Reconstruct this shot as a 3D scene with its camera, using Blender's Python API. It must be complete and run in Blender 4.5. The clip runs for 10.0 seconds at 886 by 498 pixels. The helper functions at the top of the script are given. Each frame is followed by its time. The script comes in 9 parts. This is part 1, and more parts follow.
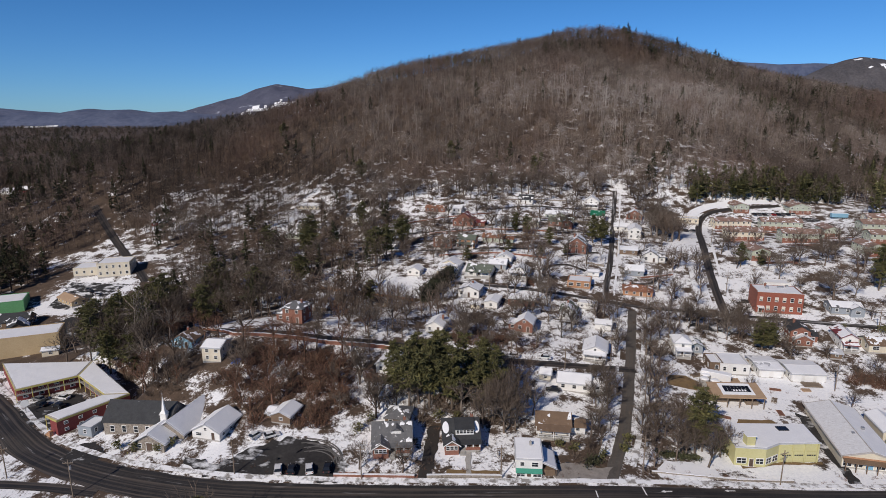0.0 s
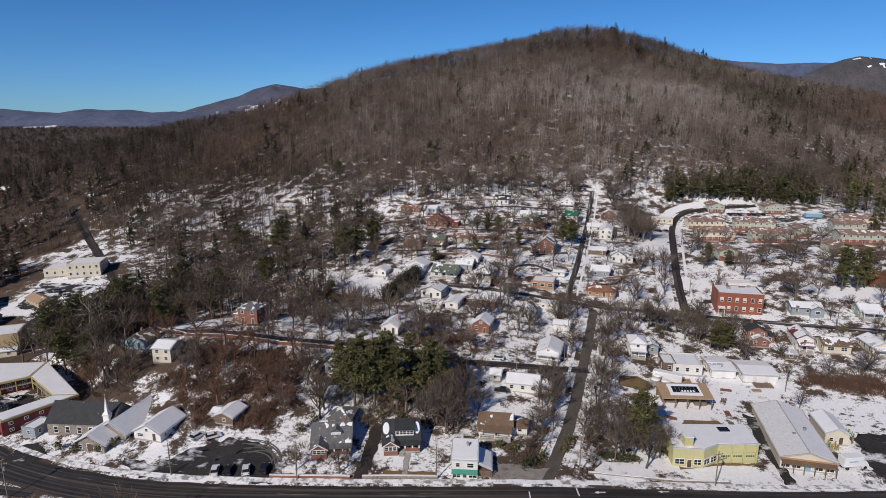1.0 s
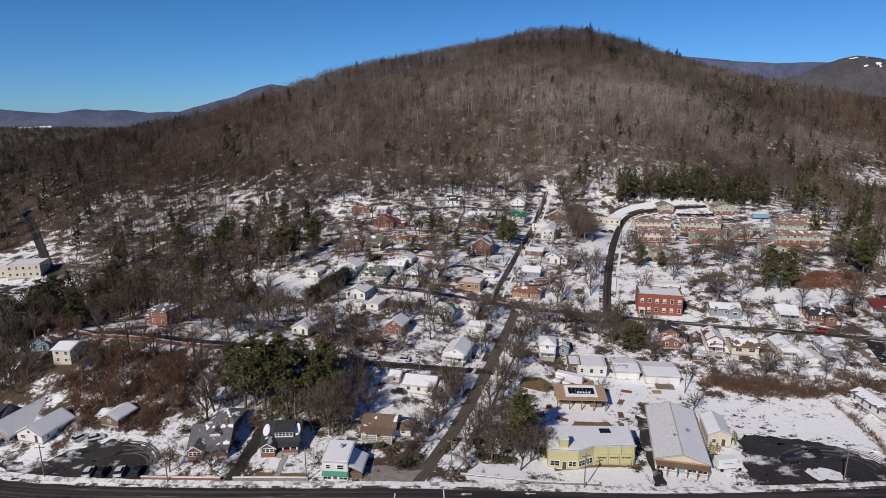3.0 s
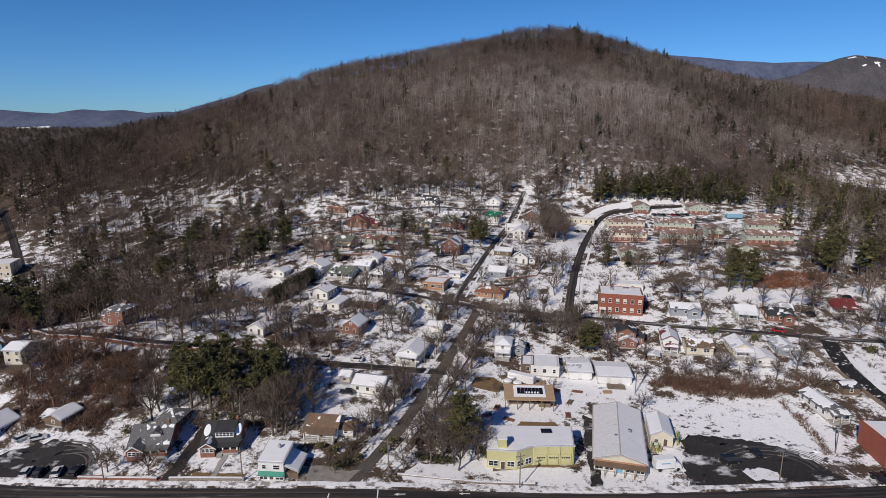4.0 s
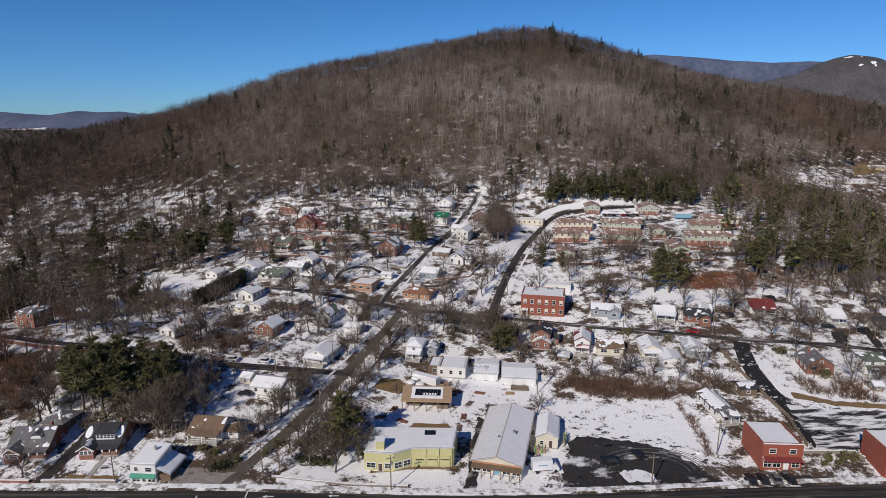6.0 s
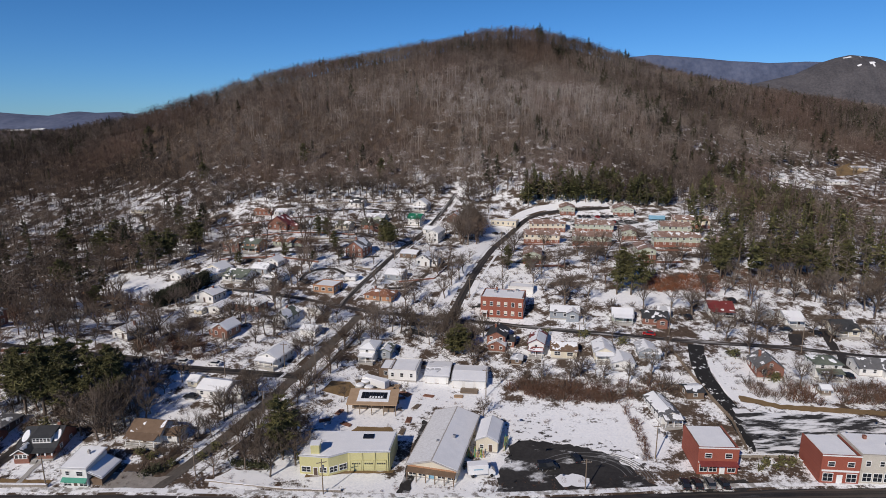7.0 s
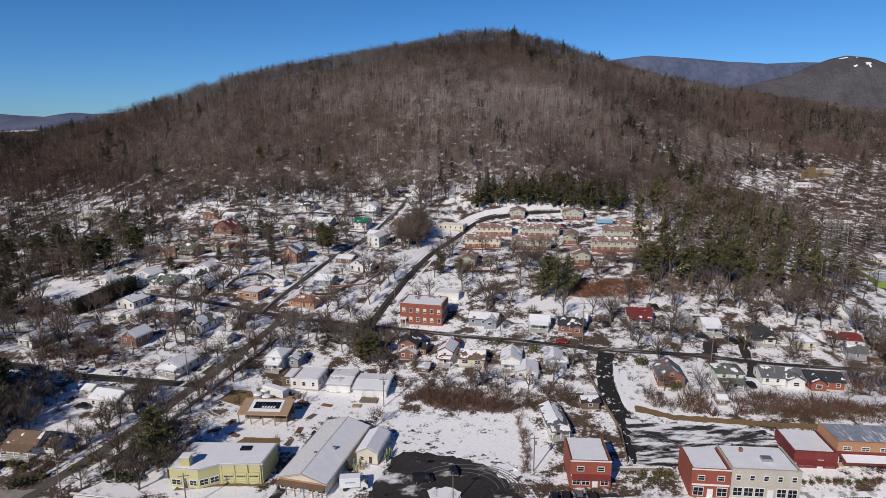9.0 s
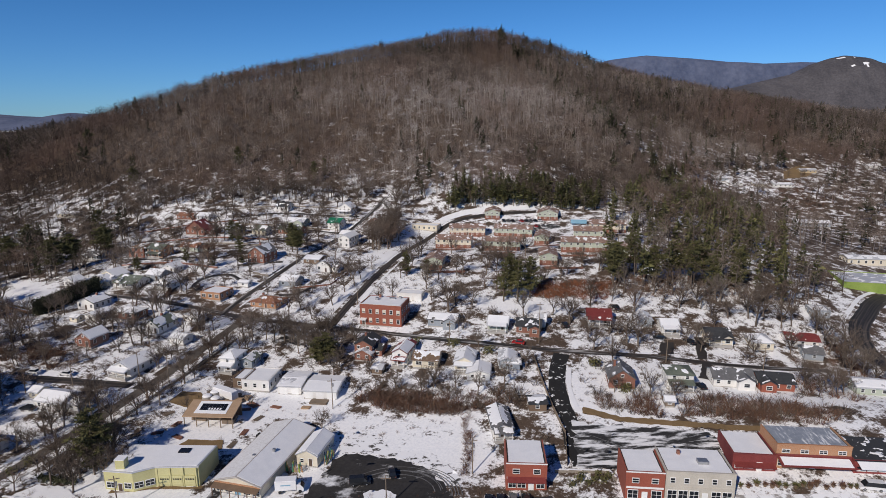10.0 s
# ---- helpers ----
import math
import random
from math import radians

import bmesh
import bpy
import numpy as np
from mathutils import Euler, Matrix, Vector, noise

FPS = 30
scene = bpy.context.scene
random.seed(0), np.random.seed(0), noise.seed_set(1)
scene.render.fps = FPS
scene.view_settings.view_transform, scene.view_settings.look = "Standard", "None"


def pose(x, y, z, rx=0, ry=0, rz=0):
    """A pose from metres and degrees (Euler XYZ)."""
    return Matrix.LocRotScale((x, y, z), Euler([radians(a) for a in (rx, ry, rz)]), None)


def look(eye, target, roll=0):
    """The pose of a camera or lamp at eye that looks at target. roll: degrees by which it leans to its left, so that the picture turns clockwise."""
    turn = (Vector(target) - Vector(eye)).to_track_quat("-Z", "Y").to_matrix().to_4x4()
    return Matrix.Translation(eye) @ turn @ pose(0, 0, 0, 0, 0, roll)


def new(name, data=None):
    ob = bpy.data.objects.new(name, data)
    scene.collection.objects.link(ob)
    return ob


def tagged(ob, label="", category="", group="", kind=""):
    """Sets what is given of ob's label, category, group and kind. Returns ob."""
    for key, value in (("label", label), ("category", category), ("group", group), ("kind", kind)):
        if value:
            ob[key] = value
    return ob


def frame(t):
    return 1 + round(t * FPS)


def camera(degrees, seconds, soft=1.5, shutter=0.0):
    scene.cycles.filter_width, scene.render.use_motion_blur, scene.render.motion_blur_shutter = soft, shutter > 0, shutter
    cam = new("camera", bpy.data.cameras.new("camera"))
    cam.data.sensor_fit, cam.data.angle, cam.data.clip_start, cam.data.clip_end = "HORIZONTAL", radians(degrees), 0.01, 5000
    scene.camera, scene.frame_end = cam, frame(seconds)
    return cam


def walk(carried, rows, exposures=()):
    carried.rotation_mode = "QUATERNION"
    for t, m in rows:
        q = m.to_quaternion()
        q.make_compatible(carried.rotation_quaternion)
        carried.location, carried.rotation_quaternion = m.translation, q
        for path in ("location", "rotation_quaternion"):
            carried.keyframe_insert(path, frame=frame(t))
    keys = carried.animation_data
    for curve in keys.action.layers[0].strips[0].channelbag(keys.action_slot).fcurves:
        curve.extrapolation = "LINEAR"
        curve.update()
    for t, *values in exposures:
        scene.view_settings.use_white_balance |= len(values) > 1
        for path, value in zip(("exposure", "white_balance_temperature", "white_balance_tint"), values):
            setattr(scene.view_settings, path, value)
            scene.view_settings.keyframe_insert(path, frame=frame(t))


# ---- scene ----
cam = camera(74.0, 10.0, soft=0.65)
METRES, EYE, TILT, LEAN, TURN = 160.0, 90.0, -12.8, 0.0, 0.0
ROWS = [
    (0.0, 0.0, 0.0, 0.0, 0.0, 0.0, -0.0),
    (0.5, 0.05, -0.0001, 0.0008, 0.04, -0.01, 0.02),
    (1.0, 0.1006, -0.0001, 0.0018, 0.09, -0.02, 0.04),
    (1.5, 0.1511, -0.0002, 0.0029, 0.1, -0.05, 0.04),
    (2.0, 0.2016, -0.0004, 0.004, 0.13, -0.07, 0.04),
    (2.5, 0.2516, -0.0008, 0.0046, 0.16, -0.03, 0.07),
    (4.0, 0.4006, -0.0003, 0.0052, 0.25, -0.05, 0.11),
    (4.5, 0.4507, -0.0001, 0.0049, 0.29, -0.03, 0.16),
    (5.0, 0.5004, 0.0005, 0.005, 0.3, -0.02, 0.19),
    (5.5, 0.5476, 0.0015, 0.0048, 0.33, 0.0, 0.21),
    (7.0, 0.7011, 0.0097, 0.009, 0.45, 0.05, 0.22),
    (7.5, 0.749, 0.0134, 0.0122, 0.47, 0.07, 0.22),
    (8.0, 0.8024, 0.0181, 0.0161, 0.5, 0.08, 0.23),
    (8.5, 0.8521, 0.0222, 0.0194, 0.5, 0.1, 0.24),
    (9.0, 0.9008, 0.0265, 0.0215, 0.52, 0.11, 0.24),
    (9.5, 0.9467, 0.0305, 0.022, 0.52, 0.13, 0.26),
    (10.0, 0.9982, 0.0347, 0.0222, 0.52, 0.12, 0.27),
]
walk(cam, [(t, pose(0, 0, EYE, TILT, LEAN, TURN) @ pose(METRES * x, METRES * y, METRES * z, 90 + pitch, roll, yaw)) for t, x, y, z, yaw, pitch, roll in ROWS])

# ---- world, sun and exposure ----
SUN_AZ, SUN_EL = 213.0, 33.0
world = bpy.data.worlds.new("sky")
scene.world = world
world.use_nodes = True
wn = world.node_tree
sky = wn.nodes.new("ShaderNodeTexSky")
sky.sky_type = "NISHITA"
sky.sun_disc = False
sky.sun_elevation = radians(SUN_EL)
sky.sun_rotation = radians(SUN_AZ)
sky.altitude = 1500
sky.air_density = 1.0
sky.dust_density = 0.0
sky.ozone_density = 1.5
tint = wn.nodes.new("ShaderNodeMix")
tint.data_type, tint.blend_type = "RGBA", "MULTIPLY"
tint.inputs["Factor"].default_value = 1.0
height_up, gradient = wn.nodes.new("ShaderNodeSeparateXYZ"), wn.nodes.new("ShaderNodeValToRGB")
wn.links.new(wn.nodes.new("ShaderNodeTexCoord").outputs["Generated"], height_up.inputs[0])
wn.links.new(height_up.outputs["Z"], gradient.inputs["Fac"])
for place, colour in ((0.03, (0.48, 0.95, 1.72, 1)), (0.22, (0.36, 0.92, 1.55, 1)), (0.6, (0.155, 0.43, 0.92, 1))):
    stop = gradient.color_ramp.elements.new(place)
    stop.color = colour
gradient.color_ramp.elements.remove(gradient.color_ramp.elements[0])
gradient.color_ramp.elements.remove(gradient.color_ramp.elements[-1])
wn.links.new(gradient.outputs["Color"], tint.inputs["B"])
wn.links.new(sky.outputs["Color"], tint.inputs["A"])
wn.links.new(tint.outputs["Result"], wn.nodes["Background"].inputs["Color"])
wn.nodes["Background"].inputs["Strength"].default_value = 0.076
to_sun = Vector((math.sin(radians(SUN_AZ)) * math.cos(radians(SUN_EL)), math.cos(radians(SUN_AZ)) * math.cos(radians(SUN_EL)), math.sin(radians(SUN_EL))))
sun = new("sun", bpy.data.lights.new("sun", "SUN"))
sun.data.energy, sun.data.angle, sun.data.color = 5.0, radians(0.55), (1.0, 0.90, 0.80)
sun.matrix_world = look(to_sun * 400, (0, 0, 0))
scene.view_settings.exposure = -0.50

# ---- materials ----
def surf(name, a, b, scale=3.0, rough=0.85, bump=0.2, fine=None, metal=0.0, vary=0.0, island=0.0, stretch=(1, 1, 1), space="Object"):
    """A procedural surface: two colours mixed by noise at two scales, with relief; vary and island shift the brightness per object and per island."""
    m = bpy.data.materials.new(name)
    m.use_nodes = True
    nt = m.node_tree
    nodes, links = nt.nodes, nt.links
    p = nodes["Principled BSDF"]
    p.inputs["Roughness"].default_value, p.inputs["Metallic"].default_value = rough, metal
    tc, mp = nodes.new("ShaderNodeTexCoord"), nodes.new("ShaderNodeMapping")
    mp.inputs["Scale"].default_value = stretch
    links.new(tc.outputs[space], mp.inputs["Vector"])
    n1, n2 = nodes.new("ShaderNodeTexNoise"), nodes.new("ShaderNodeTexNoise")
    for n, s, d in ((n1, scale * 0.22, 4), (n2, fine or scale * 2.3, 6)):
        n.inputs["Scale"].default_value, n.inputs["Detail"].default_value = s, d
        n.inputs["Roughness"].default_value = 0.65
        links.new(mp.outputs[0], n.inputs["Vector"])
    mean = nodes.new("ShaderNodeMix")
    mean.inputs["Factor"].default_value = 0.55
    links.new(n1.outputs["Fac"], mean.inputs["A"])
    links.new(n2.outputs["Fac"], mean.inputs["B"])
    ramp = nodes.new("ShaderNodeValToRGB")
    ramp.color_ramp.elements[0].position, ramp.color_ramp.elements[1].position = 0.36, 0.64
    ramp.color_ramp.elements[0].color, ramp.color_ramp.elements[1].color = (*a, 1), (*b, 1)
    links.new(mean.outputs["Result"], ramp.inputs["Fac"])
    out = ramp.outputs["Color"]
    for amount, node, socket in ((vary, "ShaderNodeObjectInfo", "Random"), (island, "ShaderNodeNewGeometry", "Random Per Island")):
        if amount:
            info, hue, mr = nodes.new(node), nodes.new("ShaderNodeHueSaturation"), nodes.new("ShaderNodeMapRange")
            mr.inputs["To Min"].default_value, mr.inputs["To Max"].default_value = 1 - amount, 1 + amount
            links.new(info.outputs[socket], mr.inputs["Value"])
            links.new(mr.outputs[0], hue.inputs["Value"])
            links.new(out, hue.inputs["Color"])
            out = hue.outputs["Color"]
    links.new(out, p.inputs["Base Color"])
    if bump:
        bp = nodes.new("ShaderNodeBump")
        bp.inputs["Strength"].default_value, bp.inputs["Distance"].default_value = bump, 0.05
        links.new(n2.outputs["Fac"], bp.inputs["Height"])
        links.new(bp.outputs[0], p.inputs["Normal"])
    return m


def ground_surface():
    """Snow over winter grass and leaf litter: the sheet's own snow share sets how much is covered."""
    m = bpy.data.materials.new("snowy ground")
    m.use_nodes = True
    nt = m.node_tree
    nodes, links = nt.nodes, nt.links
    p = nodes["Principled BSDF"]
    p.inputs["Roughness"].default_value = 0.9
    tc = nodes.new("ShaderNodeTexCoord")
    ns = []
    for s, d in ((0.045, 5), (0.17, 9), (1.5, 6)):
        n = nodes.new("ShaderNodeTexNoise")
        n.inputs["Scale"].default_value, n.inputs["Detail"].default_value, n.inputs["Roughness"].default_value = s, d, 0.68
        links.new(tc.outputs["Object"], n.inputs["Vector"])
        ns.append(n)

    def mixed(a, b, f):
        mx = nodes.new("ShaderNodeMix")
        mx.inputs["Factor"].default_value = f
        links.new(a, mx.inputs["A"])
        links.new(b, mx.inputs["B"])
        return mx.outputs["Result"]
    blend = mixed(mixed(ns[0].outputs["Fac"], ns[1].outputs["Fac"], 0.70), ns[2].outputs["Fac"], 0.20)
    share = nodes.new("ShaderNodeAttribute")
    share.attribute_name = "snow"
    add = nodes.new("ShaderNodeMath")
    add.operation = "ADD"
    links.new(blend, add.inputs[0])
    links.new(share.outputs["Fac"], add.inputs[1])
    edge = nodes.new("ShaderNodeMapRange")
    edge.inputs["From Min"].default_value, edge.inputs["From Max"].default_value = 0.985, 1.035
    links.new(add.outputs[0], edge.inputs["Value"])
    soil = nodes.new("ShaderNodeValToRGB")
    e = soil.color_ramp.elements
    e[0].position, e[0].color = 0.32, (0.036, 0.026, 0.019, 1)
    e[1].position, e[1].color = 0.68, (0.17, 0.120, 0.080, 1)
    mid = e.new(0.5)
    mid.color = (0.092, 0.062, 0.042, 1)
    links.new(mixed(ns[1].outputs["Fac"], ns[2].outputs["Fac"], 0.5), soil.inputs["Fac"])
    snow = nodes.new("ShaderNodeValToRGB")
    snow.color_ramp.elements[0].position, snow.color_ramp.elements[0].color = 0.3, (0.76, 0.78, 0.81, 1)
    snow.color_ramp.elements[1].position, snow.color_ramp.elements[1].color = 0.6, (0.92, 0.925, 0.93, 1)
    links.new(ns[2].outputs["Fac"], snow.inputs["Fac"])
    mx = nodes.new("ShaderNodeMix")
    mx.data_type = "RGBA"
    links.new(edge.outputs[0], mx.inputs["Factor"])
    links.new(soil.outputs["Color"], mx.inputs["A"])
    links.new(snow.outputs["Color"], mx.inputs["B"])
    links.new(mx.outputs["Result"], p.inputs["Base Color"])
    bp = nodes.new("ShaderNodeBump")
    bp.inputs["Strength"].default_value, bp.inputs["Distance"].default_value = 0.5, 0.35
    links.new(blend, bp.inputs["Height"])
    links.new(bp.outputs[0], p.inputs["Normal"])
    return m


def patchy(name, base_a, base_b, over_a, over_b, low, high, scale=0.3, rough=0.85, space="Object", stretch=(1, 1, 1)):
    """A surface with an irregular second coat lying on it (slush on asphalt, snow on shingles)."""
    m = surf(name, base_a, base_b, scale * 4, rough, 0.25, space=space)
    nodes, links = m.node_tree.nodes, m.node_tree.links
    p = nodes["Principled BSDF"]
    under = p.inputs["Base Color"].links[0].from_socket
    tc, mp = nodes.new("ShaderNodeTexCoord"), nodes.new("ShaderNodeMapping")
    mp.inputs["Scale"].default_value = stretch
    links.new(tc.outputs[space], mp.inputs["Vector"])
    n = nodes.new("ShaderNodeTexNoise")
    n.inputs["Scale"].default_value, n.inputs["Detail"].default_value, n.inputs["Roughness"].default_value = scale, 7, 0.62
    links.new(mp.outputs[0], n.inputs["Vector"])
    mr = nodes.new("ShaderNodeMapRange")
    mr.inputs["From Min"].default_value, mr.inputs["From Max"].default_value = low, high
    links.new(n.outputs["Fac"], mr.inputs["Value"])
    cover = nodes.new("ShaderNodeValToRGB")
    cover.color_ramp.elements[0].color, cover.color_ramp.elements[1].color = (*over_a, 1), (*over_b, 1)
    links.new(n.outputs["Fac"], cover.inputs["Fac"])
    mx = nodes.new("ShaderNodeMix")
    mx.data_type = "RGBA"
    links.new(mr.outputs[0], mx.inputs["Factor"])
    links.new(under, mx.inputs["A"])
    links.new(cover.outputs["Color"], mx.inputs["B"])
    links.new(mx.outputs["Result"], p.inputs["Base Color"])
    return m


def road_surface(name, a, b, low, high, rough=0.7):
    """Asphalt with slush lying in streaks along the lanes and thicker at the edges."""
    m = surf(name, a, b, 1.2, rough, 0.2)
    nodes, links = m.node_tree.nodes, m.node_tree.links
    p = nodes["Principled BSDF"]
    under = p.inputs["Base Color"].links[0].from_socket
    across, along = nodes.new("ShaderNodeAttribute"), nodes.new("ShaderNodeAttribute")
    across.attribute_name, along.attribute_name = "across", "along"
    xyz = nodes.new("ShaderNodeCombineXYZ")
    links.new(across.outputs["Fac"], xyz.inputs["X"])
    links.new(along.outputs["Fac"], xyz.inputs["Y"])
    mp = nodes.new("ShaderNodeMapping")
    mp.inputs["Scale"].default_value = (0.85, 0.045, 1)
    links.new(xyz.outputs[0], mp.inputs["Vector"])
    n = nodes.new("ShaderNodeTexNoise")
    n.inputs["Scale"].default_value, n.inputs["Detail"].default_value, n.inputs["Roughness"].default_value = 1.0, 5, 0.6
    links.new(mp.outputs[0], n.inputs["Vector"])
    mr = nodes.new("ShaderNodeMapRange")
    mr.inputs["From Min"].default_value, mr.inputs["From Max"].default_value = low, high
    links.new(n.outputs["Fac"], mr.inputs["Value"])
    mx = nodes.new("ShaderNodeMix")
    mx.data_type = "RGBA"
    mx.inputs["B"].default_value = (0.46, 0.45, 0.44, 1)
    links.new(mr.outputs[0], mx.inputs["Factor"])
    lanes, bands, salt, worn = nodes.new("ShaderNodeMapping"), nodes.new("ShaderNodeTexNoise"), nodes.new("ShaderNodeMapRange"), nodes.new("ShaderNodeMix")
    lanes.inputs["Scale"].default_value = (1.5, 0.012, 1)
    links.new(xyz.outputs[0], lanes.inputs["Vector"])
    bands.inputs["Scale"].default_value, bands.inputs["Detail"].default_value = 1.0, 3
    links.new(lanes.outputs[0], bands.inputs["Vector"])
    salt.inputs["From Min"].default_value, salt.inputs["From Max"].default_value, salt.inputs["To Max"].default_value = 0.46, 0.62, 0.7
    links.new(bands.outputs["Fac"], salt.inputs["Value"])
    worn.data_type = "RGBA"
    worn.inputs["B"].default_value = (0.112, 0.091, 0.074, 1)
    links.new(salt.outputs[0], worn.inputs["Factor"])
    links.new(under, worn.inputs["A"])
    under = worn.outputs["Result"]
    links.new(under, mx.inputs["A"])
    links.new(mx.outputs["Result"], p.inputs["Base Color"])
    return m


def bark_surface(name, dark, middle, pale, rust, rusty=0.5, scale=0.012):
    """Twigs and boles whose shade differs from tree to tree (the mesh's tone) and whose hue drifts to rust in large patches."""
    m = bpy.data.materials.new(name)
    m.use_nodes = True
    nodes, links = m.node_tree.nodes, m.node_tree.links
    p = nodes["Principled BSDF"]
    p.inputs["Roughness"].default_value = 0.95
    p.inputs["Specular IOR Level"].default_value = 0.1
    tone, geo, tc = nodes.new("ShaderNodeAttribute"), nodes.new("ShaderNodeNewGeometry"), nodes.new("ShaderNodeTexCoord")
    tone.attribute_name = "tone"
    jitter = nodes.new("ShaderNodeMath")
    jitter.operation = "MULTIPLY_ADD"
    jitter.inputs[1].default_value = 0.22
    links.new(geo.outputs["Random Per Island"], jitter.inputs[0])
    links.new(tone.outputs["Fac"], jitter.inputs[2])
    ramp = nodes.new("ShaderNodeValToRGB")
    e = ramp.color_ramp.elements
    e[0].position, e[0].color = 0.12, (*dark, 1)
    e[1].position, e[1].color = 1.05, (*pale, 1)
    e.new(0.55).color = (*middle, 1)
    links.new(jitter.outputs[0], ramp.inputs["Fac"])
    n = nodes.new("ShaderNodeTexNoise")
    n.inputs["Scale"].default_value, n.inputs["Detail"].default_value = scale, 4
    links.new(tc.outputs["Object"], n.inputs["Vector"])
    mr = nodes.new("ShaderNodeMapRange")
    mr.inputs["From Min"].default_value, mr.inputs["From Max"].default_value, mr.inputs["To Max"].default_value = 0.5, 0.68, rusty
    links.new(n.outputs["Fac"], mr.inputs["Value"])
    mx = nodes.new("ShaderNodeMix")
    mx.data_type = "RGBA"
    mx.inputs["B"].default_value = (*rust, 1)
    links.new(mr.outputs[0], mx.inputs["Factor"])
    links.new(ramp.outputs["Color"], mx.inputs["A"])
    links.new(mx.outputs["Result"], p.inputs["Base Color"])
    return m


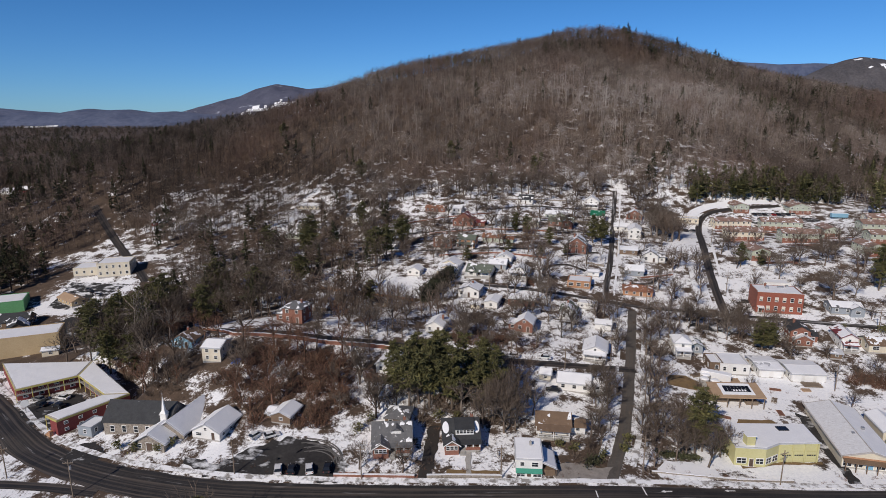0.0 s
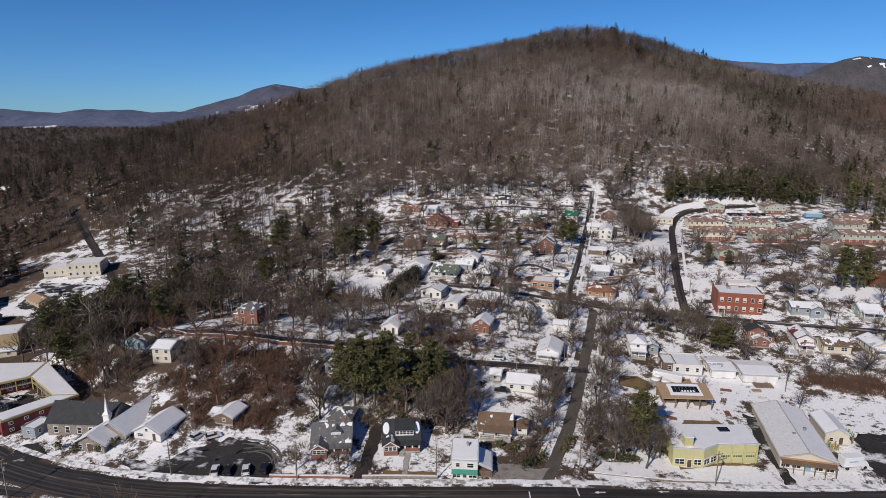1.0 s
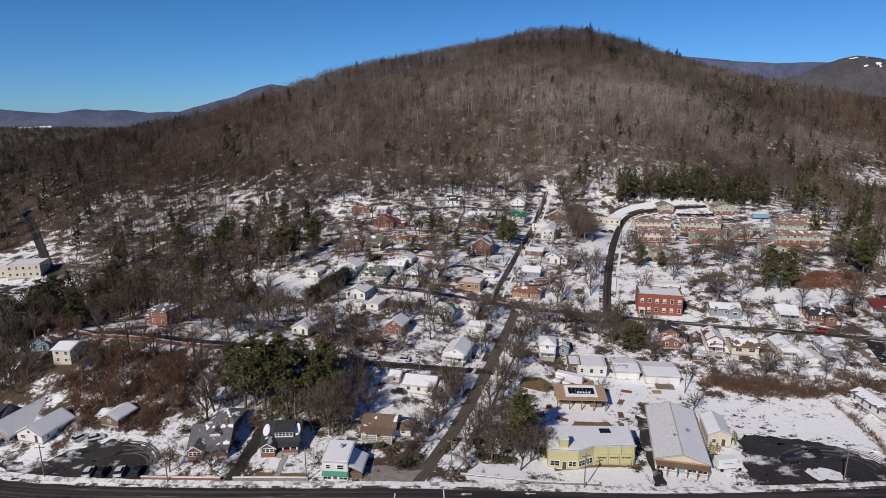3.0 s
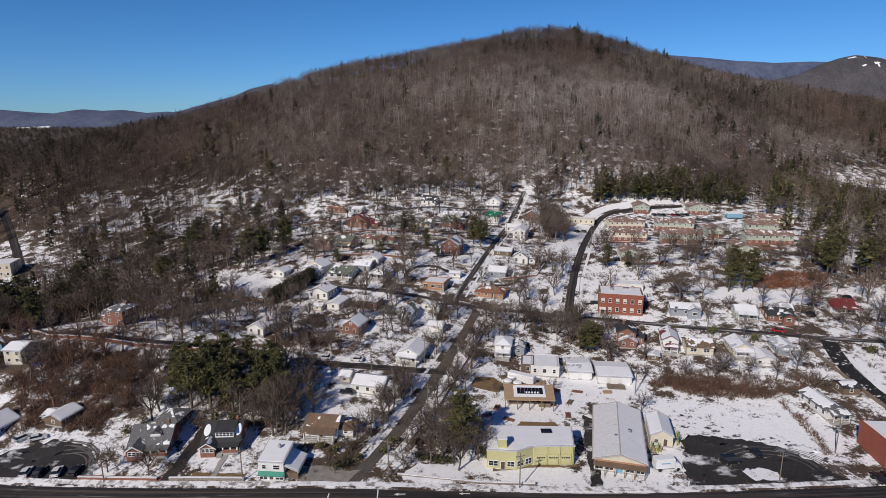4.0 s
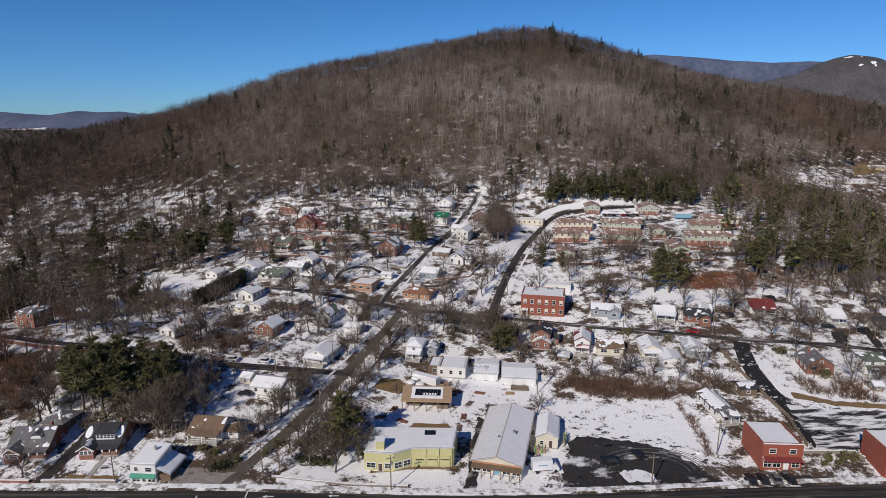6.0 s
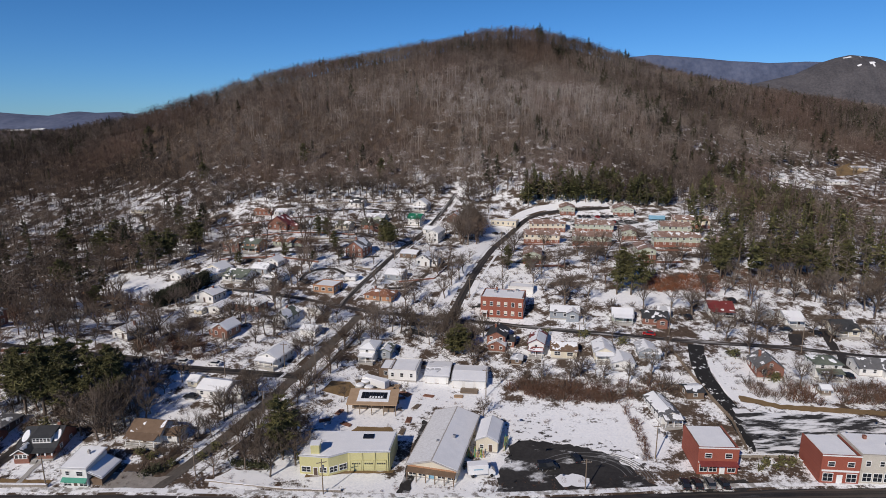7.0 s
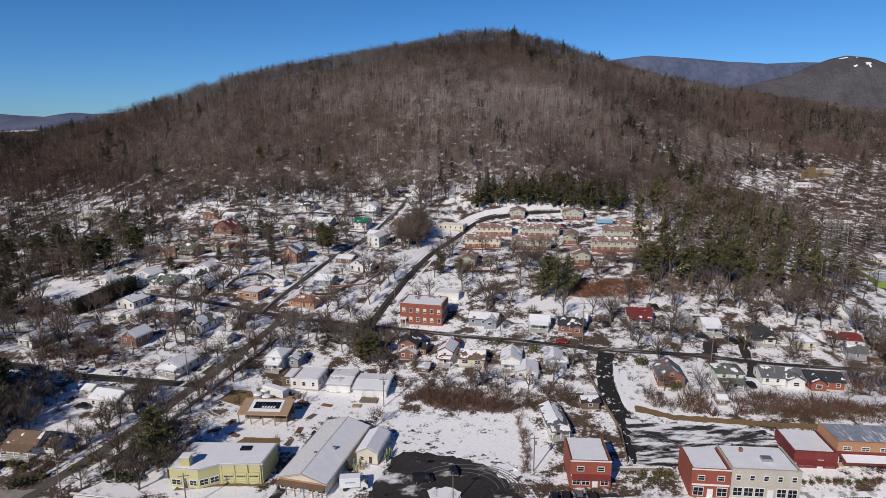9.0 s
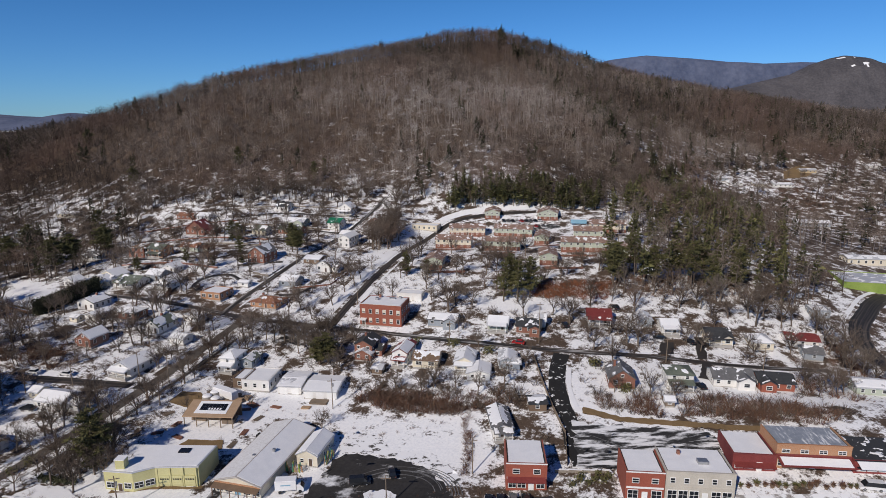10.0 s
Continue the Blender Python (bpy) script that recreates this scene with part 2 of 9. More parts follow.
SNOW_A, SNOW_B = (0.80, 0.815, 0.835), (0.915, 0.92, 0.925)
MAT = {
    "ground": ground_surface(),
    "snow": surf("snow", SNOW_A, SNOW_B, 1.5, 0.7, 0.25),
    "asphalt": road_surface("damp asphalt", (0.010, 0.0095, 0.0095), (0.034, 0.031, 0.029), 0.62, 0.80),
    "asphalt slushy": road_surface("wet asphalt with slush streaks", (0.010, 0.0095, 0.0095), (0.034, 0.031, 0.029), 0.52, 0.66),
    "asphalt dry": road_surface("dry worn asphalt", (0.055, 0.049, 0.042), (0.125, 0.111, 0.096), 0.64, 0.8, 0.85),
    "asphalt blobs": patchy("wet black asphalt with snow lumps", (0.007, 0.007, 0.007), (0.022, 0.021, 0.02), SNOW_A, SNOW_B, 0.59, 0.63, 0.5),
    "asphalt streaks": patchy("scraped icy asphalt", (0.009, 0.009, 0.009), (0.045, 0.044, 0.044), (0.55, 0.57, 0.6), SNOW_B, 0.46, 0.56, 0.32, stretch=(0.4, 1.7, 1)),
    "asphalt lot": patchy("half-cleared asphalt", (0.012, 0.012, 0.012), (0.035, 0.034, 0.033), (0.62, 0.63, 0.65), (0.86, 0.87, 0.88), 0.49, 0.58, 0.16, stretch=(1, 1.6, 1)),
    "asphalt lot dark": patchy("cleared asphalt with slush", (0.013, 0.012, 0.012), (0.042, 0.039, 0.037), (0.6, 0.61, 0.63), (0.84, 0.85, 0.86), 0.55, 0.66, 0.13, stretch=(1, 1.6, 1)),
    "snow streaked": patchy("thin snow with dirty streaks", (0.60, 0.60, 0.60), (0.84, 0.85, 0.86), (0.42, 0.38, 0.33), (0.26, 0.21, 0.17), 0.60, 0.78, 1.6, stretch=(0.25, 2.2, 1)),
    "thin ice": patchy("grey roof sheet under thin streaky ice", (0.20, 0.23, 0.27), (0.33, 0.36, 0.41), (0.55, 0.58, 0.62), SNOW_B, 0.52, 0.66, 0.9, stretch=(1.6, 0.3, 1)),
    "slushy snow": patchy("snow with slush holes", (0.03, 0.028, 0.027), (0.10, 0.09, 0.08), SNOW_A, SNOW_B, 0.40, 0.45, 0.42, stretch=(1, 1.5, 1)),
    "walk": patchy("snowy pavement", (0.26, 0.25, 0.23), (0.38, 0.36, 0.34), SNOW_A, SNOW_B, 0.40, 0.52, 0.5),
    "track snow": surf("packed snow", (0.06, 0.06, 0.06), (0.24, 0.24, 0.245), 2, 0.8, 0.1),
    "track dark": surf("wet tyre track", (0.06, 0.055, 0.05), (0.2, 0.19, 0.18), 2, 0.7, 0.1),
    "gravel": surf("grey gravel", (0.20, 0.18, 0.16), (0.34, 0.31, 0.28), 3, 0.95, 0.4),
    "car white": surf("white car paint", (0.7, 0.7, 0.7), (0.78, 0.78, 0.78), 1, 0.25, 0.0),
    "car black": surf("black car paint", (0.012, 0.013, 0.015), (0.03, 0.032, 0.036), 1, 0.22, 0.0),
    "car grey": surf("grey car paint", (0.12, 0.125, 0.13), (0.18, 0.185, 0.19), 1, 0.25, 0.0),
    "car red": surf("red car paint", (0.35, 0.02, 0.02), (0.42, 0.03, 0.03), 1, 0.25, 0.0),
    "brick road": surf("red brick bank", (0.17, 0.075, 0.05), (0.27, 0.13, 0.085), 4, 0.9),
    "bark": surf("grey brown bark", (0.062, 0.046, 0.035), (0.20, 0.155, 0.12), 2, 0.95, 0.0, island=0.35),
    "bark far": bark_surface("winter woods bark", (0.046, 0.036, 0.030), (0.225, 0.182, 0.154), (0.56, 0.52, 0.48), (0.20, 0.128, 0.102), 0.5),
    "bark wood": bark_surface("bare bank trees bark", (0.034, 0.026, 0.021), (0.150, 0.121, 0.098), (0.40, 0.36, 0.32), (0.19, 0.115, 0.080), 0.4, 0.03),
    "brush": surf("rusty brush stems", (0.075, 0.040, 0.027), (0.215, 0.118, 0.076), 0.6, 0.95, 0.0, island=0.4),
    "rust brush": surf("rust red brush stems", (0.16, 0.058, 0.028), (0.34, 0.135, 0.065), 0.6, 0.95, 0.0, island=0.4),
    "needles": surf("pine needles", (0.044, 0.046, 0.016), (0.195, 0.178, 0.064), 0.8, 0.85, 0.0, island=0.35),
    "needles far": surf("dark conifer needles", (0.020, 0.024, 0.010), (0.082, 0.082, 0.034), 0.3, 0.85, 0.0, island=0.35),
    "needles grove": surf("young pine needles", (0.058, 0.064, 0.024), (0.205, 0.196, 0.076), 0.3, 0.85, 0.0, island=0.3),
    "hedge": surf("dense hedge leaves", (0.010, 0.013, 0.005), (0.036, 0.040, 0.015), 0.8, 0.85, 0.0, island=0.35),
    # Distance haze is painted into the next two base colours as blue.
    "range": surf("haze-blue wooded range", (0.045, 0.052, 0.088), (0.105, 0.11, 0.155), 0.02, 0.95, 0.0, fine=0.05),
    "range haze snowy": patchy("haze-blue ridge with snowfields", (0.045, 0.052, 0.088), (0.105, 0.11, 0.155), (0.34, 0.37, 0.44), (0.5, 0.53, 0.6), 0.62, 0.70, 0.012, stretch=(1, 1, 3)),
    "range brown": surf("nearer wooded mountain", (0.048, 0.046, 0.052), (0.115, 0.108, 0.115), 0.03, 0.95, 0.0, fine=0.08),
    # Haze painted into the base colour again, bluest for the farthest crests.
    "range haze blue": surf("farthest crests in haze blue", (0.055, 0.075, 0.135), (0.12, 0.14, 0.21), 0.02, 0.95, 0.0, fine=0.03),
}

# ---- the lie of the land ----
XN = np.array([-420, -260, -150, -60, 30, 110, 190, 280, 420, 620.0])
YN = np.array([110, 150, 190, 235, 290, 350, 430, 540, 670, 790, 920.0])
HEIGHTS = [
    [-5.9, -2.7, -0.5, -1, 1.9, 1.6, 3.9, 2.5, 0.8, 5],
    [-2.4, -1.6, -2.5, 6.6, 5.4, 2.8, 7, 11.7, 3, 6],
    [-0.4, -2.1, 3.1, 18.4, 11.1, 6.5, 12.5, 10, 6.5, 8],
    [0.2, -1.1, 0.5, 11.5, 15.7, 13.8, 18.7, 18.7, 8, 11],
    [2.2, 3.4, 8.8, 14.7, 24.4, 22.2, 25.4, 27.5, 13.1, 7.3],
    [8.4, 13.9, 18.2, 20, 28.2, 27.5, 26.1, 33, 14.8, 10.8],
    [14.2, 48, 42.1, 52.1, 50.2, 49, 57.7, 40, 23.1, 34.8],
    [14.8, 58.2, 84.5, 106.9, 104.1, 109.8, 102.8, 90.3, 54.2, 51.6],
    [32.7, 71.7, 74, 121, 145, 155, 138.8, 130, 111, 80],
    [17.8, 46.3, 54.1, 74.8, 110.4, 166, 186, 170, 115, 80.9],
    [30.2, 48, 61.8, 80.4, 108.7, 133.8, 144.2, 129.8, 68.7, 30],
]


def glide(knots, rows, v):
    """Smooth interpolation of rows of values (first axis: knots) at the coordinates v."""
    v = np.clip(v, knots[0], knots[-1])
    k = np.clip(np.searchsorted(knots, v, side="right") - 1, 0, len(knots) - 2)
    last = len(knots) - 1
    h = knots[k + 1] - knots[k]
    u = (v - knots[k]) / h

    def slope(j):
        a, b = np.maximum(j - 1, 0), np.minimum(j + 1, last)
        return (rows(b) - rows(a)) / (knots[b] - knots[a])
    return ((2 * u**3 - 3 * u**2 + 1) * rows(k) + (u**3 - 2 * u**2 + u) * h * slope(k)
            + (3 * u**2 - 2 * u**3) * rows(k + 1) + (u**3 - u**2) * h * slope(k + 1))


LAND = np.array(HEIGHTS)
TERRACES = [(-123, 171, 29, 23, 1.9)]  # middle, half widths and level of ground cut flat into a slope


def height(x, y):
    """The ground's height in metres at x, y (numbers or arrays)."""
    x, y = np.broadcast_arrays(np.asarray(x, float), np.asarray(y, float))
    z = glide(YN, lambda j: glide(XN, lambda i: LAND[j, i], x), y)
    for cx, cy, rx, ry, level in TERRACES:
        far = np.hypot((x - cx) / rx, (y - cy) / ry)
        keep = np.clip((far - 0.85) / 0.35, 0, 1)
        z = level + (z - level) * keep * keep * (3 - 2 * keep)
    away = np.clip((np.maximum(np.maximum(-420 - x, x - 620), y - 920)) / 500, 0, 1)
    return z * (1 - away * away * (3 - 2 * away)) + 22 * away * away * (3 - 2 * away)


def ground_z(x, y):
    return float(height(x, y))


def inside(poly, x, y):
    """Whether points lie in a polygon given as a list of corners."""
    hit = np.zeros(np.shape(x), bool)
    for (ax, ay), (bx, by) in zip(poly, poly[1:] + poly[:1]):
        cross = ((ay > y) != (by > y)) & (x < (bx - ax) * (y - ay) / ((by - ay) or 1e-9) + ax)
        hit ^= cross
    return hit


HILL_WOOD = [(-900, 290), (-420, 300), (-230, 318), (-195, 360), (-120, 352), (-60, 362), (-20, 388), (50, 400), (100, 397), (128, 400), (170, 386), (230, 374),
             (270, 385), (330, 452), (372, 462), (378, 502), (440, 514), (620, 490), (1200, 520), (1200, 1000), (-900, 1000)]
EAST_WOOD = [(226, 246), (255, 238), (285, 232), (304, 226), (318, 240), (336, 300), (345, 400), (330, 470), (270, 385), (246, 340), (240, 300)]
WEST_WOOD = [(-200, 362), (-152, 318), (-128, 262), (-128, 205), (-104, 190), (-90, 212), (-62, 206), (-34, 214), (-30, 262), (-22, 330), (-40, 372), (-120, 356)]
FAR_WEST_WOOD = [(-420, 200), (-230, 230), (-205, 300), (-230, 318), (-420, 300)]
BRUSH_BANK = [(-72, 152), (-62, 146), (-34, 146), (-24, 158), (-30, 176), (-60, 178), (-72, 170)]


def mesh_from(name, verts, tris, mats, which=None):
    """A mesh from arrays of corners and triangles; which: the material's number for each triangle."""
    me = bpy.data.meshes.new(name)
    verts, tris = np.asarray(verts, np.float32), np.asarray(tris, np.int32)
    me.vertices.add(len(verts))
    me.vertices.foreach_set("co", verts.ravel())
    me.loops.add(tris.size)
    me.loops.foreach_set("vertex_index", tris.ravel())
    n = tris.shape[1]
    me.polygons.add(len(tris))
    me.polygons.foreach_set("loop_start", np.arange(0, tris.size, n, dtype=np.int32))
    if which is not None:
        me.polygons.foreach_set("material_index", np.asarray(which, np.int32))
    for m in mats:
        me.materials.append(MAT[m])
    me.update(calc_edges=True)
    return me


def steps(near, fine, far, growth):
    """Grid lines: even between the two near bounds, then wider and wider out to the far bounds."""
    v = list(np.arange(near[0], near[1] + 0.01, fine))
    d = fine
    while v[-1] < far[1]:
        d *= growth
        v.append(v[-1] + d)
    d = fine
    while v[0] > far[0]:
        d *= growth
        v.insert(0, v[0] - d)
    return np.array(v)


gx = steps((-240, 330), 2.2, (-3600, 3600), 1.09)
gy = steps((90, 400), 2.2, (-700, 4600), 1.055)
GX, GY = np.meshgrid(gx, gy)
GZ = height(GX, GY)
cols, rows_ = len(gx), len(gy)
quad = (np.arange(rows_ - 1)[:, None] * cols + np.arange(cols - 1)[None, :]).ravel()
ground = new("ground", mesh_from("ground", np.stack([GX, GY, GZ], -1).reshape(-1, 3), np.stack([quad, quad + 1, quad + cols + 1, quad + cols], -1), ["ground"]))
tagged(ground, "snow-dusted valley ground rising into a wooded hillside", "ground", kind="structure")
share = np.full(GX.shape, 0.512)
share[inside(HILL_WOOD, GX, GY)] = 0.40
high = inside(HILL_WOOD, GX, GY)
share[high] = 0.435 + 0.056 * np.clip((450 - GY[high]) / 40, 0, 1) * (GX[high] > -190) + 0.03 * np.clip((GX[high] + 40) / 120, 0, 1) - 0.05 * np.clip((GY[high] - 405) / 90, 0, 1) - 0.04 * np.clip((GY[high] - 560) / 120, 0, 1)
for wood, s in ((EAST_WOOD, 0.505), (WEST_WOOD, 0.475), (FAR_WEST_WOOD, 0.36), (BRUSH_BANK, 0.475)):
    share[inside(wood, GX, GY)] = s
share[inside([(318, 245), (700, 245), (700, 560), (318, 560)], GX, GY)] = 0.475
share[(GX < -420) | (GX > 650) | (GY > 920)] = 0.30
for field, s in (([(198, 160), (300, 160), (300, 185), (202, 188)], 0.615), ([(160, 206), (300, 191), (300, 230), (198, 235), (165, 225)], 0.535), ([(127, 150), (171, 138), (171, 160), (128, 166)], 0.615),
                 ([(95, 168), (128, 166), (126, 178), (97, 180)], 0.64), ([(20, 156), (62, 152), (66, 178), (20, 180)], 0.58), ([(30, 186), (74, 186), (78, 226), (45, 226)], 0.55), ([(118, 236), (150, 240), (160, 268), (128, 270)], 0.58),
                 ([(52, 128), (118, 127), (118, 136), (60, 140)], 0.60), ([(226, 240), (300, 236), (305, 262), (236, 270)], 0.53), ([(-230, 200), (-130, 190), (-150, 310), (-230, 320)], 0.455), ([(-58, 286), (-14, 258), (-9, 236), (-56, 262)], 0.72), ([(190, 128), (300, 124), (300, 140), (200, 140)], 0.56), ([(126, 215), (130, 300), (160, 350), (140, 350), (118, 300)], 0.60),
                 ([(-60, 205), (-12, 190), (-10, 232), (-56, 258)], 0.56), ([(40, 262), (82, 250), (90, 290), (50, 285)], 0.57), ([(-190, 200), (-70, 126), (-70, 118), (-190, 118)], 0.47), ([(-112, 196), (-104, 172), (-84, 160), (-66, 154), (-30, 154), (-20, 176), (-60, 184), (-90, 190)], 0.49), ([(-30, 127), (45, 127), (45, 150), (20, 152), (-30, 152)], 0.535), ([(24, 128), (45, 127), (60, 150), (30, 150)], 0.51), ([(74, 148), (106, 148), (108, 182), (76, 184)], 0.60), ([(170, 230), (212, 225), (217, 236), (178, 238)], 0.66), ([(36, 131), (58, 129), (76, 182), (60, 186)], 0.535), ([(-260, 60), (-40, 60), (-40, 119), (-70, 122), (-90, 129), (-115, 141), (-140, 160), (-260, 228)], 0.55), ([(0, 128.5), (14, 128.5), (13, 136), (0, 136)], 0.60), ([(-26, 128.5), (-8, 128.5), (-8, 136), (-26, 136)], 0.53), ([(-192, 254), (-150, 254), (-156, 296), (-192, 296)], 0.60), ([(372, 452), (430, 450), (480, 520), (376, 498)], 0.53), ([(380, 420), (420, 420), (432, 452), (380, 452)], 0.50)):
    share[inside(field, GX, GY)] = s - 0.025
for _ in range(3):
    share[1:-1, 1:-1] = (share[1:-1, 1:-1] * 2 + share[:-2, 1:-1] + share[2:, 1:-1] + share[1:-1, :-2] + share[1:-1, 2:]) / 6
attr = ground.data.attributes.new("snow", "FLOAT", "POINT")
attr.data.foreach_set("value", share.astype(np.float32).ravel())
for poly in ground.data.polygons:
    poly.use_smooth = True

# ---- roads ----
def bend(points, step=2.0):
    """Points about step metres apart on a smooth line through the given ones."""
    pts = [Vector(p) for p in points]
    pts = [pts[0] * 2 - pts[1], *pts, pts[-1] * 2 - pts[-2]]
    out = []
    for a, b, c, d in zip(pts, pts[1:], pts[2:], pts[3:]):
        n = max(2, int((c - b).length / step))
        for i in range(n):
            u = i / n
            out.append(0.5 * ((2 * b) + (c - a) * u + (2 * a - 5 * b + 4 * c - d) * u * u + (3 * b - a - 3 * c + d) * u**3))
    return out + [pts[-2]]


def ribbon(name, points, width, material, lift=0.10, across=4, shift=0.0, smooth=True):
    """A strip laid along the ground."""
    line = bend([(x, y) for x, y in points]) if smooth else [Vector(p) for p in points]
    verts, faces = [], []
    for i, p in enumerate(line):
        d = (line[min(i + 1, len(line) - 1)] - line[max(i - 1, 0)]).normalized()
        side = Vector((d.y, -d.x))
        for j in range(across + 1):
            ragged = 0.32 * noise.noise(Vector((p.x * 0.23, p.y * 0.23, 5 * j + shift))) if j in (0, across) and width > 1 else 0.0
            q = p + side * (shift + width * (j / across - 0.5) + ragged)
            verts.append((q.x, q.y, ground_z(q.x, q.y) + lift))
        if i:
            a = (i - 1) * (across + 1)
            for j in range(across):
                faces.append((a + j, a + j + 1, a + across + 2 + j, a + across + 1 + j))
    ob = new(name, mesh_from(name, verts, faces, [material]))
    run, far_ = 0.0, []
    for i, p in enumerate(line):
        run += (p - line[i - 1]).length if i else 0.0
        far_ += [run] * (across + 1)
    for key, values in (("across", [shift + width * (j / across - 0.5) for _ in line for j in range(across + 1)]), ("along", far_)):
        ob.data.attributes.new(key, "FLOAT", "POINT").data.foreach_set("value", np.array(values, np.float32))
    return ob


ROADS = {
    "main": [(-260, 236), (-215, 216), (-180, 196), (-155, 179), (-136, 164), (-121, 151), (-107, 141.5), (-92, 134), (-74, 128), (-52, 124), (-20, 121.9), (20, 121.1), (120, 120.7), (220, 120.2), (330, 119.7)],
    "side": [(40.5, 126), (43.5, 133), (51.6, 151.6), (62.7, 183.4), (76.5, 226)],
    "upper": [(68, 232), (70.3, 243.7), (81.5, 278), (100.5, 342), (110.7, 377), (118, 402)],
    "cross": [(4, 252.5), (12, 250), (42, 241.5), (65, 234.5), (80, 229.8), (98, 227), (128, 219.5), (156, 209), (180, 200.5), (199, 196), (228, 193), (254, 189), (285, 187)],
    "school": [(113, 222), (116.4, 237), (124.5, 265.4), (138, 306), (153, 346), (166, 364), (190, 371), (215, 372)],
    "lane": [(64, 181.3), (48, 181.5), (20, 181.8)],
    "bank": [(-112, 226), (-98, 222), (-86, 202), (-71, 190.5), (-54, 187), (-38, 184), (-16, 184), (10, 184)],
    "lot": [(198, 194), (195.5, 186), (193.4, 176), (193, 167.7), (193.5, 159.5), (193.4, 152), (193, 145), (193.5, 139)],
    "curve": [(420, 262), (380, 258), (346, 248), (324, 228), (312.5, 214), (307.5, 200.5), (309, 186), (322, 172), (350, 160)],
    "west": [(-232, 388), (-202, 353), (-167, 309), (-150, 286)],
    "south": [(-135, 134), (-111, 130.4), (-96, 128), (-84, 125.5)],
}
for key, width, mat, label in (
        ("main", 8.4, "asphalt", "dark damp main road curving through town"), ("side", 3.4, "asphalt dry", "worn grey asphalt side street"), ("upper", 2.6, "asphalt slushy", "narrow dark street climbing to the woods"),
        ("cross", 2.7, "asphalt slushy", "dark asphalt cross street between houses"), ("school", 3.5, "asphalt", "cleared black road up to the apartments"), ("lane", 3.4, "asphalt", "shaded narrow lane"),
        ("bank", 3.8, "asphalt", "winding lane on a wooded bank"), ("lot", 5.2, "asphalt blobs", "partly cleared drive down to a parking lot"), ("curve", 6.8, "asphalt", "curving dark road among trees"),
        ("west", 4.5, "asphalt", "lane through the western woods"), ("south", 3.0, "asphalt", "dark road beside the main road")):
    tagged(ribbon("road", ROADS[key], width, mat), label, "road", kind="structure")


# ---- far ranges ----
def far_range(profile, depth, y, label, seed, mat="range", fields=()):
    """A far ridge as a solid swell of land; profile: x and crest height."""
    xs = np.linspace(profile[0][0], profile[-1][0], 320)
    crest = np.interp(xs, [p[0] for p in profile], [p[1] for p in profile])
    rough = np.array([noise.fractal(Vector((x * 0.004, seed, 0)), 0.9, 2.1, 5) for x in xs])
    crest = crest + rough * 0.005 * crest.max()
    rows, verts, faces = 44, [], []
    for j in range(rows):
        v = j / (rows - 1)
        rise = math.sin(v * math.pi) ** 0.8 if v < 1 else 0.0
        for i, x in enumerate(xs):
            wob = noise.fractal(Vector((x * 0.006, v * 5 + seed, 3)), 0.8, 2.2, 4) * crest[i] * 0.10 * math.sin(v * math.pi) * min(1.0, (abs(v - 0.5) * 5) ** 2)
            verts.append((x, y + (v - 0.5) * depth, -20 + (crest[i] + 20) * rise + wob))
    n = len(xs)
    for j in range(rows - 1):
        for i in range(n - 1):
            faces.append((j * n + i, j * n + i + 1, (j + 1) * n + i + 1, (j + 1) * n + i))
    which = []
    for q in faces:
        x, v = verts[q[0]][0], (q[0] // n) / (rows - 1)
        snowy = any(x0 < x < x1 and v0 < v < v1 and noise.noise(Vector((x * 0.02, v * 22, seed))) > cut for x0, x1, v0, v1, cut in fields)
        which.append(1 if snowy else 0)
    ob = new("backdrop", mesh_from("backdrop", verts, faces, [mat, "snow"], which))
    for poly in ob.data.polygons:
        poly.use_smooth = True
    return tagged(ob, label, "mountain", kind="structure")


# Blue and violet-grey on these crests is haze put into their materials.
far_range([(-4292, 47), (-3316, 60), (-2468, 81), (-2100, 100), (-1869, 120), (-1658, 176), (-1553, 204), (-1449, 228), (-1343, 275), (-1198, 311), (-1077, 295), (-976, 275), (-832, 287), (-668, 326), (258, 154), (858, -60)], 900, 4400, "wooded ridge with snowy fields beyond the hill, blue-grey haze painted in", 3, "range haze snowy",
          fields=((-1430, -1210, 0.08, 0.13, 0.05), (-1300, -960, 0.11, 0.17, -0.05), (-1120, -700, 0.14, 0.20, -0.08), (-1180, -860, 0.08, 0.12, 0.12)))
far_range([(-4300, 130), (-3300, 140), (-2821, 134), (-2608, 116), (-2429, 106), (-2246, 132), (-2139, 123), (-1994, 127), (-1852, 109), (-1707, 116), (-1500, 96), (-900, 90), (-300, 60)], 900, 3850, "mountains on the horizon, pale blue haze painted in", 8, "range haze blue", fields=((-2480, -2240, 0.05, 0.08, -1),))
far_range([(398, 47), (1100, 420), (1399, 507), (1506, 519), (1670, 536), (1860, 524), (2029, 511), (2280, 487), (2560, 472), (2857, 480), (3218, 470), (3652, 466), (4158, 394)], 400, 4700, "mountain range behind the hill, violet grey haze painted in", 15, "range haze blue")
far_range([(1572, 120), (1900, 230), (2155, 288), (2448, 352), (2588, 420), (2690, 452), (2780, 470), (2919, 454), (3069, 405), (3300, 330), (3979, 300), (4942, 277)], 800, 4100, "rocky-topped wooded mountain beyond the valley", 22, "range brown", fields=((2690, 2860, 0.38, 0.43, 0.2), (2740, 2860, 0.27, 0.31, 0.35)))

# ---- trees ----
rng = np.random.default_rng(7)


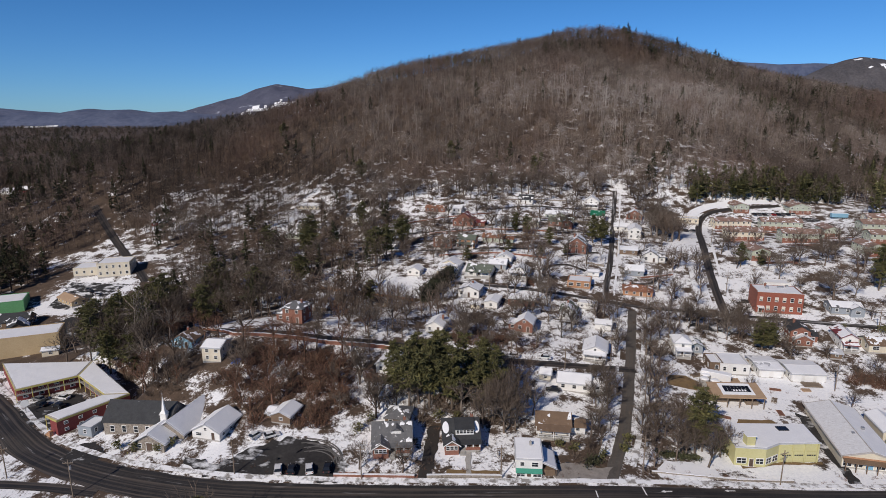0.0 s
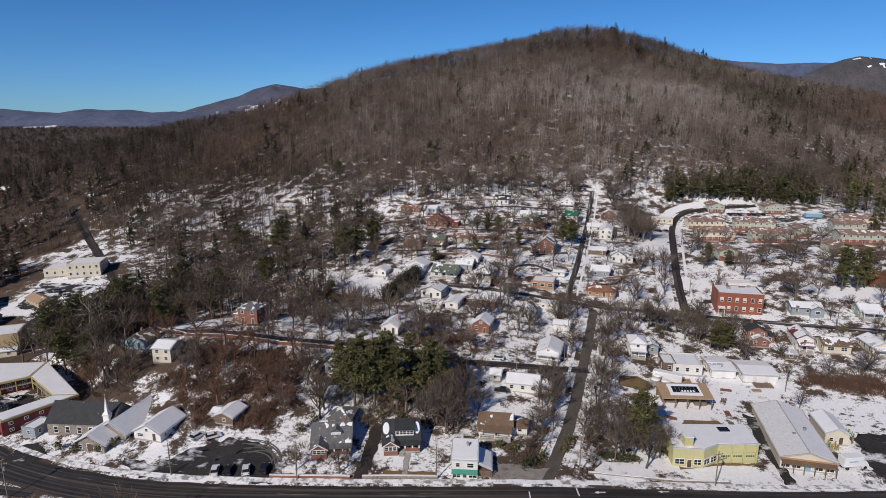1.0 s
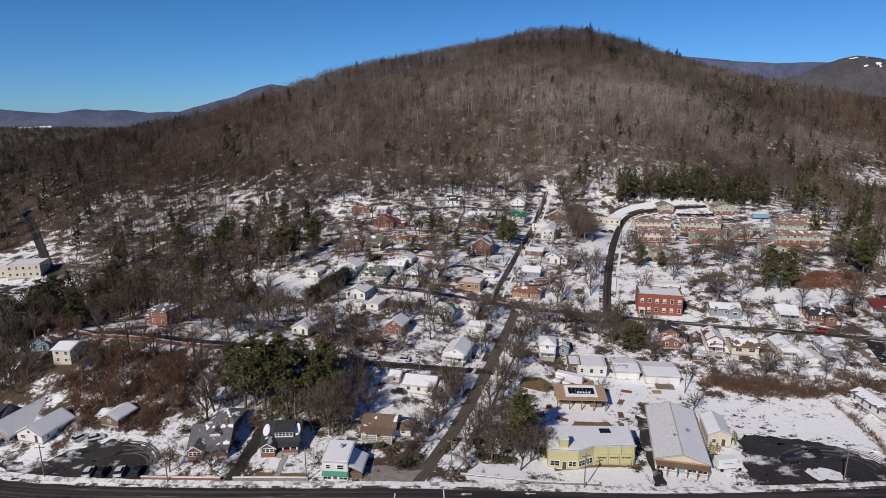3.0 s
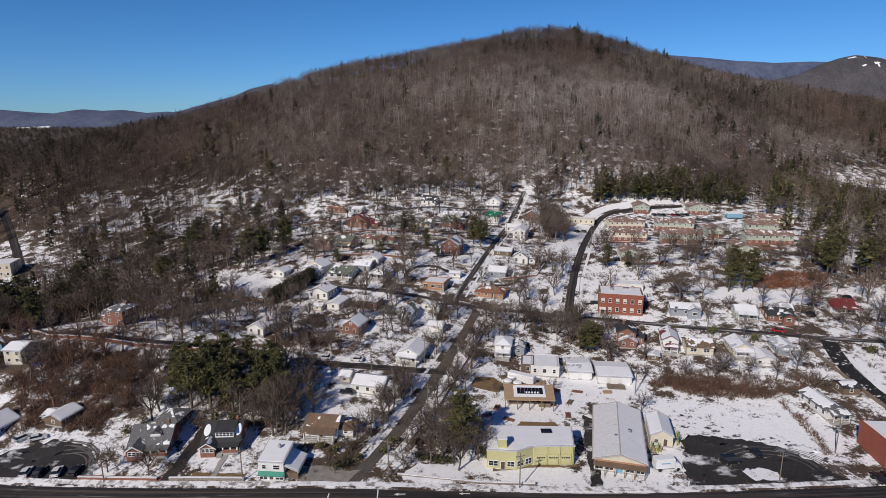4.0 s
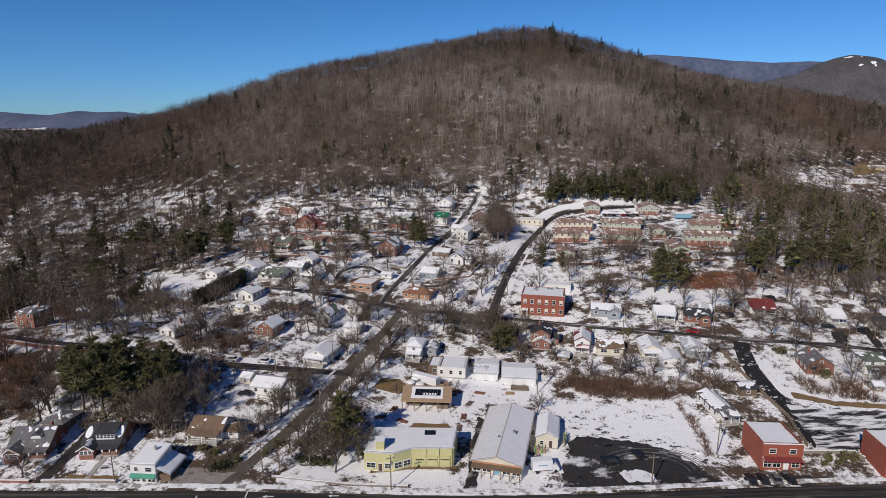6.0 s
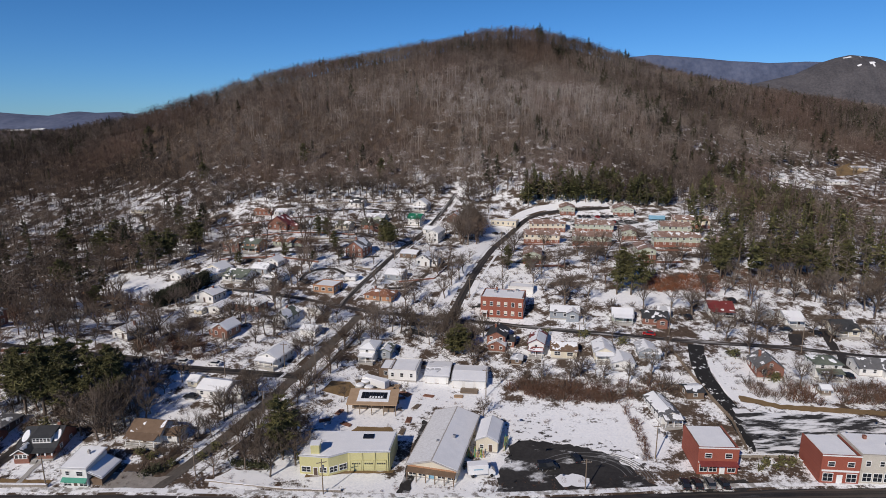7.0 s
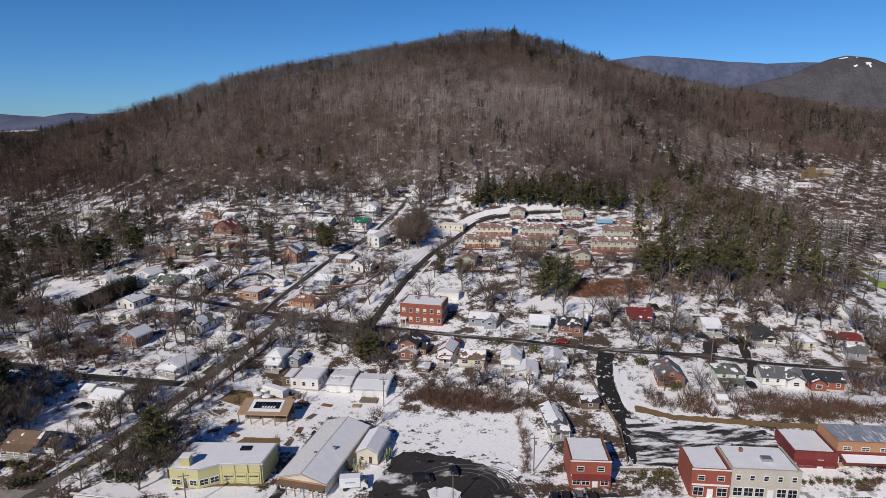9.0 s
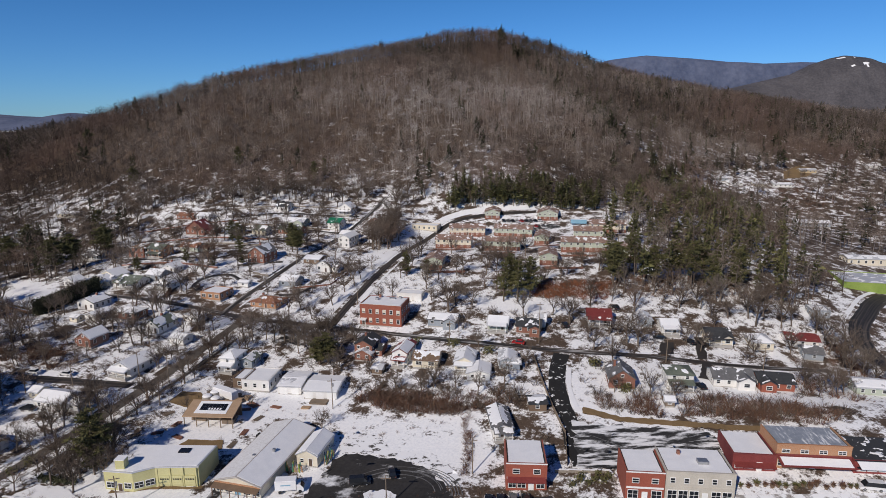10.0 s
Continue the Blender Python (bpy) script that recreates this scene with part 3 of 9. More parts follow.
class Twigs:
    """Collects corners and triangles of one tree; w: material number."""

    def __init__(self):
        self.v, self.t, self.w = [], [], []

    def cone(self, a, b, ra, rb, sides, mat=0):
        a, b = np.asarray(a, float), np.asarray(b, float)
        d = (b - a) / (np.linalg.norm(b - a) + 1e-9)
        u = np.cross(d, (0.3, 0.9, 0.2))
        u /= np.linalg.norm(u)
        w = np.cross(d, u)
        k = len(self.v)
        for c, r in ((a, ra), (b, rb)):
            for i in range(sides):
                f = 2 * math.pi * i / sides
                self.v.append(c + (u * math.cos(f) + w * math.sin(f)) * r)
        for i in range(sides):
            j = (i + 1) % sides
            self.t += [(k + i, k + j, k + sides + j), (k + i, k + sides + j, k + sides + i)]
            self.w += [mat, mat]

    def sliver(self, a, d, length, width, mat=0, r=rng):
        a, d = np.asarray(a, float), np.asarray(d, float)
        u = np.cross(d, r.normal(size=3))
        u *= width * 0.5 / (np.linalg.norm(u) + 1e-9)
        k = len(self.v)
        self.v += [a - u, a + u, a + d * length]
        self.t.append((k, k + 1, k + 2))
        self.w.append(mat)

    def arrays(self):
        return np.array(self.v), np.array(self.t), np.array(self.w)


def unit(v):
    return v / (np.linalg.norm(v) + 1e-9)


def far_bare(seed, limbs=10, twigs=60, spread=1.0, girth=1.0):
    """A leafless forest tree, 1 m high, with a straight bole and a rounded crown of twigs, light enough for woods."""
    r = np.random.default_rng(seed)
    t = Twigs()
    lean = r.normal(size=2) * 0.035
    top = np.array([lean[0], lean[1], 0.86])
    t.cone((0, 0, -0.05), top * 0.6, 0.0105 * girth, 0.007 * girth, 3)
    t.cone(top * 0.6, top, 0.007 * girth, 0.002, 3)
    mid = 0.66 + 0.06 * r.random()
    rx, rz = spread * (0.15 + 0.08 * r.random()), 0.25 + 0.07 * r.random()
    for i in range(limbs):
        h = 0.34 + 0.40 * (i + r.random()) / limbs
        a = r.random() * 2 * math.pi
        out = rx * (0.5 + 0.55 * r.random())
        s = top * h / 0.86
        e = np.array([math.cos(a) * out, math.sin(a) * out, h + 0.08 + 0.14 * r.random()])
        t.sliver(s, unit(e - s), np.linalg.norm(e - s), 0.012 * girth, 0, r)
    for i in range(twigs):
        way = unit(r.normal(size=3))
        p = way * (0.15 + 0.72 * r.random() ** 0.7) * np.array([rx, rx, rz])
        d = unit(way * 0.9 + r.normal(size=3) * 0.6 + np.array([0, 0, 0.18]))
        t.sliver(p + np.array([lean[0], lean[1], mid]), d, 0.055 + 0.075 * r.random(), 0.0115 * girth, 0, r)
    return t.arrays()


def far_pine(seed, sprays=70, wide=0.2, bare=0.2):
    """A conifer, 1 m high, of ragged drooping sprays at uneven heights, light enough for woods."""
    r = np.random.default_rng(seed)
    t = Twigs()
    t.cone((0, 0, -0.04), (0, 0, 0.97), 0.013, 0.003, 3)
    gaps = r.random(5) * 2 * math.pi
    for i in range(sprays):
        f = (i + r.random()) / sprays
        h = bare + (0.985 - bare) * f
        a = r.random() * 2 * math.pi
        lobe = 0.72 + 0.28 * math.cos(a * 2 + gaps[int(f * 4.99)])
        L = (wide * (1 - f) ** 0.7 * (0.55 + 0.45 * min(1.0, f * 4)) * lobe + 0.018) * (0.65 + 0.6 * r.random())
        d = unit(np.array([math.cos(a), math.sin(a), -0.25 + 0.55 * r.random()]))
        side = unit(np.cross(d, (r.normal() * 0.5, r.normal() * 0.5, 1))) * L * (0.26 + 0.16 * r.random())
        base = np.array([0, 0, h]) + d * L * 0.08
        mid = base + d * L * 0.55 + np.array([0, 0, 0.02])
        k = len(t.v)
        t.v += [base - np.array([0, 0, 0.022]), mid + side, base + d * L, mid - side, mid - np.array([0, 0, 0.05])]
        t.t += [(k, k + 1, k + 2), (k, k + 2, k + 3), (k + 4, k + 1, k + 3)]
        t.w += [1] * 3
    return t.arrays()


def scatter(kinds, pick, xyz, size, wide=1.0, tone=None):
    """Many trees as one set of arrays: kinds by pick, at xyz, of the given heights; tone: each tree's own shade."""
    vs, ts, ws, os, base = [], [], [], [], 0
    tone = rng.uniform(0.2, 0.55, len(xyz)) if tone is None else tone
    n = len(xyz)
    turn = rng.random(n) * 2 * math.pi
    girth = size * wide * (0.85 + 0.3 * rng.random(n))
    for k, (v, t, w) in enumerate(kinds):
        at = np.where(pick == k)[0]
        if not len(at):
            continue
        c, s = np.cos(turn[at]), np.sin(turn[at])
        x = (v[None, :, 0] * c[:, None] - v[None, :, 1] * s[:, None]) * girth[at][:, None] + xyz[at, 0:1]
        y = (v[None, :, 0] * s[:, None] + v[None, :, 1] * c[:, None]) * girth[at][:, None] + xyz[at, 1:2]
        z = v[None, :, 2] * size[at][:, None] + xyz[at, 2:3]
        vs.append(np.stack([x, y, z], -1).reshape(-1, 3))
        ts.append((t[None] + (np.arange(len(at)) * len(v))[:, None, None] + base).reshape(-1, 3))
        ws.append(np.tile(w, len(at)))
        os.append(np.repeat(tone[at], len(v)))
        base += len(at) * len(v)
    return np.concatenate(vs), np.concatenate(ts), np.concatenate(ws), np.concatenate(os)


def grown(name, arrays, mats):
    """An object from scattered trees, with their tones."""
    v, t, w, o = arrays
    ob = new(name, mesh_from(name, v, t, mats, w))
    ob.data.attributes.new("tone", "FLOAT", "POINT").data.foreach_set("value", o.astype(np.float32))
    return ob


KEEP_CLEAR = []  # circles x, y, radius where no wood grows


def spots(poly, spacing, keep=1.0, clear=True):
    """Scattered places in a polygon, about spacing apart, off the roads and the cleared circles."""
    xs, ys = [p[0] for p in poly], [p[1] for p in poly]
    X, Y = np.meshgrid(np.arange(min(xs), max(xs), spacing), np.arange(min(ys), max(ys), spacing))
    x = X.ravel() + rng.normal(size=X.size) * spacing * 0.34
    y = Y.ravel() + rng.normal(size=X.size) * spacing * 0.34
    ok = inside(poly, x, y) & (rng.random(x.size) < keep)
    x, y = x[ok], y[ok]
    if clear:
        free = np.ones(len(x), bool)
        for line in ROAD_LINES:
            for px, py in line:
                free &= (x - px) ** 2 + (y - py) ** 2 > 25
        for px, py, r in KEEP_CLEAR:
            free &= (x - px) ** 2 + (y - py) ** 2 > r * r
        x, y = x[free], y[free]
    return np.stack([x, y, height(x, y)], -1)


ROAD_LINES = [[(p.x, p.y) for p in bend(pts, 5.0)] for pts in ROADS.values()]
CLEARINGS = [(180, 232, 8), (194, 231, 8), (207, 230, 7), (-47, 270, 11), (-36, 262, 12), (-24, 252, 11), (-15, 243, 8), (-165, 297, 30), (-60, 250, 14), (-75, 300, 12), (-120, 330, 14), (-95, 340, 12), (-20, 372, 14), (-60, 335, 14), (388, 472, 19), (415, 478, 22), (445, 492, 22), (465, 512, 18), (402, 438, 14), (425, 455, 14), (410, 402, 18), (530, 525, 14), (352, 283, 30), (385, 300, 26),
             (-96, 217, 8), (-88, 210, 9), (-78, 203, 10), (-66, 199, 9), (-55, 197, 9), (-82, 214, 7), (-90, 184, 9), (-74, 173, 8), (-62, 208, 7),
             (-100, 280, 10), (-40, 300, 10), (420, 430, 22)]
KEEP_CLEAR += CLEARINGS


# ---- builders for houses ----
def wall_paint(name, a, b, scale=2.0, rough=0.8, bump=0.15, courses=0.0):
    """Painted boards or masonry; courses: the height of a board or course in metres, as fine relief."""
    m = surf(name, a, b, scale, rough, bump)
    if courses:
        nodes, links = m.node_tree.nodes, m.node_tree.links
        tc, sep, mul, tri = (nodes.new(k) for k in ("ShaderNodeTexCoord", "ShaderNodeSeparateXYZ", "ShaderNodeMath", "ShaderNodeMath"))
        links.new(tc.outputs["Object"], sep.inputs[0])
        mul.operation, tri.operation = "DIVIDE", "FRACT"
        mul.inputs[1].default_value = courses
        links.new(sep.outputs["Z"], mul.inputs[0])
        links.new(mul.outputs[0], tri.inputs[0])
        bp = nodes.new("ShaderNodeBump")
        bp.inputs["Strength"].default_value, bp.inputs["Distance"].default_value = 0.5, courses * 0.25
        links.new(tri.outputs[0], bp.inputs["Height"])
        links.new(bp.outputs[0], nodes["Principled BSDF"].inputs["Normal"])
    return m


def brickwork(name, a, b, mortar, scale=1.0):
    m = surf(name, a, b, 2.0, 0.88, 0.0)
    nodes, links = m.node_tree.nodes, m.node_tree.links
    p = nodes["Principled BSDF"]
    under = p.inputs["Base Color"].links[0].from_socket
    tc, mp, br = (nodes.new(k) for k in ("ShaderNodeTexCoord", "ShaderNodeMapping", "ShaderNodeTexBrick"))
    mp.inputs["Rotation"].default_value = (radians(90), 0, 0)
    links.new(tc.outputs["Object"], mp.inputs["Vector"])
    links.new(mp.outputs[0], br.inputs["Vector"])
    br.inputs["Scale"].default_value, br.inputs["Mortar Size"].default_value = 1.0 / scale, 0.012
    br.inputs["Brick Width"].default_value, br.inputs["Row Height"].default_value = 0.24, 0.085
    br.inputs["Mortar"].default_value = (*mortar, 1)
    hue = nodes.new("ShaderNodeHueSaturation")
    hue.inputs["Value"].default_value = 0.8
    links.new(under, hue.inputs["Color"])
    links.new(under, br.inputs["Color1"])
    links.new(hue.outputs[0], br.inputs["Color2"])
    links.new(br.outputs["Color"], p.inputs["Base Color"])
    return m


MAT.update({
    "white": wall_paint("white clapboard", (0.66, 0.65, 0.62), (0.80, 0.79, 0.76), 1.5, courses=0.18),
    "cream": wall_paint("cream siding", (0.60, 0.54, 0.42), (0.72, 0.66, 0.53), 1.5, courses=0.18),
    "yellow": wall_paint("pale yellow render", (0.47, 0.44, 0.21), (0.56, 0.53, 0.28), 1.2),
    "tan": wall_paint("tan render", (0.42, 0.31, 0.17), (0.52, 0.40, 0.24), 0.8),
    "blue": wall_paint("light blue siding", (0.16, 0.33, 0.45), (0.24, 0.43, 0.55), 1.5, courses=0.18),
    "grey": wall_paint("blue-grey siding", (0.24, 0.27, 0.30), (0.34, 0.37, 0.40), 1.5, courses=0.18),
    "sage": wall_paint("sage siding", (0.36, 0.40, 0.32), (0.48, 0.52, 0.43), 1.5, courses=0.18),
    "green": wall_paint("bright green render", (0.08, 0.25, 0.10), (0.13, 0.34, 0.15), 0.8),
    "lime": wall_paint("lime green panels", (0.19, 0.27, 0.05), (0.26, 0.34, 0.08), 0.8),
    "brown": wall_paint("brown boards", (0.13, 0.085, 0.055), (0.21, 0.145, 0.095), 2.0, courses=0.2),
    "dark red": wall_paint("dark red boards", (0.17, 0.03, 0.03), (0.26, 0.055, 0.05), 2.0, courses=0.2),
    "brick": brickwork("red brick", (0.205, 0.060, 0.036), (0.30, 0.102, 0.062), (0.25, 0.17, 0.13)),
    "painted brick": brickwork("painted red brick", (0.28, 0.066, 0.040), (0.37, 0.098, 0.060), (0.29, 0.09, 0.06)),
    "deep brick": brickwork("deep red brick", (0.26, 0.066, 0.040), (0.36, 0.105, 0.062), (0.28, 0.11, 0.075)),
    "orange brick": brickwork("orange brick", (0.40, 0.17, 0.075), (0.52, 0.25, 0.125), (0.42, 0.3, 0.2)),
    "stone": patchy("rubble stone", (0.20, 0.17, 0.14), (0.34, 0.30, 0.25), (0.10, 0.085, 0.07), (0.2, 0.17, 0.14), 0.5, 0.6, 2.2),
    "pale stone": wall_paint("weathered pale stone front", (0.42, 0.39, 0.33), (0.56, 0.52, 0.45), 1.4),
    "concrete": surf("weathered concrete", (0.30, 0.29, 0.27), (0.44, 0.42, 0.39), 1.5, 0.9),
    "trim": surf("white painted trim", (0.72, 0.72, 0.70), (0.82, 0.82, 0.80), 2, 0.6, 0.05),
    "door": surf("dark door paint", (0.07, 0.045, 0.03), (0.12, 0.08, 0.06), 2, 0.5, 0.05),
    "shingle grey": patchy("grey shingles", (0.10, 0.10, 0.105), (0.17, 0.17, 0.17), SNOW_A, SNOW_B, 0.62, 0.7, 0.9),
    "shingle dark": patchy("charcoal shingles", (0.026, 0.028, 0.031), (0.055, 0.057, 0.06), SNOW_A, SNOW_B, 0.70, 0.76, 0.9),
    "shingle brown": patchy("brown shingles", (0.13, 0.085, 0.055), (0.21, 0.14, 0.09), SNOW_A, SNOW_B, 0.64, 0.72, 0.9),
    "shingle rust": patchy("rusty brown shingles", (0.20, 0.085, 0.048), (0.30, 0.14, 0.08), SNOW_A, SNOW_B, 0.60, 0.70, 0.7),
    "shingle green": patchy("olive green shingles", (0.09, 0.11, 0.085), (0.16, 0.18, 0.14), SNOW_A, SNOW_B, 0.66, 0.74, 0.9),
    "metal": surf("grey roof sheet", (0.44, 0.45, 0.47), (0.58, 0.59, 0.61), 0.8, 0.45, 0.05, stretch=(4, 0.4, 1)),
    "metal dirty": patchy("dirty pale roof sheet", (0.40, 0.37, 0.34), (0.54, 0.51, 0.48), (0.22, 0.19, 0.16), (0.35, 0.31, 0.27), 0.55, 0.7, 0.5, stretch=(2.0, 0.3, 1)),
    "metal red": surf("red roof sheet", (0.15, 0.028, 0.026), (0.23, 0.055, 0.048), 0.8, 0.45, 0.05),
    "metal green": surf("green roof sheet", (0.01, 0.14, 0.07), (0.02, 0.20, 0.11), 0.8, 0.45, 0.05),
    "shingle tan": patchy("faded rose-brown shingles", (0.20, 0.125, 0.095), (0.31, 0.205, 0.16), SNOW_A, SNOW_B, 0.56, 0.68, 0.5),
    "tan roof": patchy("tan roof boards", (0.34, 0.23, 0.14), (0.45, 0.32, 0.21), SNOW_A, SNOW_B, 0.66, 0.74, 0.5),
    "black": surf("black panels", (0.008, 0.009, 0.012), (0.02, 0.021, 0.025), 2, 0.25, 0.0),
    "wood": surf("weathered timber", (0.14, 0.108, 0.078), (0.25, 0.195, 0.145), 3, 0.85, 0.2, stretch=(1, 1, 6)),
    "steel": surf("galvanised steel", (0.34, 0.35, 0.36), (0.5, 0.5, 0.5), 4, 0.45, 0.05, metal=0.7),
    "ochre": surf("ochre earth bank", (0.15, 0.10, 0.045), (0.25, 0.165, 0.08), 1.2, 0.95, 0.5),
    "teal": surf("green shopfront paint", (0.03, 0.22, 0.15), (0.06, 0.30, 0.21), 2, 0.6, 0.05),
    "gold": surf("yellow roof edge", (0.42, 0.36, 0.10), (0.52, 0.46, 0.16), 2, 0.6, 0.05),
    "tarp": surf("blue tarpaulin", (0.03, 0.10, 0.42), (0.06, 0.16, 0.55), 3, 0.45, 0.3),
})
glass = bpy.data.materials.new("window glass")
glass.use_nodes = True
gp = glass.node_tree.nodes["Principled BSDF"]
gp.inputs["Base Color"].default_value, gp.inputs["Roughness"].default_value, gp.inputs["Metallic"].default_value = (0.018, 0.021, 0.026, 1), 0.08, 0.0
MAT["glass"] = glass


class Shape:
    """Corners and faces of one part."""

    def __init__(self):
        self.v, self.f = [], []

    def box(self, x0, y0, z0, x1, y1, z1):
        k = len(self.v)
        self.v += [(x0, y0, z0), (x1, y0, z0), (x1, y1, z0), (x0, y1, z0), (x0, y0, z1), (x1, y0, z1), (x1, y1, z1), (x0, y1, z1)]
        self.f += [tuple(k + i for i in q) for q in ((3, 2, 1, 0), (4, 5, 6, 7), (0, 1, 5, 4), (1, 2, 6, 5), (2, 3, 7, 6), (3, 0, 4, 7))]
        return self

    def slab(self, corners, thick):
        """A plate: the corners (counter-clockwise from above) are its top, thick its vertical depth."""
        k, n = len(self.v), len(corners)
        self.v += [tuple(c) for c in corners] + [(c[0], c[1], c[2] - thick) for c in corners]
        self.f += [tuple(range(k, k + n)), tuple(range(k + 2 * n - 1, k + n - 1, -1))]
        for i in range(n):
            j = (i + 1) % n
            self.f.append((k + j, k + i, k + n + i, k + n + j))
        return self

    def poly(self, *corners):
        k = len(self.v)
        self.v += [tuple(c) for c in corners]
        self.f.append(tuple(range(k, k + len(corners))))
        return self

    def tube(self, pts, radius, sides=6):
        """A round bar through points; radius: one number or one for each point."""
        k = len(self.v)
        pts = [Vector(p) for p in pts]
        for i, p in enumerate(pts):
            d = (pts[min(i + 1, len(pts) - 1)] - pts[max(i - 1, 0)]).normalized()
            u = d.cross(Vector((0.31, 0.87, 0.38))).normalized()
            w = d.cross(u)
            r = radius[i] if isinstance(radius, (list, tuple)) else radius
            for s in range(sides):
                a = 2 * math.pi * s / sides
                self.v.append(tuple(p + (u * math.cos(a) + w * math.sin(a)) * r))
        for i in range(len(pts) - 1):
            for s in range(sides):
                t = (s + 1) % sides
                self.f.append((k + i * sides + s, k + i * sides + t, k + (i + 1) * sides + t, k + (i + 1) * sides + s))
        self.f += [tuple(k + s for s in reversed(range(sides))), tuple(k + (len(pts) - 1) * sides + s for s in range(sides))]
        return self

    def mesh(self, name, material):
        me = bpy.data.meshes.new(name)
        me.from_pydata(self.v, [], self.f)
        me.materials.append(MAT[material])
        return me


def part(name, shape, material, parent, label="", at=None):
    """One mesh as a part of a thing or of a part; shape: a Shape or a ready mesh."""
    ob = new(name, shape if isinstance(shape, bpy.types.Mesh) else shape.mesh(name, material))
    ob.parent = parent
    if at is not None:
        ob.matrix_basis = at
    return tagged(ob, label)


def thing(name, x, y, rot=0.0, label="", category="", group="", z=None):
    """An Empty at a thing's base."""
    ob = new(name)
    ob.empty_display_size = 0.5
    ob.matrix_basis = pose(x, y, ground_z(x, y) if z is None else z, 0, 0, rot)
    return tagged(ob, label, category, group)


def lattice(xs, zs, y0, y1):
    """One connected frame: the odd cells between the given lines are open, the rest solid."""
    s = Shape()
    nx, nz = len(xs), len(zs)
    for y in (y0, y1):
        s.v += [(x, y, z) for z in zs for x in xs]

    def solid(i, j):
        return 0 <= i < nx - 1 and 0 <= j < nz - 1 and not (i % 2 and j % 2)

    def at(i, j, back):
        return back * nx * nz + j * nx + i
    for j in range(nz - 1):
        for i in range(nx - 1):
            if not solid(i, j):
                continue
            s.f.append((at(i, j, 0), at(i + 1, j, 0), at(i + 1, j + 1, 0), at(i, j + 1, 0)))
            for di, dj, p, q in ((0, -1, (i, j), (i + 1, j)), (1, 0, (i + 1, j), (i + 1, j + 1)), (0, 1, (i + 1, j + 1), (i, j + 1)), (-1, 0, (i, j + 1), (i, j))):
                if not solid(i + di, j + dj):
                    s.f.append((at(*p, 0), at(*p, 1), at(*q, 1), at(*q, 0)))
    return s


WINDOW_MESHES = {}


def window(parent, x, y, z, w=0.95, h=1.4, turn=0.0, frame_mat="trim"):
    """A sash window on a wall plane, with its pane; turn: degrees about z (0: faces -y)."""
    key = (round(w, 2), round(h, 2), frame_mat)
    if key not in WINDOW_MESHES:
        b, n = 0.11, max(1, int(w / 0.85)) if w > 1.3 else 1
        xs = [-w / 2 - b]
        for i in range(n):
            xs += [-w / 2 + w * i / n + (0.04 if i else 0), -w / 2 + w * (i + 1) / n - (0.04 if i < n - 1 else 0)]
        xs.append(w / 2 + b)
        f = lattice(xs, [0, b, h / 2 - 0.03, h / 2 + 0.03, h - b, h + 0.05], -0.09, 0.05)
        g = Shape().box(-w / 2, -0.04, b, w / 2, 0.045, h - b)
        WINDOW_MESHES[key] = (f.mesh("window", frame_mat), g.mesh("pane", "glass"))
    fm, gm = WINDOW_MESHES[key]
    win = part("window", fm, None, parent, at=pose(x, y, z, 0, 0, turn))
    part("pane", gm, None, win)
    return win


def door(parent, x, y, z, w=0.95, h=2.05, turn=0.0, mat="door"):
    s = Shape().box(-w / 2, -0.06, 0, w / 2, 0.05, h)
    s.box(-w * 0.32, -0.085, 0.25, w * 0.32, -0.06, 0.95).box(-w * 0.32, -0.085, 1.1, w * 0.32, -0.06, 1.85)
    d = part("door", s, mat, parent, at=pose(x, y, z, 0, 0, turn))
    f = Shape().box(-w / 2 - 0.1, -0.08, 0, -w / 2, 0.05, h + 0.1).box(w / 2, -0.08, 0, w / 2 + 0.1, 0.05, h + 0.1).box(-w / 2, -0.08, h, w / 2, 0.05, h + 0.1)
    part("door_frame", f, "trim", d)
    return d


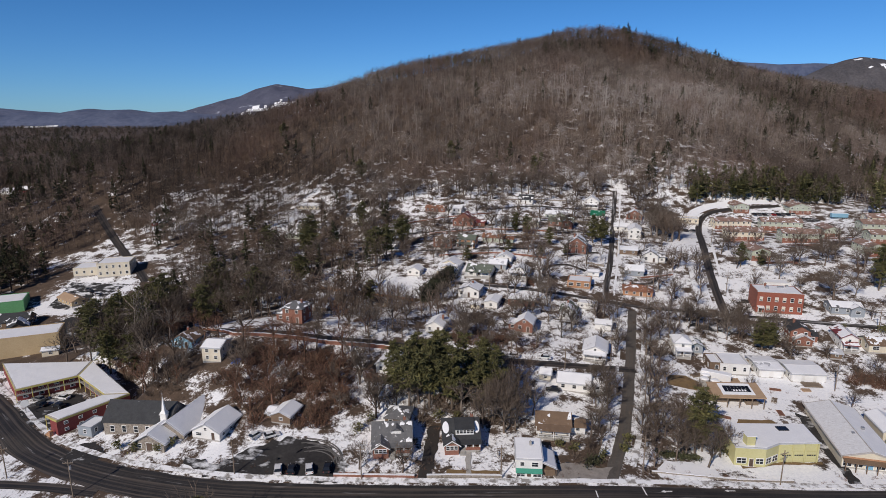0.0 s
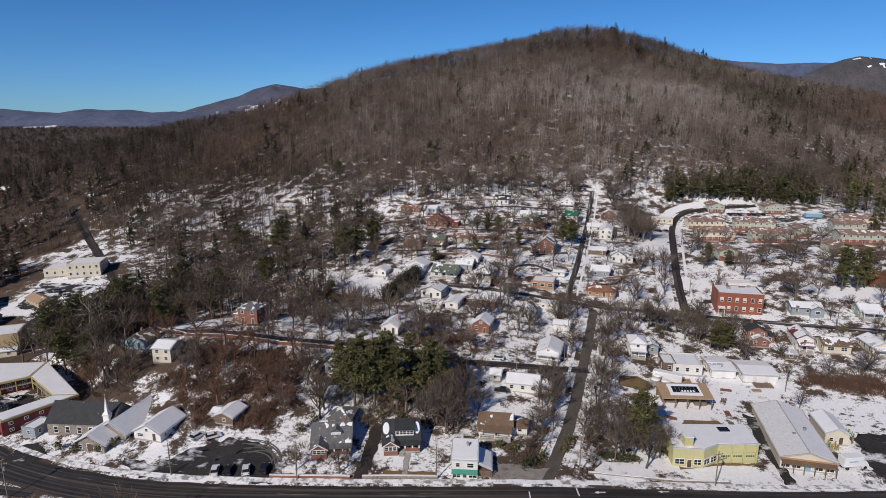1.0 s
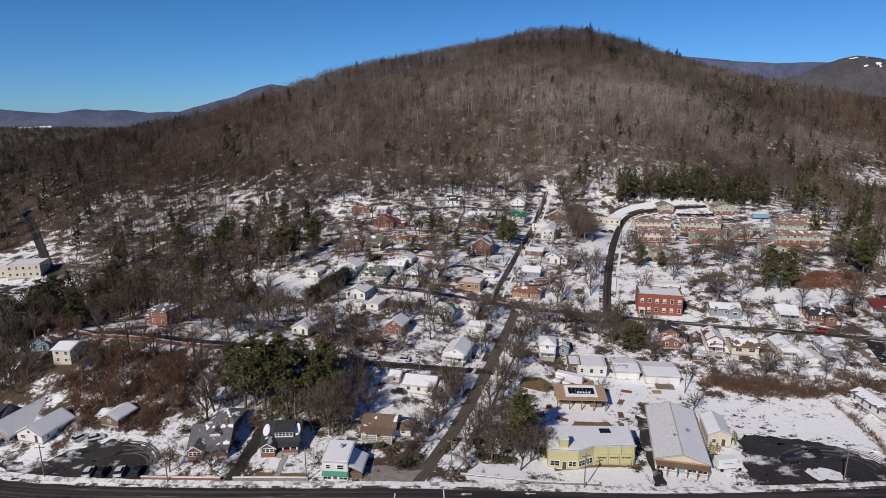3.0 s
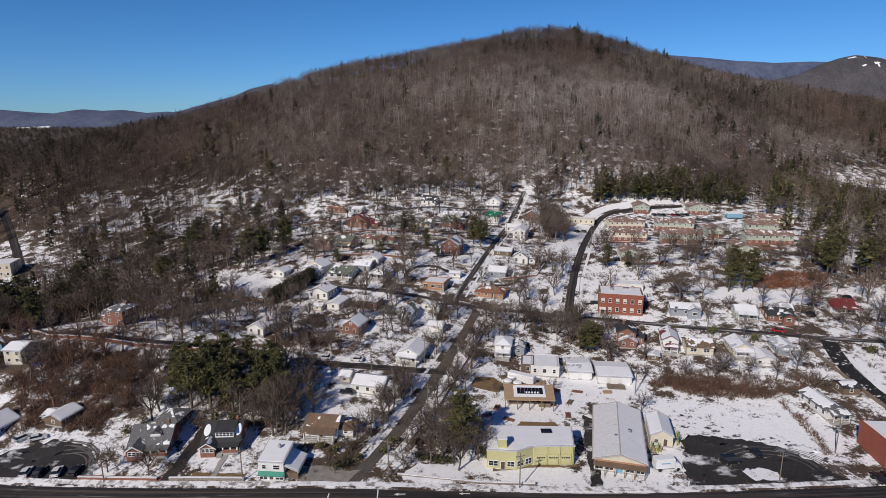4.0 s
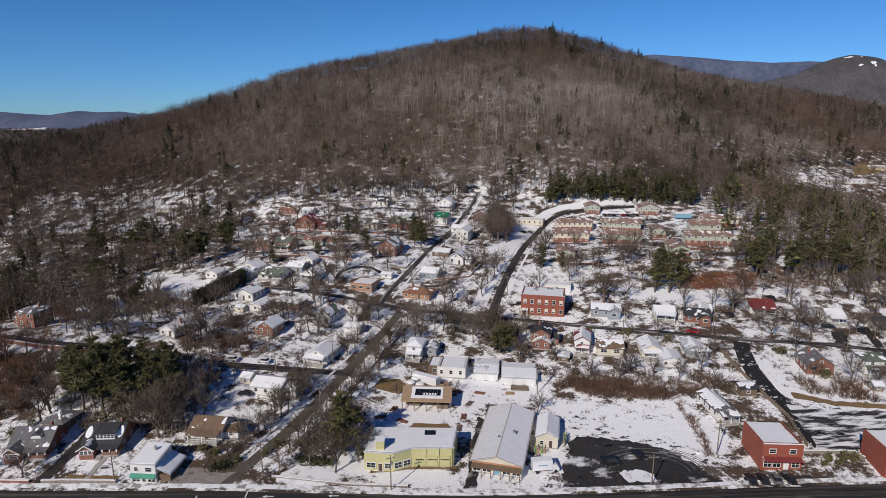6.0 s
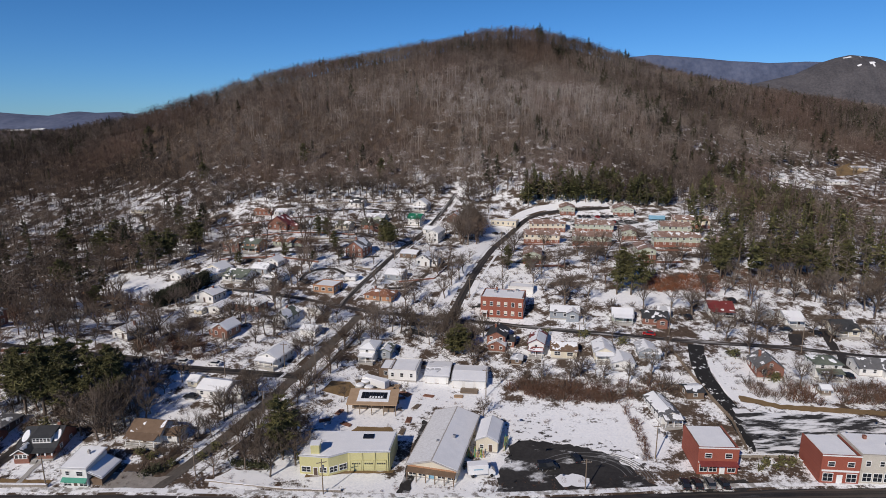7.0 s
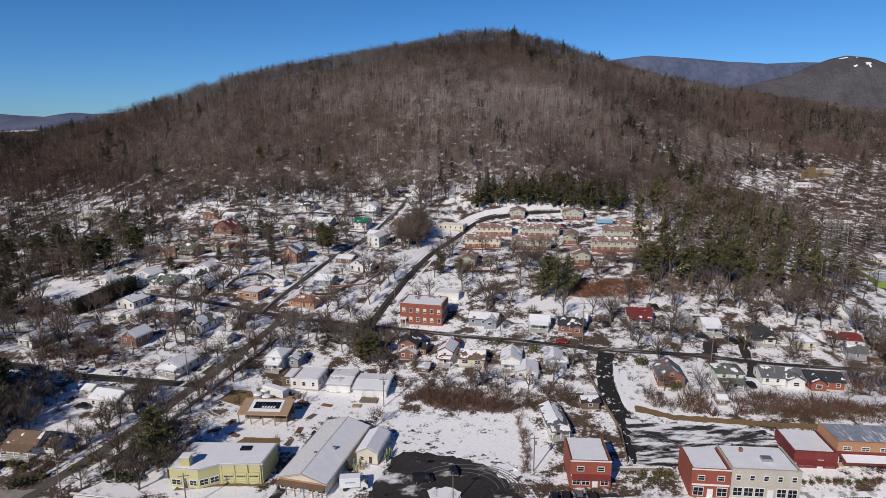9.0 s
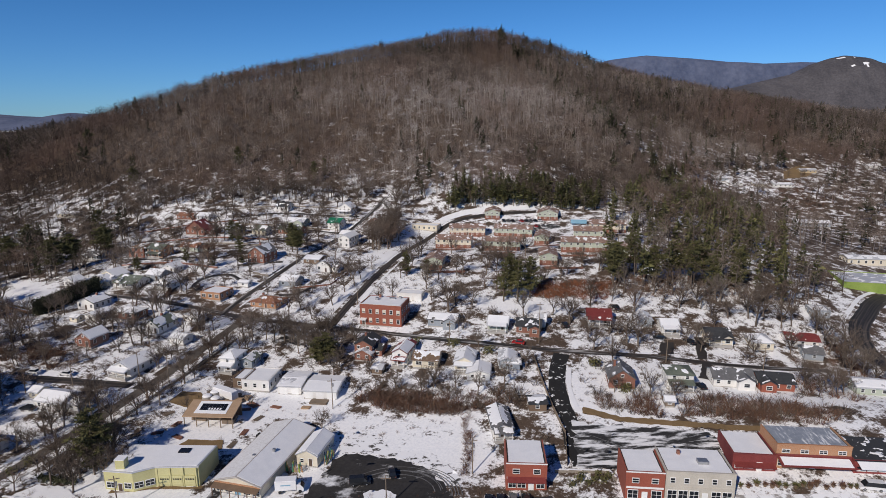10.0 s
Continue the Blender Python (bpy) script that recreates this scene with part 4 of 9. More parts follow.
def snow_sheet(planes, cover, seed, thick=0.13):
    """Snow lying on roof planes (each four corners: eave, eave, ridge, ridge); where cover is below 1 it thins out and sinks under the shingles."""
    s = Shape()
    for n, (a, b, c, d) in enumerate(planes):
        a, b, c, d = (Vector(p) for p in (a, b, c, d))
        whole = cover >= 0.89
        step = 1.4 if whole else 0.42
        nu, nv = max(4, int((b - a).length / step)), max(4, int((d - a).length / step))
        mu, mv = min(0.12, 0.2 / max(0.5, (b - a).length)), min(0.12, 0.2 / max(0.5, (d - a).length))
        base = len(s.v)
        dips = []
        for j in range(nv + 1):
            for i in range(nu + 1):
                u, v = mu + (1 - 2 * mu) * i / nu, mv + (1 - 1.35 * mv) * j / nv
                p = (a * (1 - u) + b * u) * (1 - v) + (d * (1 - u) + c * u) * v
                bulge = 0.8 + 0.35 * noise.noise(Vector((p.x * 0.5, p.y * 0.5, seed)))
                if whole:
                    h = thick * bulge
                    if i in (0, nu) or j == 0:
                        wave = 0.5 + 0.5 * noise.noise(Vector((p.x * 1.1, p.y * 1.1, seed + 4)))
                        p = p + ((a + b + c + d) / 4 - p).normalized() * 0.25 * wave
                else:
                    val = 0.5 + 0.6 * noise.fractal(Vector((p.x * 0.25 + seed * 7.3, p.y * 0.25, n * 3.1)), 0.6, 2.0, 4) + 0.12 * (0.5 - v)
                    h = max(-0.16, min(thick * bulge, (0.14 + 0.74 * cover - val) * 1.6))
                    if i in (0, nu) or j in (0, nv):
                        h = min(h, 0.04)
                dips.append(h)
                s.v.append((p.x, p.y, p.z + h))
        w = nu + 1
        for j in range(nv):
            for i in range(nu):
                k = j * w + i
                ring = (k, k + 1, k + w + 1, k + w)
                if max(dips[q] for q in ring) > -0.1:
                    s.f.append(tuple(base + q for q in ring))
        if whole:
            rim = [i for i in range(w)] + [j * w + nu for j in range(1, nv + 1)] + [nv * w + i for i in range(nu - 1, -1, -1)] + [j * w for j in range(nv - 1, 0, -1)]
            low = len(s.v)
            for q in rim:
                x, y, z = s.v[base + q]
                s.v.append((x, y, z - dips[q] + 0.012))
            for q in range(len(rim)):
                r = (q + 1) % len(rim)
                s.f.append((low + q, low + r, base + rim[r], base + rim[q]))
    return s


def gable_roof(parent, w, d, z, rise, ridge, mat, cover, seed, over=0.45, x0=0.0, y0=0.0, name="roof"):
    """A pitched roof over a w by d box whose middle is x0, y0; ridge along 'x' or 'y', or 'hip'."""
    a, b = w / 2 + over, d / 2 + over
    if ridge == "hip":
        r = max(0.3, (a - b)) if a > b else 0.0
        q = max(0.3, (b - a)) if b > a else 0.0
        drop = rise * over / min(w / 2, d / 2)
        e, t = z - drop, z + rise
        c = [(x0 - a, y0 - b, e), (x0 + a, y0 - b, e), (x0 + a, y0 + b, e), (x0 - a, y0 + b, e)]
        rl, rr = ((x0 - r, y0, t), (x0 + r, y0, t)) if a > b else ((x0, y0 - q, t), (x0, y0 + q, t))
        if a > b:
            planes = [(c[0], c[1], rr, rl), (c[1], c[2], rr, rr), (c[2], c[3], rl, rr), (c[3], c[0], rl, rl)]
        else:
            planes = [(c[0], c[1], rl, rl), (c[1], c[2], rr, rl), (c[2], c[3], rr, rr), (c[3], c[0], rl, rr)]
    else:
        half = d / 2 if ridge == "x" else w / 2
        e, t = z - rise * over / half, z + rise
        if ridge == "x":
            planes = [((x0 - a, y0 - b, e), (x0 + a, y0 - b, e), (x0 + a, y0, t), (x0 - a, y0, t)), ((x0 + a, y0 + b, e), (x0 - a, y0 + b, e), (x0 - a, y0, t), (x0 + a, y0, t))]
        else:
            planes = [((x0 + a, y0 - b, e), (x0 + a, y0 + b, e), (x0, y0 + b, t), (x0, y0 - b, t)), ((x0 - a, y0 + b, e), (x0 - a, y0 - b, e), (x0, y0 - b, t), (x0, y0 + b, t))]
    s = Shape()
    for p in planes:
        corners = [p[0], p[1], p[2]] + ([p[3]] if p[3] != p[2] else [])
        s.slab([(x, y, q + 0.2) for x, y, q in corners], 0.2)
    roof = part(name, s, mat, parent)
    if cover > 0:
        tagged(part("roof_snow", snow_sheet([[(x, y, q + 0.2) for x, y, q in p] for p in planes], cover, seed), "snow", roof, "white snow lying on the roof"), kind="stuff")
    return roof


def body(parent, w, d, eave, rise, ridge, mat, x0=0.0, y0=0.0, name="wall", base="concrete", drop=3.0):
    """Walls of a box with its gables, and a foundation that reaches into the slope."""
    s = Shape()
    a, b = w / 2, d / 2
    s.box(x0 - a, y0 - b, 0.35, x0 + a, y0 + b, eave)
    if ridge == "x":
        for x in (x0 - a, x0 + a - 0.2):
            k = len(s.v)
            s.v += [(x, y0 - b, eave), (x, y0 + b, eave), (x, y0, eave + rise), (x + 0.2, y0 - b, eave), (x + 0.2, y0 + b, eave), (x + 0.2, y0, eave + rise)]
            s.f += [(k, k + 2, k + 1), (k + 3, k + 4, k + 5), (k, k + 3, k + 5, k + 2), (k + 1, k + 2, k + 5, k + 4)]
    elif ridge == "y":
        for y in (y0 - b, y0 + b - 0.2):
            k = len(s.v)
            s.v += [(x0 - a, y, eave), (x0 + a, y, eave), (x0, y, eave + rise), (x0 - a, y + 0.2, eave), (x0 + a, y + 0.2, eave), (x0, y + 0.2, eave + rise)]
            s.f += [(k, k + 1, k + 2), (k + 3, k + 5, k + 4), (k, k + 2, k + 5, k + 3), (k + 1, k + 4, k + 5, k + 2)]
    wall = part(name, s, mat, parent)
    part("foundation", Shape().box(x0 - a + 0.04, y0 - b + 0.04, -drop, x0 + a - 0.04, y0 + b - 0.04, 0.35), base, parent)
    return wall


def chimney(parent, x, y, z0, z1, mat="brick", size=0.7):
    c = part("chimney", Shape().box(x - size / 2, y - size / 2, z0, x + size / 2, y + size / 2, z1).box(x - size / 2 - 0.08, y - size / 2 - 0.08, z1 - 0.25, x + size / 2 + 0.08, y + size / 2 + 0.08, z1 - 0.08), mat, parent)
    part("flue", Shape().box(x - 0.16, y - 0.16, z1, x + 0.16, y + 0.16, z1 + 0.28), "concrete", c)
    return c


def porch(parent, x0, x1, y, z, out=2.2, roof_mat="shingle grey", cover=0.9, seed=1, posts=4, post_mat="trim", rail=True):
    """A front porch: deck, posts, a lean-to roof with its snow, and a railing."""
    deck = part("porch_floor", Shape().box(x0, y - out, -1.6, x1, y, 0.4), "concrete", parent)
    lo, hi = z - 0.1, z + 0.55
    pl = [(x0 - 0.3, y - out - 0.3, lo), (x1 + 0.3, y - out - 0.3, lo), (x1 + 0.3, y, hi), (x0 - 0.3, y, hi)]
    r = part("porch_roof", Shape().slab(pl, 0.18), roof_mat, parent)
    if cover:
        tagged(part("porch_snow", snow_sheet([pl], cover, seed + 40), "snow", r, "white snow on the porch roof"), kind="stuff")
    for i in range(posts):
        px = x0 + 0.15 + (x1 - x0 - 0.3) * i / (posts - 1)
        part("post", Shape().box(px - 0.1, y - out + 0.05, 0.4, px + 0.1, y - out + 0.25, z - 0.15), post_mat, parent)
    if rail:
        s = Shape().box(x0 + 0.1, y - out + 0.1, 1.15, x1 - 0.1, y - out + 0.18, 1.25).box(x0 + 0.1, y - out + 0.1, 0.55, x1 - 0.1, y - out + 0.18, 0.62)
        n = int((x1 - x0) / 0.35)
        for i in range(n):
            px = x0 + 0.2 + (x1 - x0 - 0.4) * i / max(1, n - 1)
            s.box(px - 0.025, y - out + 0.11, 0.6, px + 0.025, y - out + 0.16, 1.16)
        part("railing", s, post_mat, parent)


def dormer(parent, x, y, z, w, h, depth, mat, roof_mat, cover, seed, panes=2):
    """A gabled dormer whose front stands at y."""
    d = part("dormer", Shape().box(x - w / 2, y, z, x + w / 2, y + depth, z + h), mat, parent)
    half = w / 2 + 0.25
    pl = [[(x - half, y - 0.25, z + h - 0.1), (x, y - 0.25, z + h + half * 0.6), (x, y + depth, z + h + half * 0.6), (x - half, y + depth, z + h - 0.1)],
          [(x, y - 0.25, z + h + half * 0.6), (x + half, y - 0.25, z + h - 0.1), (x + half, y + depth, z + h - 0.1), (x, y + depth, z + h + half * 0.6)]]
    s = Shape()
    for p in pl:
        s.slab([(a, b, c + 0.14) for a, b, c in p], 0.14)
    s.poly((x - w / 2, y, z + h), (x + w / 2, y, z + h), (x, y, z + h + w / 2 * 0.6))
    part("dormer_roof", s, roof_mat, d)
    for i in range(panes):
        window(d, x - w / 2 + w * (i + 0.5) / panes, y, z + 0.25, min(0.8, w / panes - 0.3), h - 0.55)
    return d


COUNT = [0]


def house(x, y, rot, w, d, eave, ridge="x", pitch=0.6, wall="white", roof="shingle grey", snow=0.95, extra="", label="", floors=None, name="house", group=""):
    """One house: its front faces -y before the turn. extra: letters for what it has (p porch, c chimney, d dormer, g front gable, w side wing, G garage doors, a stepped annex, N no windows)."""
    COUNT[0] += 1
    seed = COUNT[0]
    r = random.Random(seed)
    if ridge != "flat" and not group:
        k = d * 0.13 / 2
        x, y = x + math.sin(radians(rot)) * k, y - math.cos(radians(rot)) * k
        w, d, eave, pitch = w * 0.89, d * 0.87, eave * 0.9, pitch * 0.88
    floors = floors or (2 if eave > 3.8 else 1)
    fx, fy = x + math.sin(radians(rot)) * d / 2, y - math.cos(radians(rot)) * d / 2
    h = thing(name, x, y, rot, label, name, group, min(ground_z(fx, fy) + 0.1, ground_z(x, y)))
    if ridge != "flat" and snow >= 0.9:
        snow = r.uniform(0.86, 1.0)
    rise = pitch * (d if ridge == "x" else w if ridge == "y" else min(w, d)) / 2
    KEEP_CLEAR.extend([(x, y, max(w, d) * 0.75), (fx, fy, 4.5), (2 * fx - x, 2 * fy - y, 3.5)])
    if ridge == "flat":
        body(h, w, d, eave, 0, "flat", wall)
        s = Shape()
        for q in ((-w / 2 - 0.05, -d / 2 - 0.05, w / 2 + 0.05, -d / 2 + 0.25), (-w / 2 - 0.05, d / 2 - 0.25, w / 2 + 0.05, d / 2 + 0.05), (-w / 2 - 0.05, -d / 2 + 0.25, -w / 2 + 0.25, d / 2 - 0.25), (w / 2 - 0.25, -d / 2 + 0.25, w / 2 + 0.05, d / 2 - 0.25)):
            s.box(q[0], q[1], eave, q[2], q[3], eave + 0.4)
        part("parapet", s, wall, h)
        deck = part("roof", Shape().box(-w / 2 + 0.25, -d / 2 + 0.25, eave, w / 2 - 0.25, d / 2 - 0.25, eave + 0.12), roof, h)
        if snow > 0:
            a, b, z = w / 2 - 0.3, d / 2 - 0.3, eave + 0.12
            tagged(part("roof_snow", snow_sheet([[(-a, -b, z), (a, -b, z), (a, b, z), (-a, b, z)]], snow, seed, 0.16), "snow", deck, "white snow lying on the roof"), kind="stuff")
    else:
        body(h, w, d, eave, rise, ridge, wall)
        gable_roof(h, w, d, eave, rise, ridge, roof, snow, seed)
    fl = (eave - 0.35) / floors
    for side, length, turn in (("f", w, 0), ("l", d, -90), ("r", d, 90)):
        n = max(1, int(length / 2.9)) if "N" not in extra else 0
        for k in range(floors):
            z = 0.4 + fl * k + fl * 0.30
            for i in range(n):
                u = -length / 2 + length * (i + 0.5) / n + r.uniform(-0.15, 0.15)
                ww, hh = r.choice((0.85, 0.95, 1.0)), min(1.5, fl * 0.52)
                if side == "f":
                    if "G" in extra and k == 0:
                        continue
                    if k == 0 and i == n // 2 and "n" not in extra:
                        door(h, u, -d / 2, 0.4)
                        continue
                    window(h, u, -d / 2, z, ww * (1.9 if "b" in extra and k == 0 else 1), hh)
                elif side == "l":
                    window(h, -w / 2, u, z, ww, hh, turn)
                else:
                    window(h, w / 2, u, z, ww, hh, turn)
    if ridge == "y" and rise > 1.8 and "n" not in extra:
        window(h, 0, -d / 2, eave + 0.25, 0.8, min(1.1, rise * 0.45))
    if "G" in extra:
        n = max(1, int(w / 3.4))
        for i in range(n):
            u = -w / 2 + w * (i + 0.5) / n
            g = Shape().box(u - 1.25, -d / 2 - 0.05, 0.05, u + 1.25, -d / 2 + 0.05, 2.2)
            for k in range(4):
                g.box(u - 1.2, -d / 2 - 0.075, 0.1 + k * 0.53, u + 1.2, -d / 2 - 0.05, 0.56 + k * 0.53)
            part("garage_door", g, "trim", h)
    if "p" in extra:
        porch(h, -w / 2 + 0.3, w / 2 - 0.3, -d / 2, 2.75, 2.2, roof, snow, seed, posts=max(3, int(w / 2.4)))
    if "c" in extra:
        chimney(h, w * r.uniform(-0.3, 0.3), d * 0.12, eave * 0.6, eave + rise + 0.9)
    if "d" in extra and ridge == "x":
        dormer(h, 0, -d / 4 - 0.3, eave + rise * 0.32, min(3.4, w * 0.35), rise * 0.45, d * 0.3, "trim" if wall == "brick" else wall, roof, snow, seed)
    if "g" in extra:
        gx, gw, gd = w * r.choice((-0.27, 0.27)), w * 0.42, 2.2
        part("front_gable", Shape().box(gx - gw / 2, -d / 2 - gd + 0.4, -2.0, gx + gw / 2, -d / 2, eave), wall, h)
        gr = 0.55 * gw / 2
        part("gable_wall", Shape().poly((gx - gw / 2, -d / 2 - gd + 0.4, eave), (gx + gw / 2, -d / 2 - gd + 0.4, eave), (gx, -d / 2 - gd + 0.4, eave + gr)), wall, h)
        gable_roof(h, gw, gd + d / 2, eave, gr, "y", roof, snow, seed + 70, 0.35, gx, -d / 2 - gd + 0.4 + (gd + d / 2) / 2, "gable_roof")
        window(h, gx, -d / 2 - gd + 0.4, 1.1, 1.5, 1.3)
    if "w" in extra or "a" in extra:
        side = 1 if "w" in extra else -1
        ww, wd, we = w * 0.45, d * 0.7, min(2.8, eave * 0.75)
        wx = side * (w / 2 + ww / 2)
        body(h, ww, wd, we, 0, "flat", wall, wx, 0.3, "wing_wall")
        gable_roof(h, ww, wd, we, wd * 0.18, "x", roof, snow, seed + 90, 0.3, wx, 0.3, "wing_roof")
        part("wing_gable", Shape().poly((wx + side * ww / 2, 0.3 - wd / 2, we), (wx + side * ww / 2, 0.3 + wd / 2, we), (wx + side * ww / 2, 0.3, we + wd * 0.18)), wall, h)
        window(h, wx, 0.3 - wd / 2, 1.1, 1.0, 1.2)
    return h

# ---- houses ----
house(-86.0, 187.7, -10, 8.3, 9, 3.2, "y", 0.6, "blue", "shingle brown", 0.25, "c", "light blue house with a brown roof on a wooded bank")
house(-72.7, 178.1, -6, 6.8, 9, 5.4, "x", 0.35, "cream", "metal", 0.97, "n", "pale cream two-storey house among bare trees")
house(-16.4, 173.5, -14, 7.3, 10, 3.6, "y", 0.7, "white", "metal", 0.97, "c", "white gabled house beside tall pines")
house(30.6, 149.2, -8, 10.2, 8.5, 3.3, "x", 0.65, "white", "shingle brown", 0.05, "wp", "white bungalow with a bare brown roof")
house(41.1, 170.5, -14, 11.1, 9, 3.2, "x", 0.45, "white", "metal", 0.97, "wn", "long white house with a snowy roof")
house(32.7, 173.9, -14, 3.9, 5, 2.5, "x", 0.5, "cream", "metal", 0.97, "n", "small shed beside a lane", name="shed")
house(53.1, 191.9, -17, 8.8, 12, 3.4, "y", 0.55, "white", "metal", 0.95, "p", "white house with a front porch and snowy gable")
house(60.8, 211.0, -17, 6.8, 6, 2.8, "x", 0.35, "white", "metal", 0.97, "Gn", "white garage with a snowy roof", name="garage")
house(-1.7, 200.6, -17, 7.2, 10, 3, "y", 0.6, "white", "metal", 0.97, "c", "white cottage behind tall pines")
house(30.8, 206.8, -17, 7.0, 9, 4, "y", 0.75, "brick", "metal", 0.9, "a", "brick house with a white gable")
house(32.6, 229.7, -17, 11.8, 8, 3.4, "hip", 0.35, "brick", "shingle grey", 0.9, "n", "low brick house with a snowy hip roof")
house(20.5, 228.9, -17, 5.9, 10, 3, "y", 0.35, "white", "metal", 0.98, "n", "white garage with a snowy roof", name="garage")
house(12.1, 240.3, -17, 9.9, 10, 3.8, "y", 0.45, "white", "shingle grey", 0.75, "c", "white house with a blue-grey side wall")
house(13.4, 225.3, -17, 4.1, 4, 2.3, "x", 0.4, "cream", "metal", 0.97, "n", "small pale shed beside a white garage", name="shed")
house(49.5, 220.1, -17, 7.0, 11, 3.6, "y", 0.8, "white", "shingle green", 0.6, "c", "steep white house on a brick base")
house(60.0, 248.6, -17, 9.8, 9, 3.2, "flat", 0, "orange brick", "metal", 0.95, "bn", "orange brick flat-roofed building")
house(84.0, 243.7, -17, 13.4, 10, 2.8, "hip", 0.4, "orange brick", "shingle rust", 0.1, "c", "orange brick house with a rusty hip roof")
house(17.5, 261.6, -17, 12.8, 9, 3, "x", 0.6, "white", "shingle green", 0.3, "gp", "white bungalow with an olive roof")
house(2.9, 265.2, -17, 10.4, 9, 3, "y", 0.5, "cream", "metal", 0.9, "p", "pale bungalow with a snowy gable")
house(35.3, 258.8, -17, 10.1, 9, 3, "y", 0.6, "white", "shingle grey", 0.85, "p", "white bungalow with a snowy porch roof")
house(26.3, 267.3, -17, 8.9, 8, 3, "x", 0.6, "grey", "metal", 0.9, "c", "low grey house with a snowy roof")
house(1.2, 303.5, -17, 11.2, 10, 5.6, "hip", 0.4, "brick", "shingle brown", 0.4, "c", "tall red brick house")
house(12.9, 298.5, -17, 10.4, 9, 5.2, "x", 0.5, "orange brick", "shingle green", 0.2, "p", "orange brick house with porch and olive roof")
house(27.2, 304.6, -17, 12.4, 8, 3, "x", 0.5, "sage", "shingle rust", 0.25, "w", "low sage house with a rusty roof")
house(13.5, 346.6, -17, 14.7, 10, 4, "y", 0.8, "brick", "metal red", 0.15, "w", "dark red brick house with steep gables")
house(8.3, 369.2, -17, 9.9, 8, 3.4, "x", 0.5, "white", "metal", 0.9, "n", "white house at the edge of the woods")
house(-3.9, 373.0, -17, 14.4, 8, 3, "x", 0.4, "brick", "shingle rust", 0.2, "n", "low brick house with a rusty roof")
house(36.4, 340.4, -17, 11.2, 8, 3.8, "x", 0.8, "grey", "shingle grey", 0.6, "d", "blue-grey house with a dormer")
house(54.5, 381.1, -17, 10.2, 8, 3.6, "x", 0.8, "white", "shingle dark", 0.35, "d", "white house with a dark dormered roof below the woods")
house(52.4, 339.5, -17, 9.8, 8, 3.2, "x", 0.6, "cream", "shingle green", 0.4, "c", "low house with an olive roof")
house(69.7, 340.9, -17, 15.8, 9, 3.4, "x", 0.6, "brick", "shingle green", 0.35, "g", "brick house with an olive roof and front gable")
house(68.0, 289.6, -17, 10.1, 13, 5.4, "y", 0.8, "brick", "shingle grey", 0.5, "c", "tall red brick gabled house")
house(105.9, 319.4, -17, 7.4, 14, 6, "y", 0.6, "white", "metal", 0.97, "n", "tall white house with a snowy roof")
house(101.5, 280.5, -17, 8.2, 10, 4, "y", 0.7, "white", "shingle grey", 0.6, "w", "white house with a dark side wall")
house(88.6, 263.6, -17, 9.3, 9, 3, "x", 0.5, "grey", "metal", 0.9, "n", "low house with a snowy roof")
house(93.8, 289.8, -17, 9.6, 9, 2.8, "x", 0.3, "brown", "metal", 0.95, "n", "low house with a flat snowy roof")
house(117.5, 356.8, -17, 10.3, 9, 3.6, "y", 0.7, "brick", "metal", 0.6, "c", "small brick house beside the climbing street")
house(103.5, 334.6, -17, 9.7, 8, 3, "x", 0.45, "white", "metal", 0.95, "n", "white cottage beside the climbing street")
house(93.6, 351.3, -17, 8.7, 10, 5, "x", 0.55, "white", "metal green", 0.05, "n", "white building with a bright green roof")
house(95.9, 376.4, -17, 10.1, 9, 5, "y", 0.8, "white", "metal", 0.9, "p", "white house with a porch below the woods")
house(69.3, 355.2, -17, 13.6, 9, 3.4, "x", 0.5, "sage", "metal", 0.85, "g", "sage house with snowy roof")
house(-52.0, 201.0, -14, 8.4, 9, 6.4, "hip", 0.35, "brick", "shingle grey", 0.5, "ac", "tall brick house with a small brick annex")
house(-48.2, 225.3, -14, 6.3, 6, 2.6, "x", 0.4, "brown", "metal", 0.9, "n", "brown shed with a snowy roof", name="shed")
house(-84.7, 362.5, -12, 11.9, 8, 3, "x", 0.5, "grey", "metal", 0.9, "w", "grey house among bare trees")
house(-88.2, 386.3, -8, 16.3, 8, 3, "x", 0.4, "cream", "metal", 0.9, "n", "pale house in a clearing of the woods")
house(-50.2, 365.8, -10, 14.1, 8, 3, "x", 0.4, "white", "metal", 0.9, "c", "white house among bare trees")
house(-178.3, 368.8, -5, 12.1, 8, 3, "x", 0.4, "dark red", "metal", 0.9, "n", "dark red house in the western woods")
house(-55.3, 369.6, -12, 11.4, 8, 3, "x", 0.5, "white", "shingle grey", 0.7, "n", "white house at the foot of the wooded slope")
house(-29.0, 314.3, -17, 12.2, 9, 3, "x", 0.5, "grey", "shingle grey", 0.5, "p", "grey bungalow between trees")
house(-12.7, 266.9, -17, 6.8, 7, 3, "y", 0.6, "white", "metal", 0.9, "n", "small white house beside a yard")
house(4.0, 270.5, -17, 11.1, 9, 3, "y", 0.55, "cream", "metal", 0.9, "p", "cream bungalow with a snowy roof")
house(-89.2, 348.6, -10, 11.5, 8, 3, "hip", 0.4, "sage", "shingle green", 0.4, "n", "olive house among trees")
house(84.8, 197.6, -10, 6.4, 9, 5.2, "hip", 0.5, "white", "metal", 0.9, "p", "white two-storey house with a hipped roof")
house(90.4, 199.0, -10, 4.8, 8, 3.2, "y", 0.5, "grey", "shingle green", 0.85, "n", "low house with an olive and snow roof")
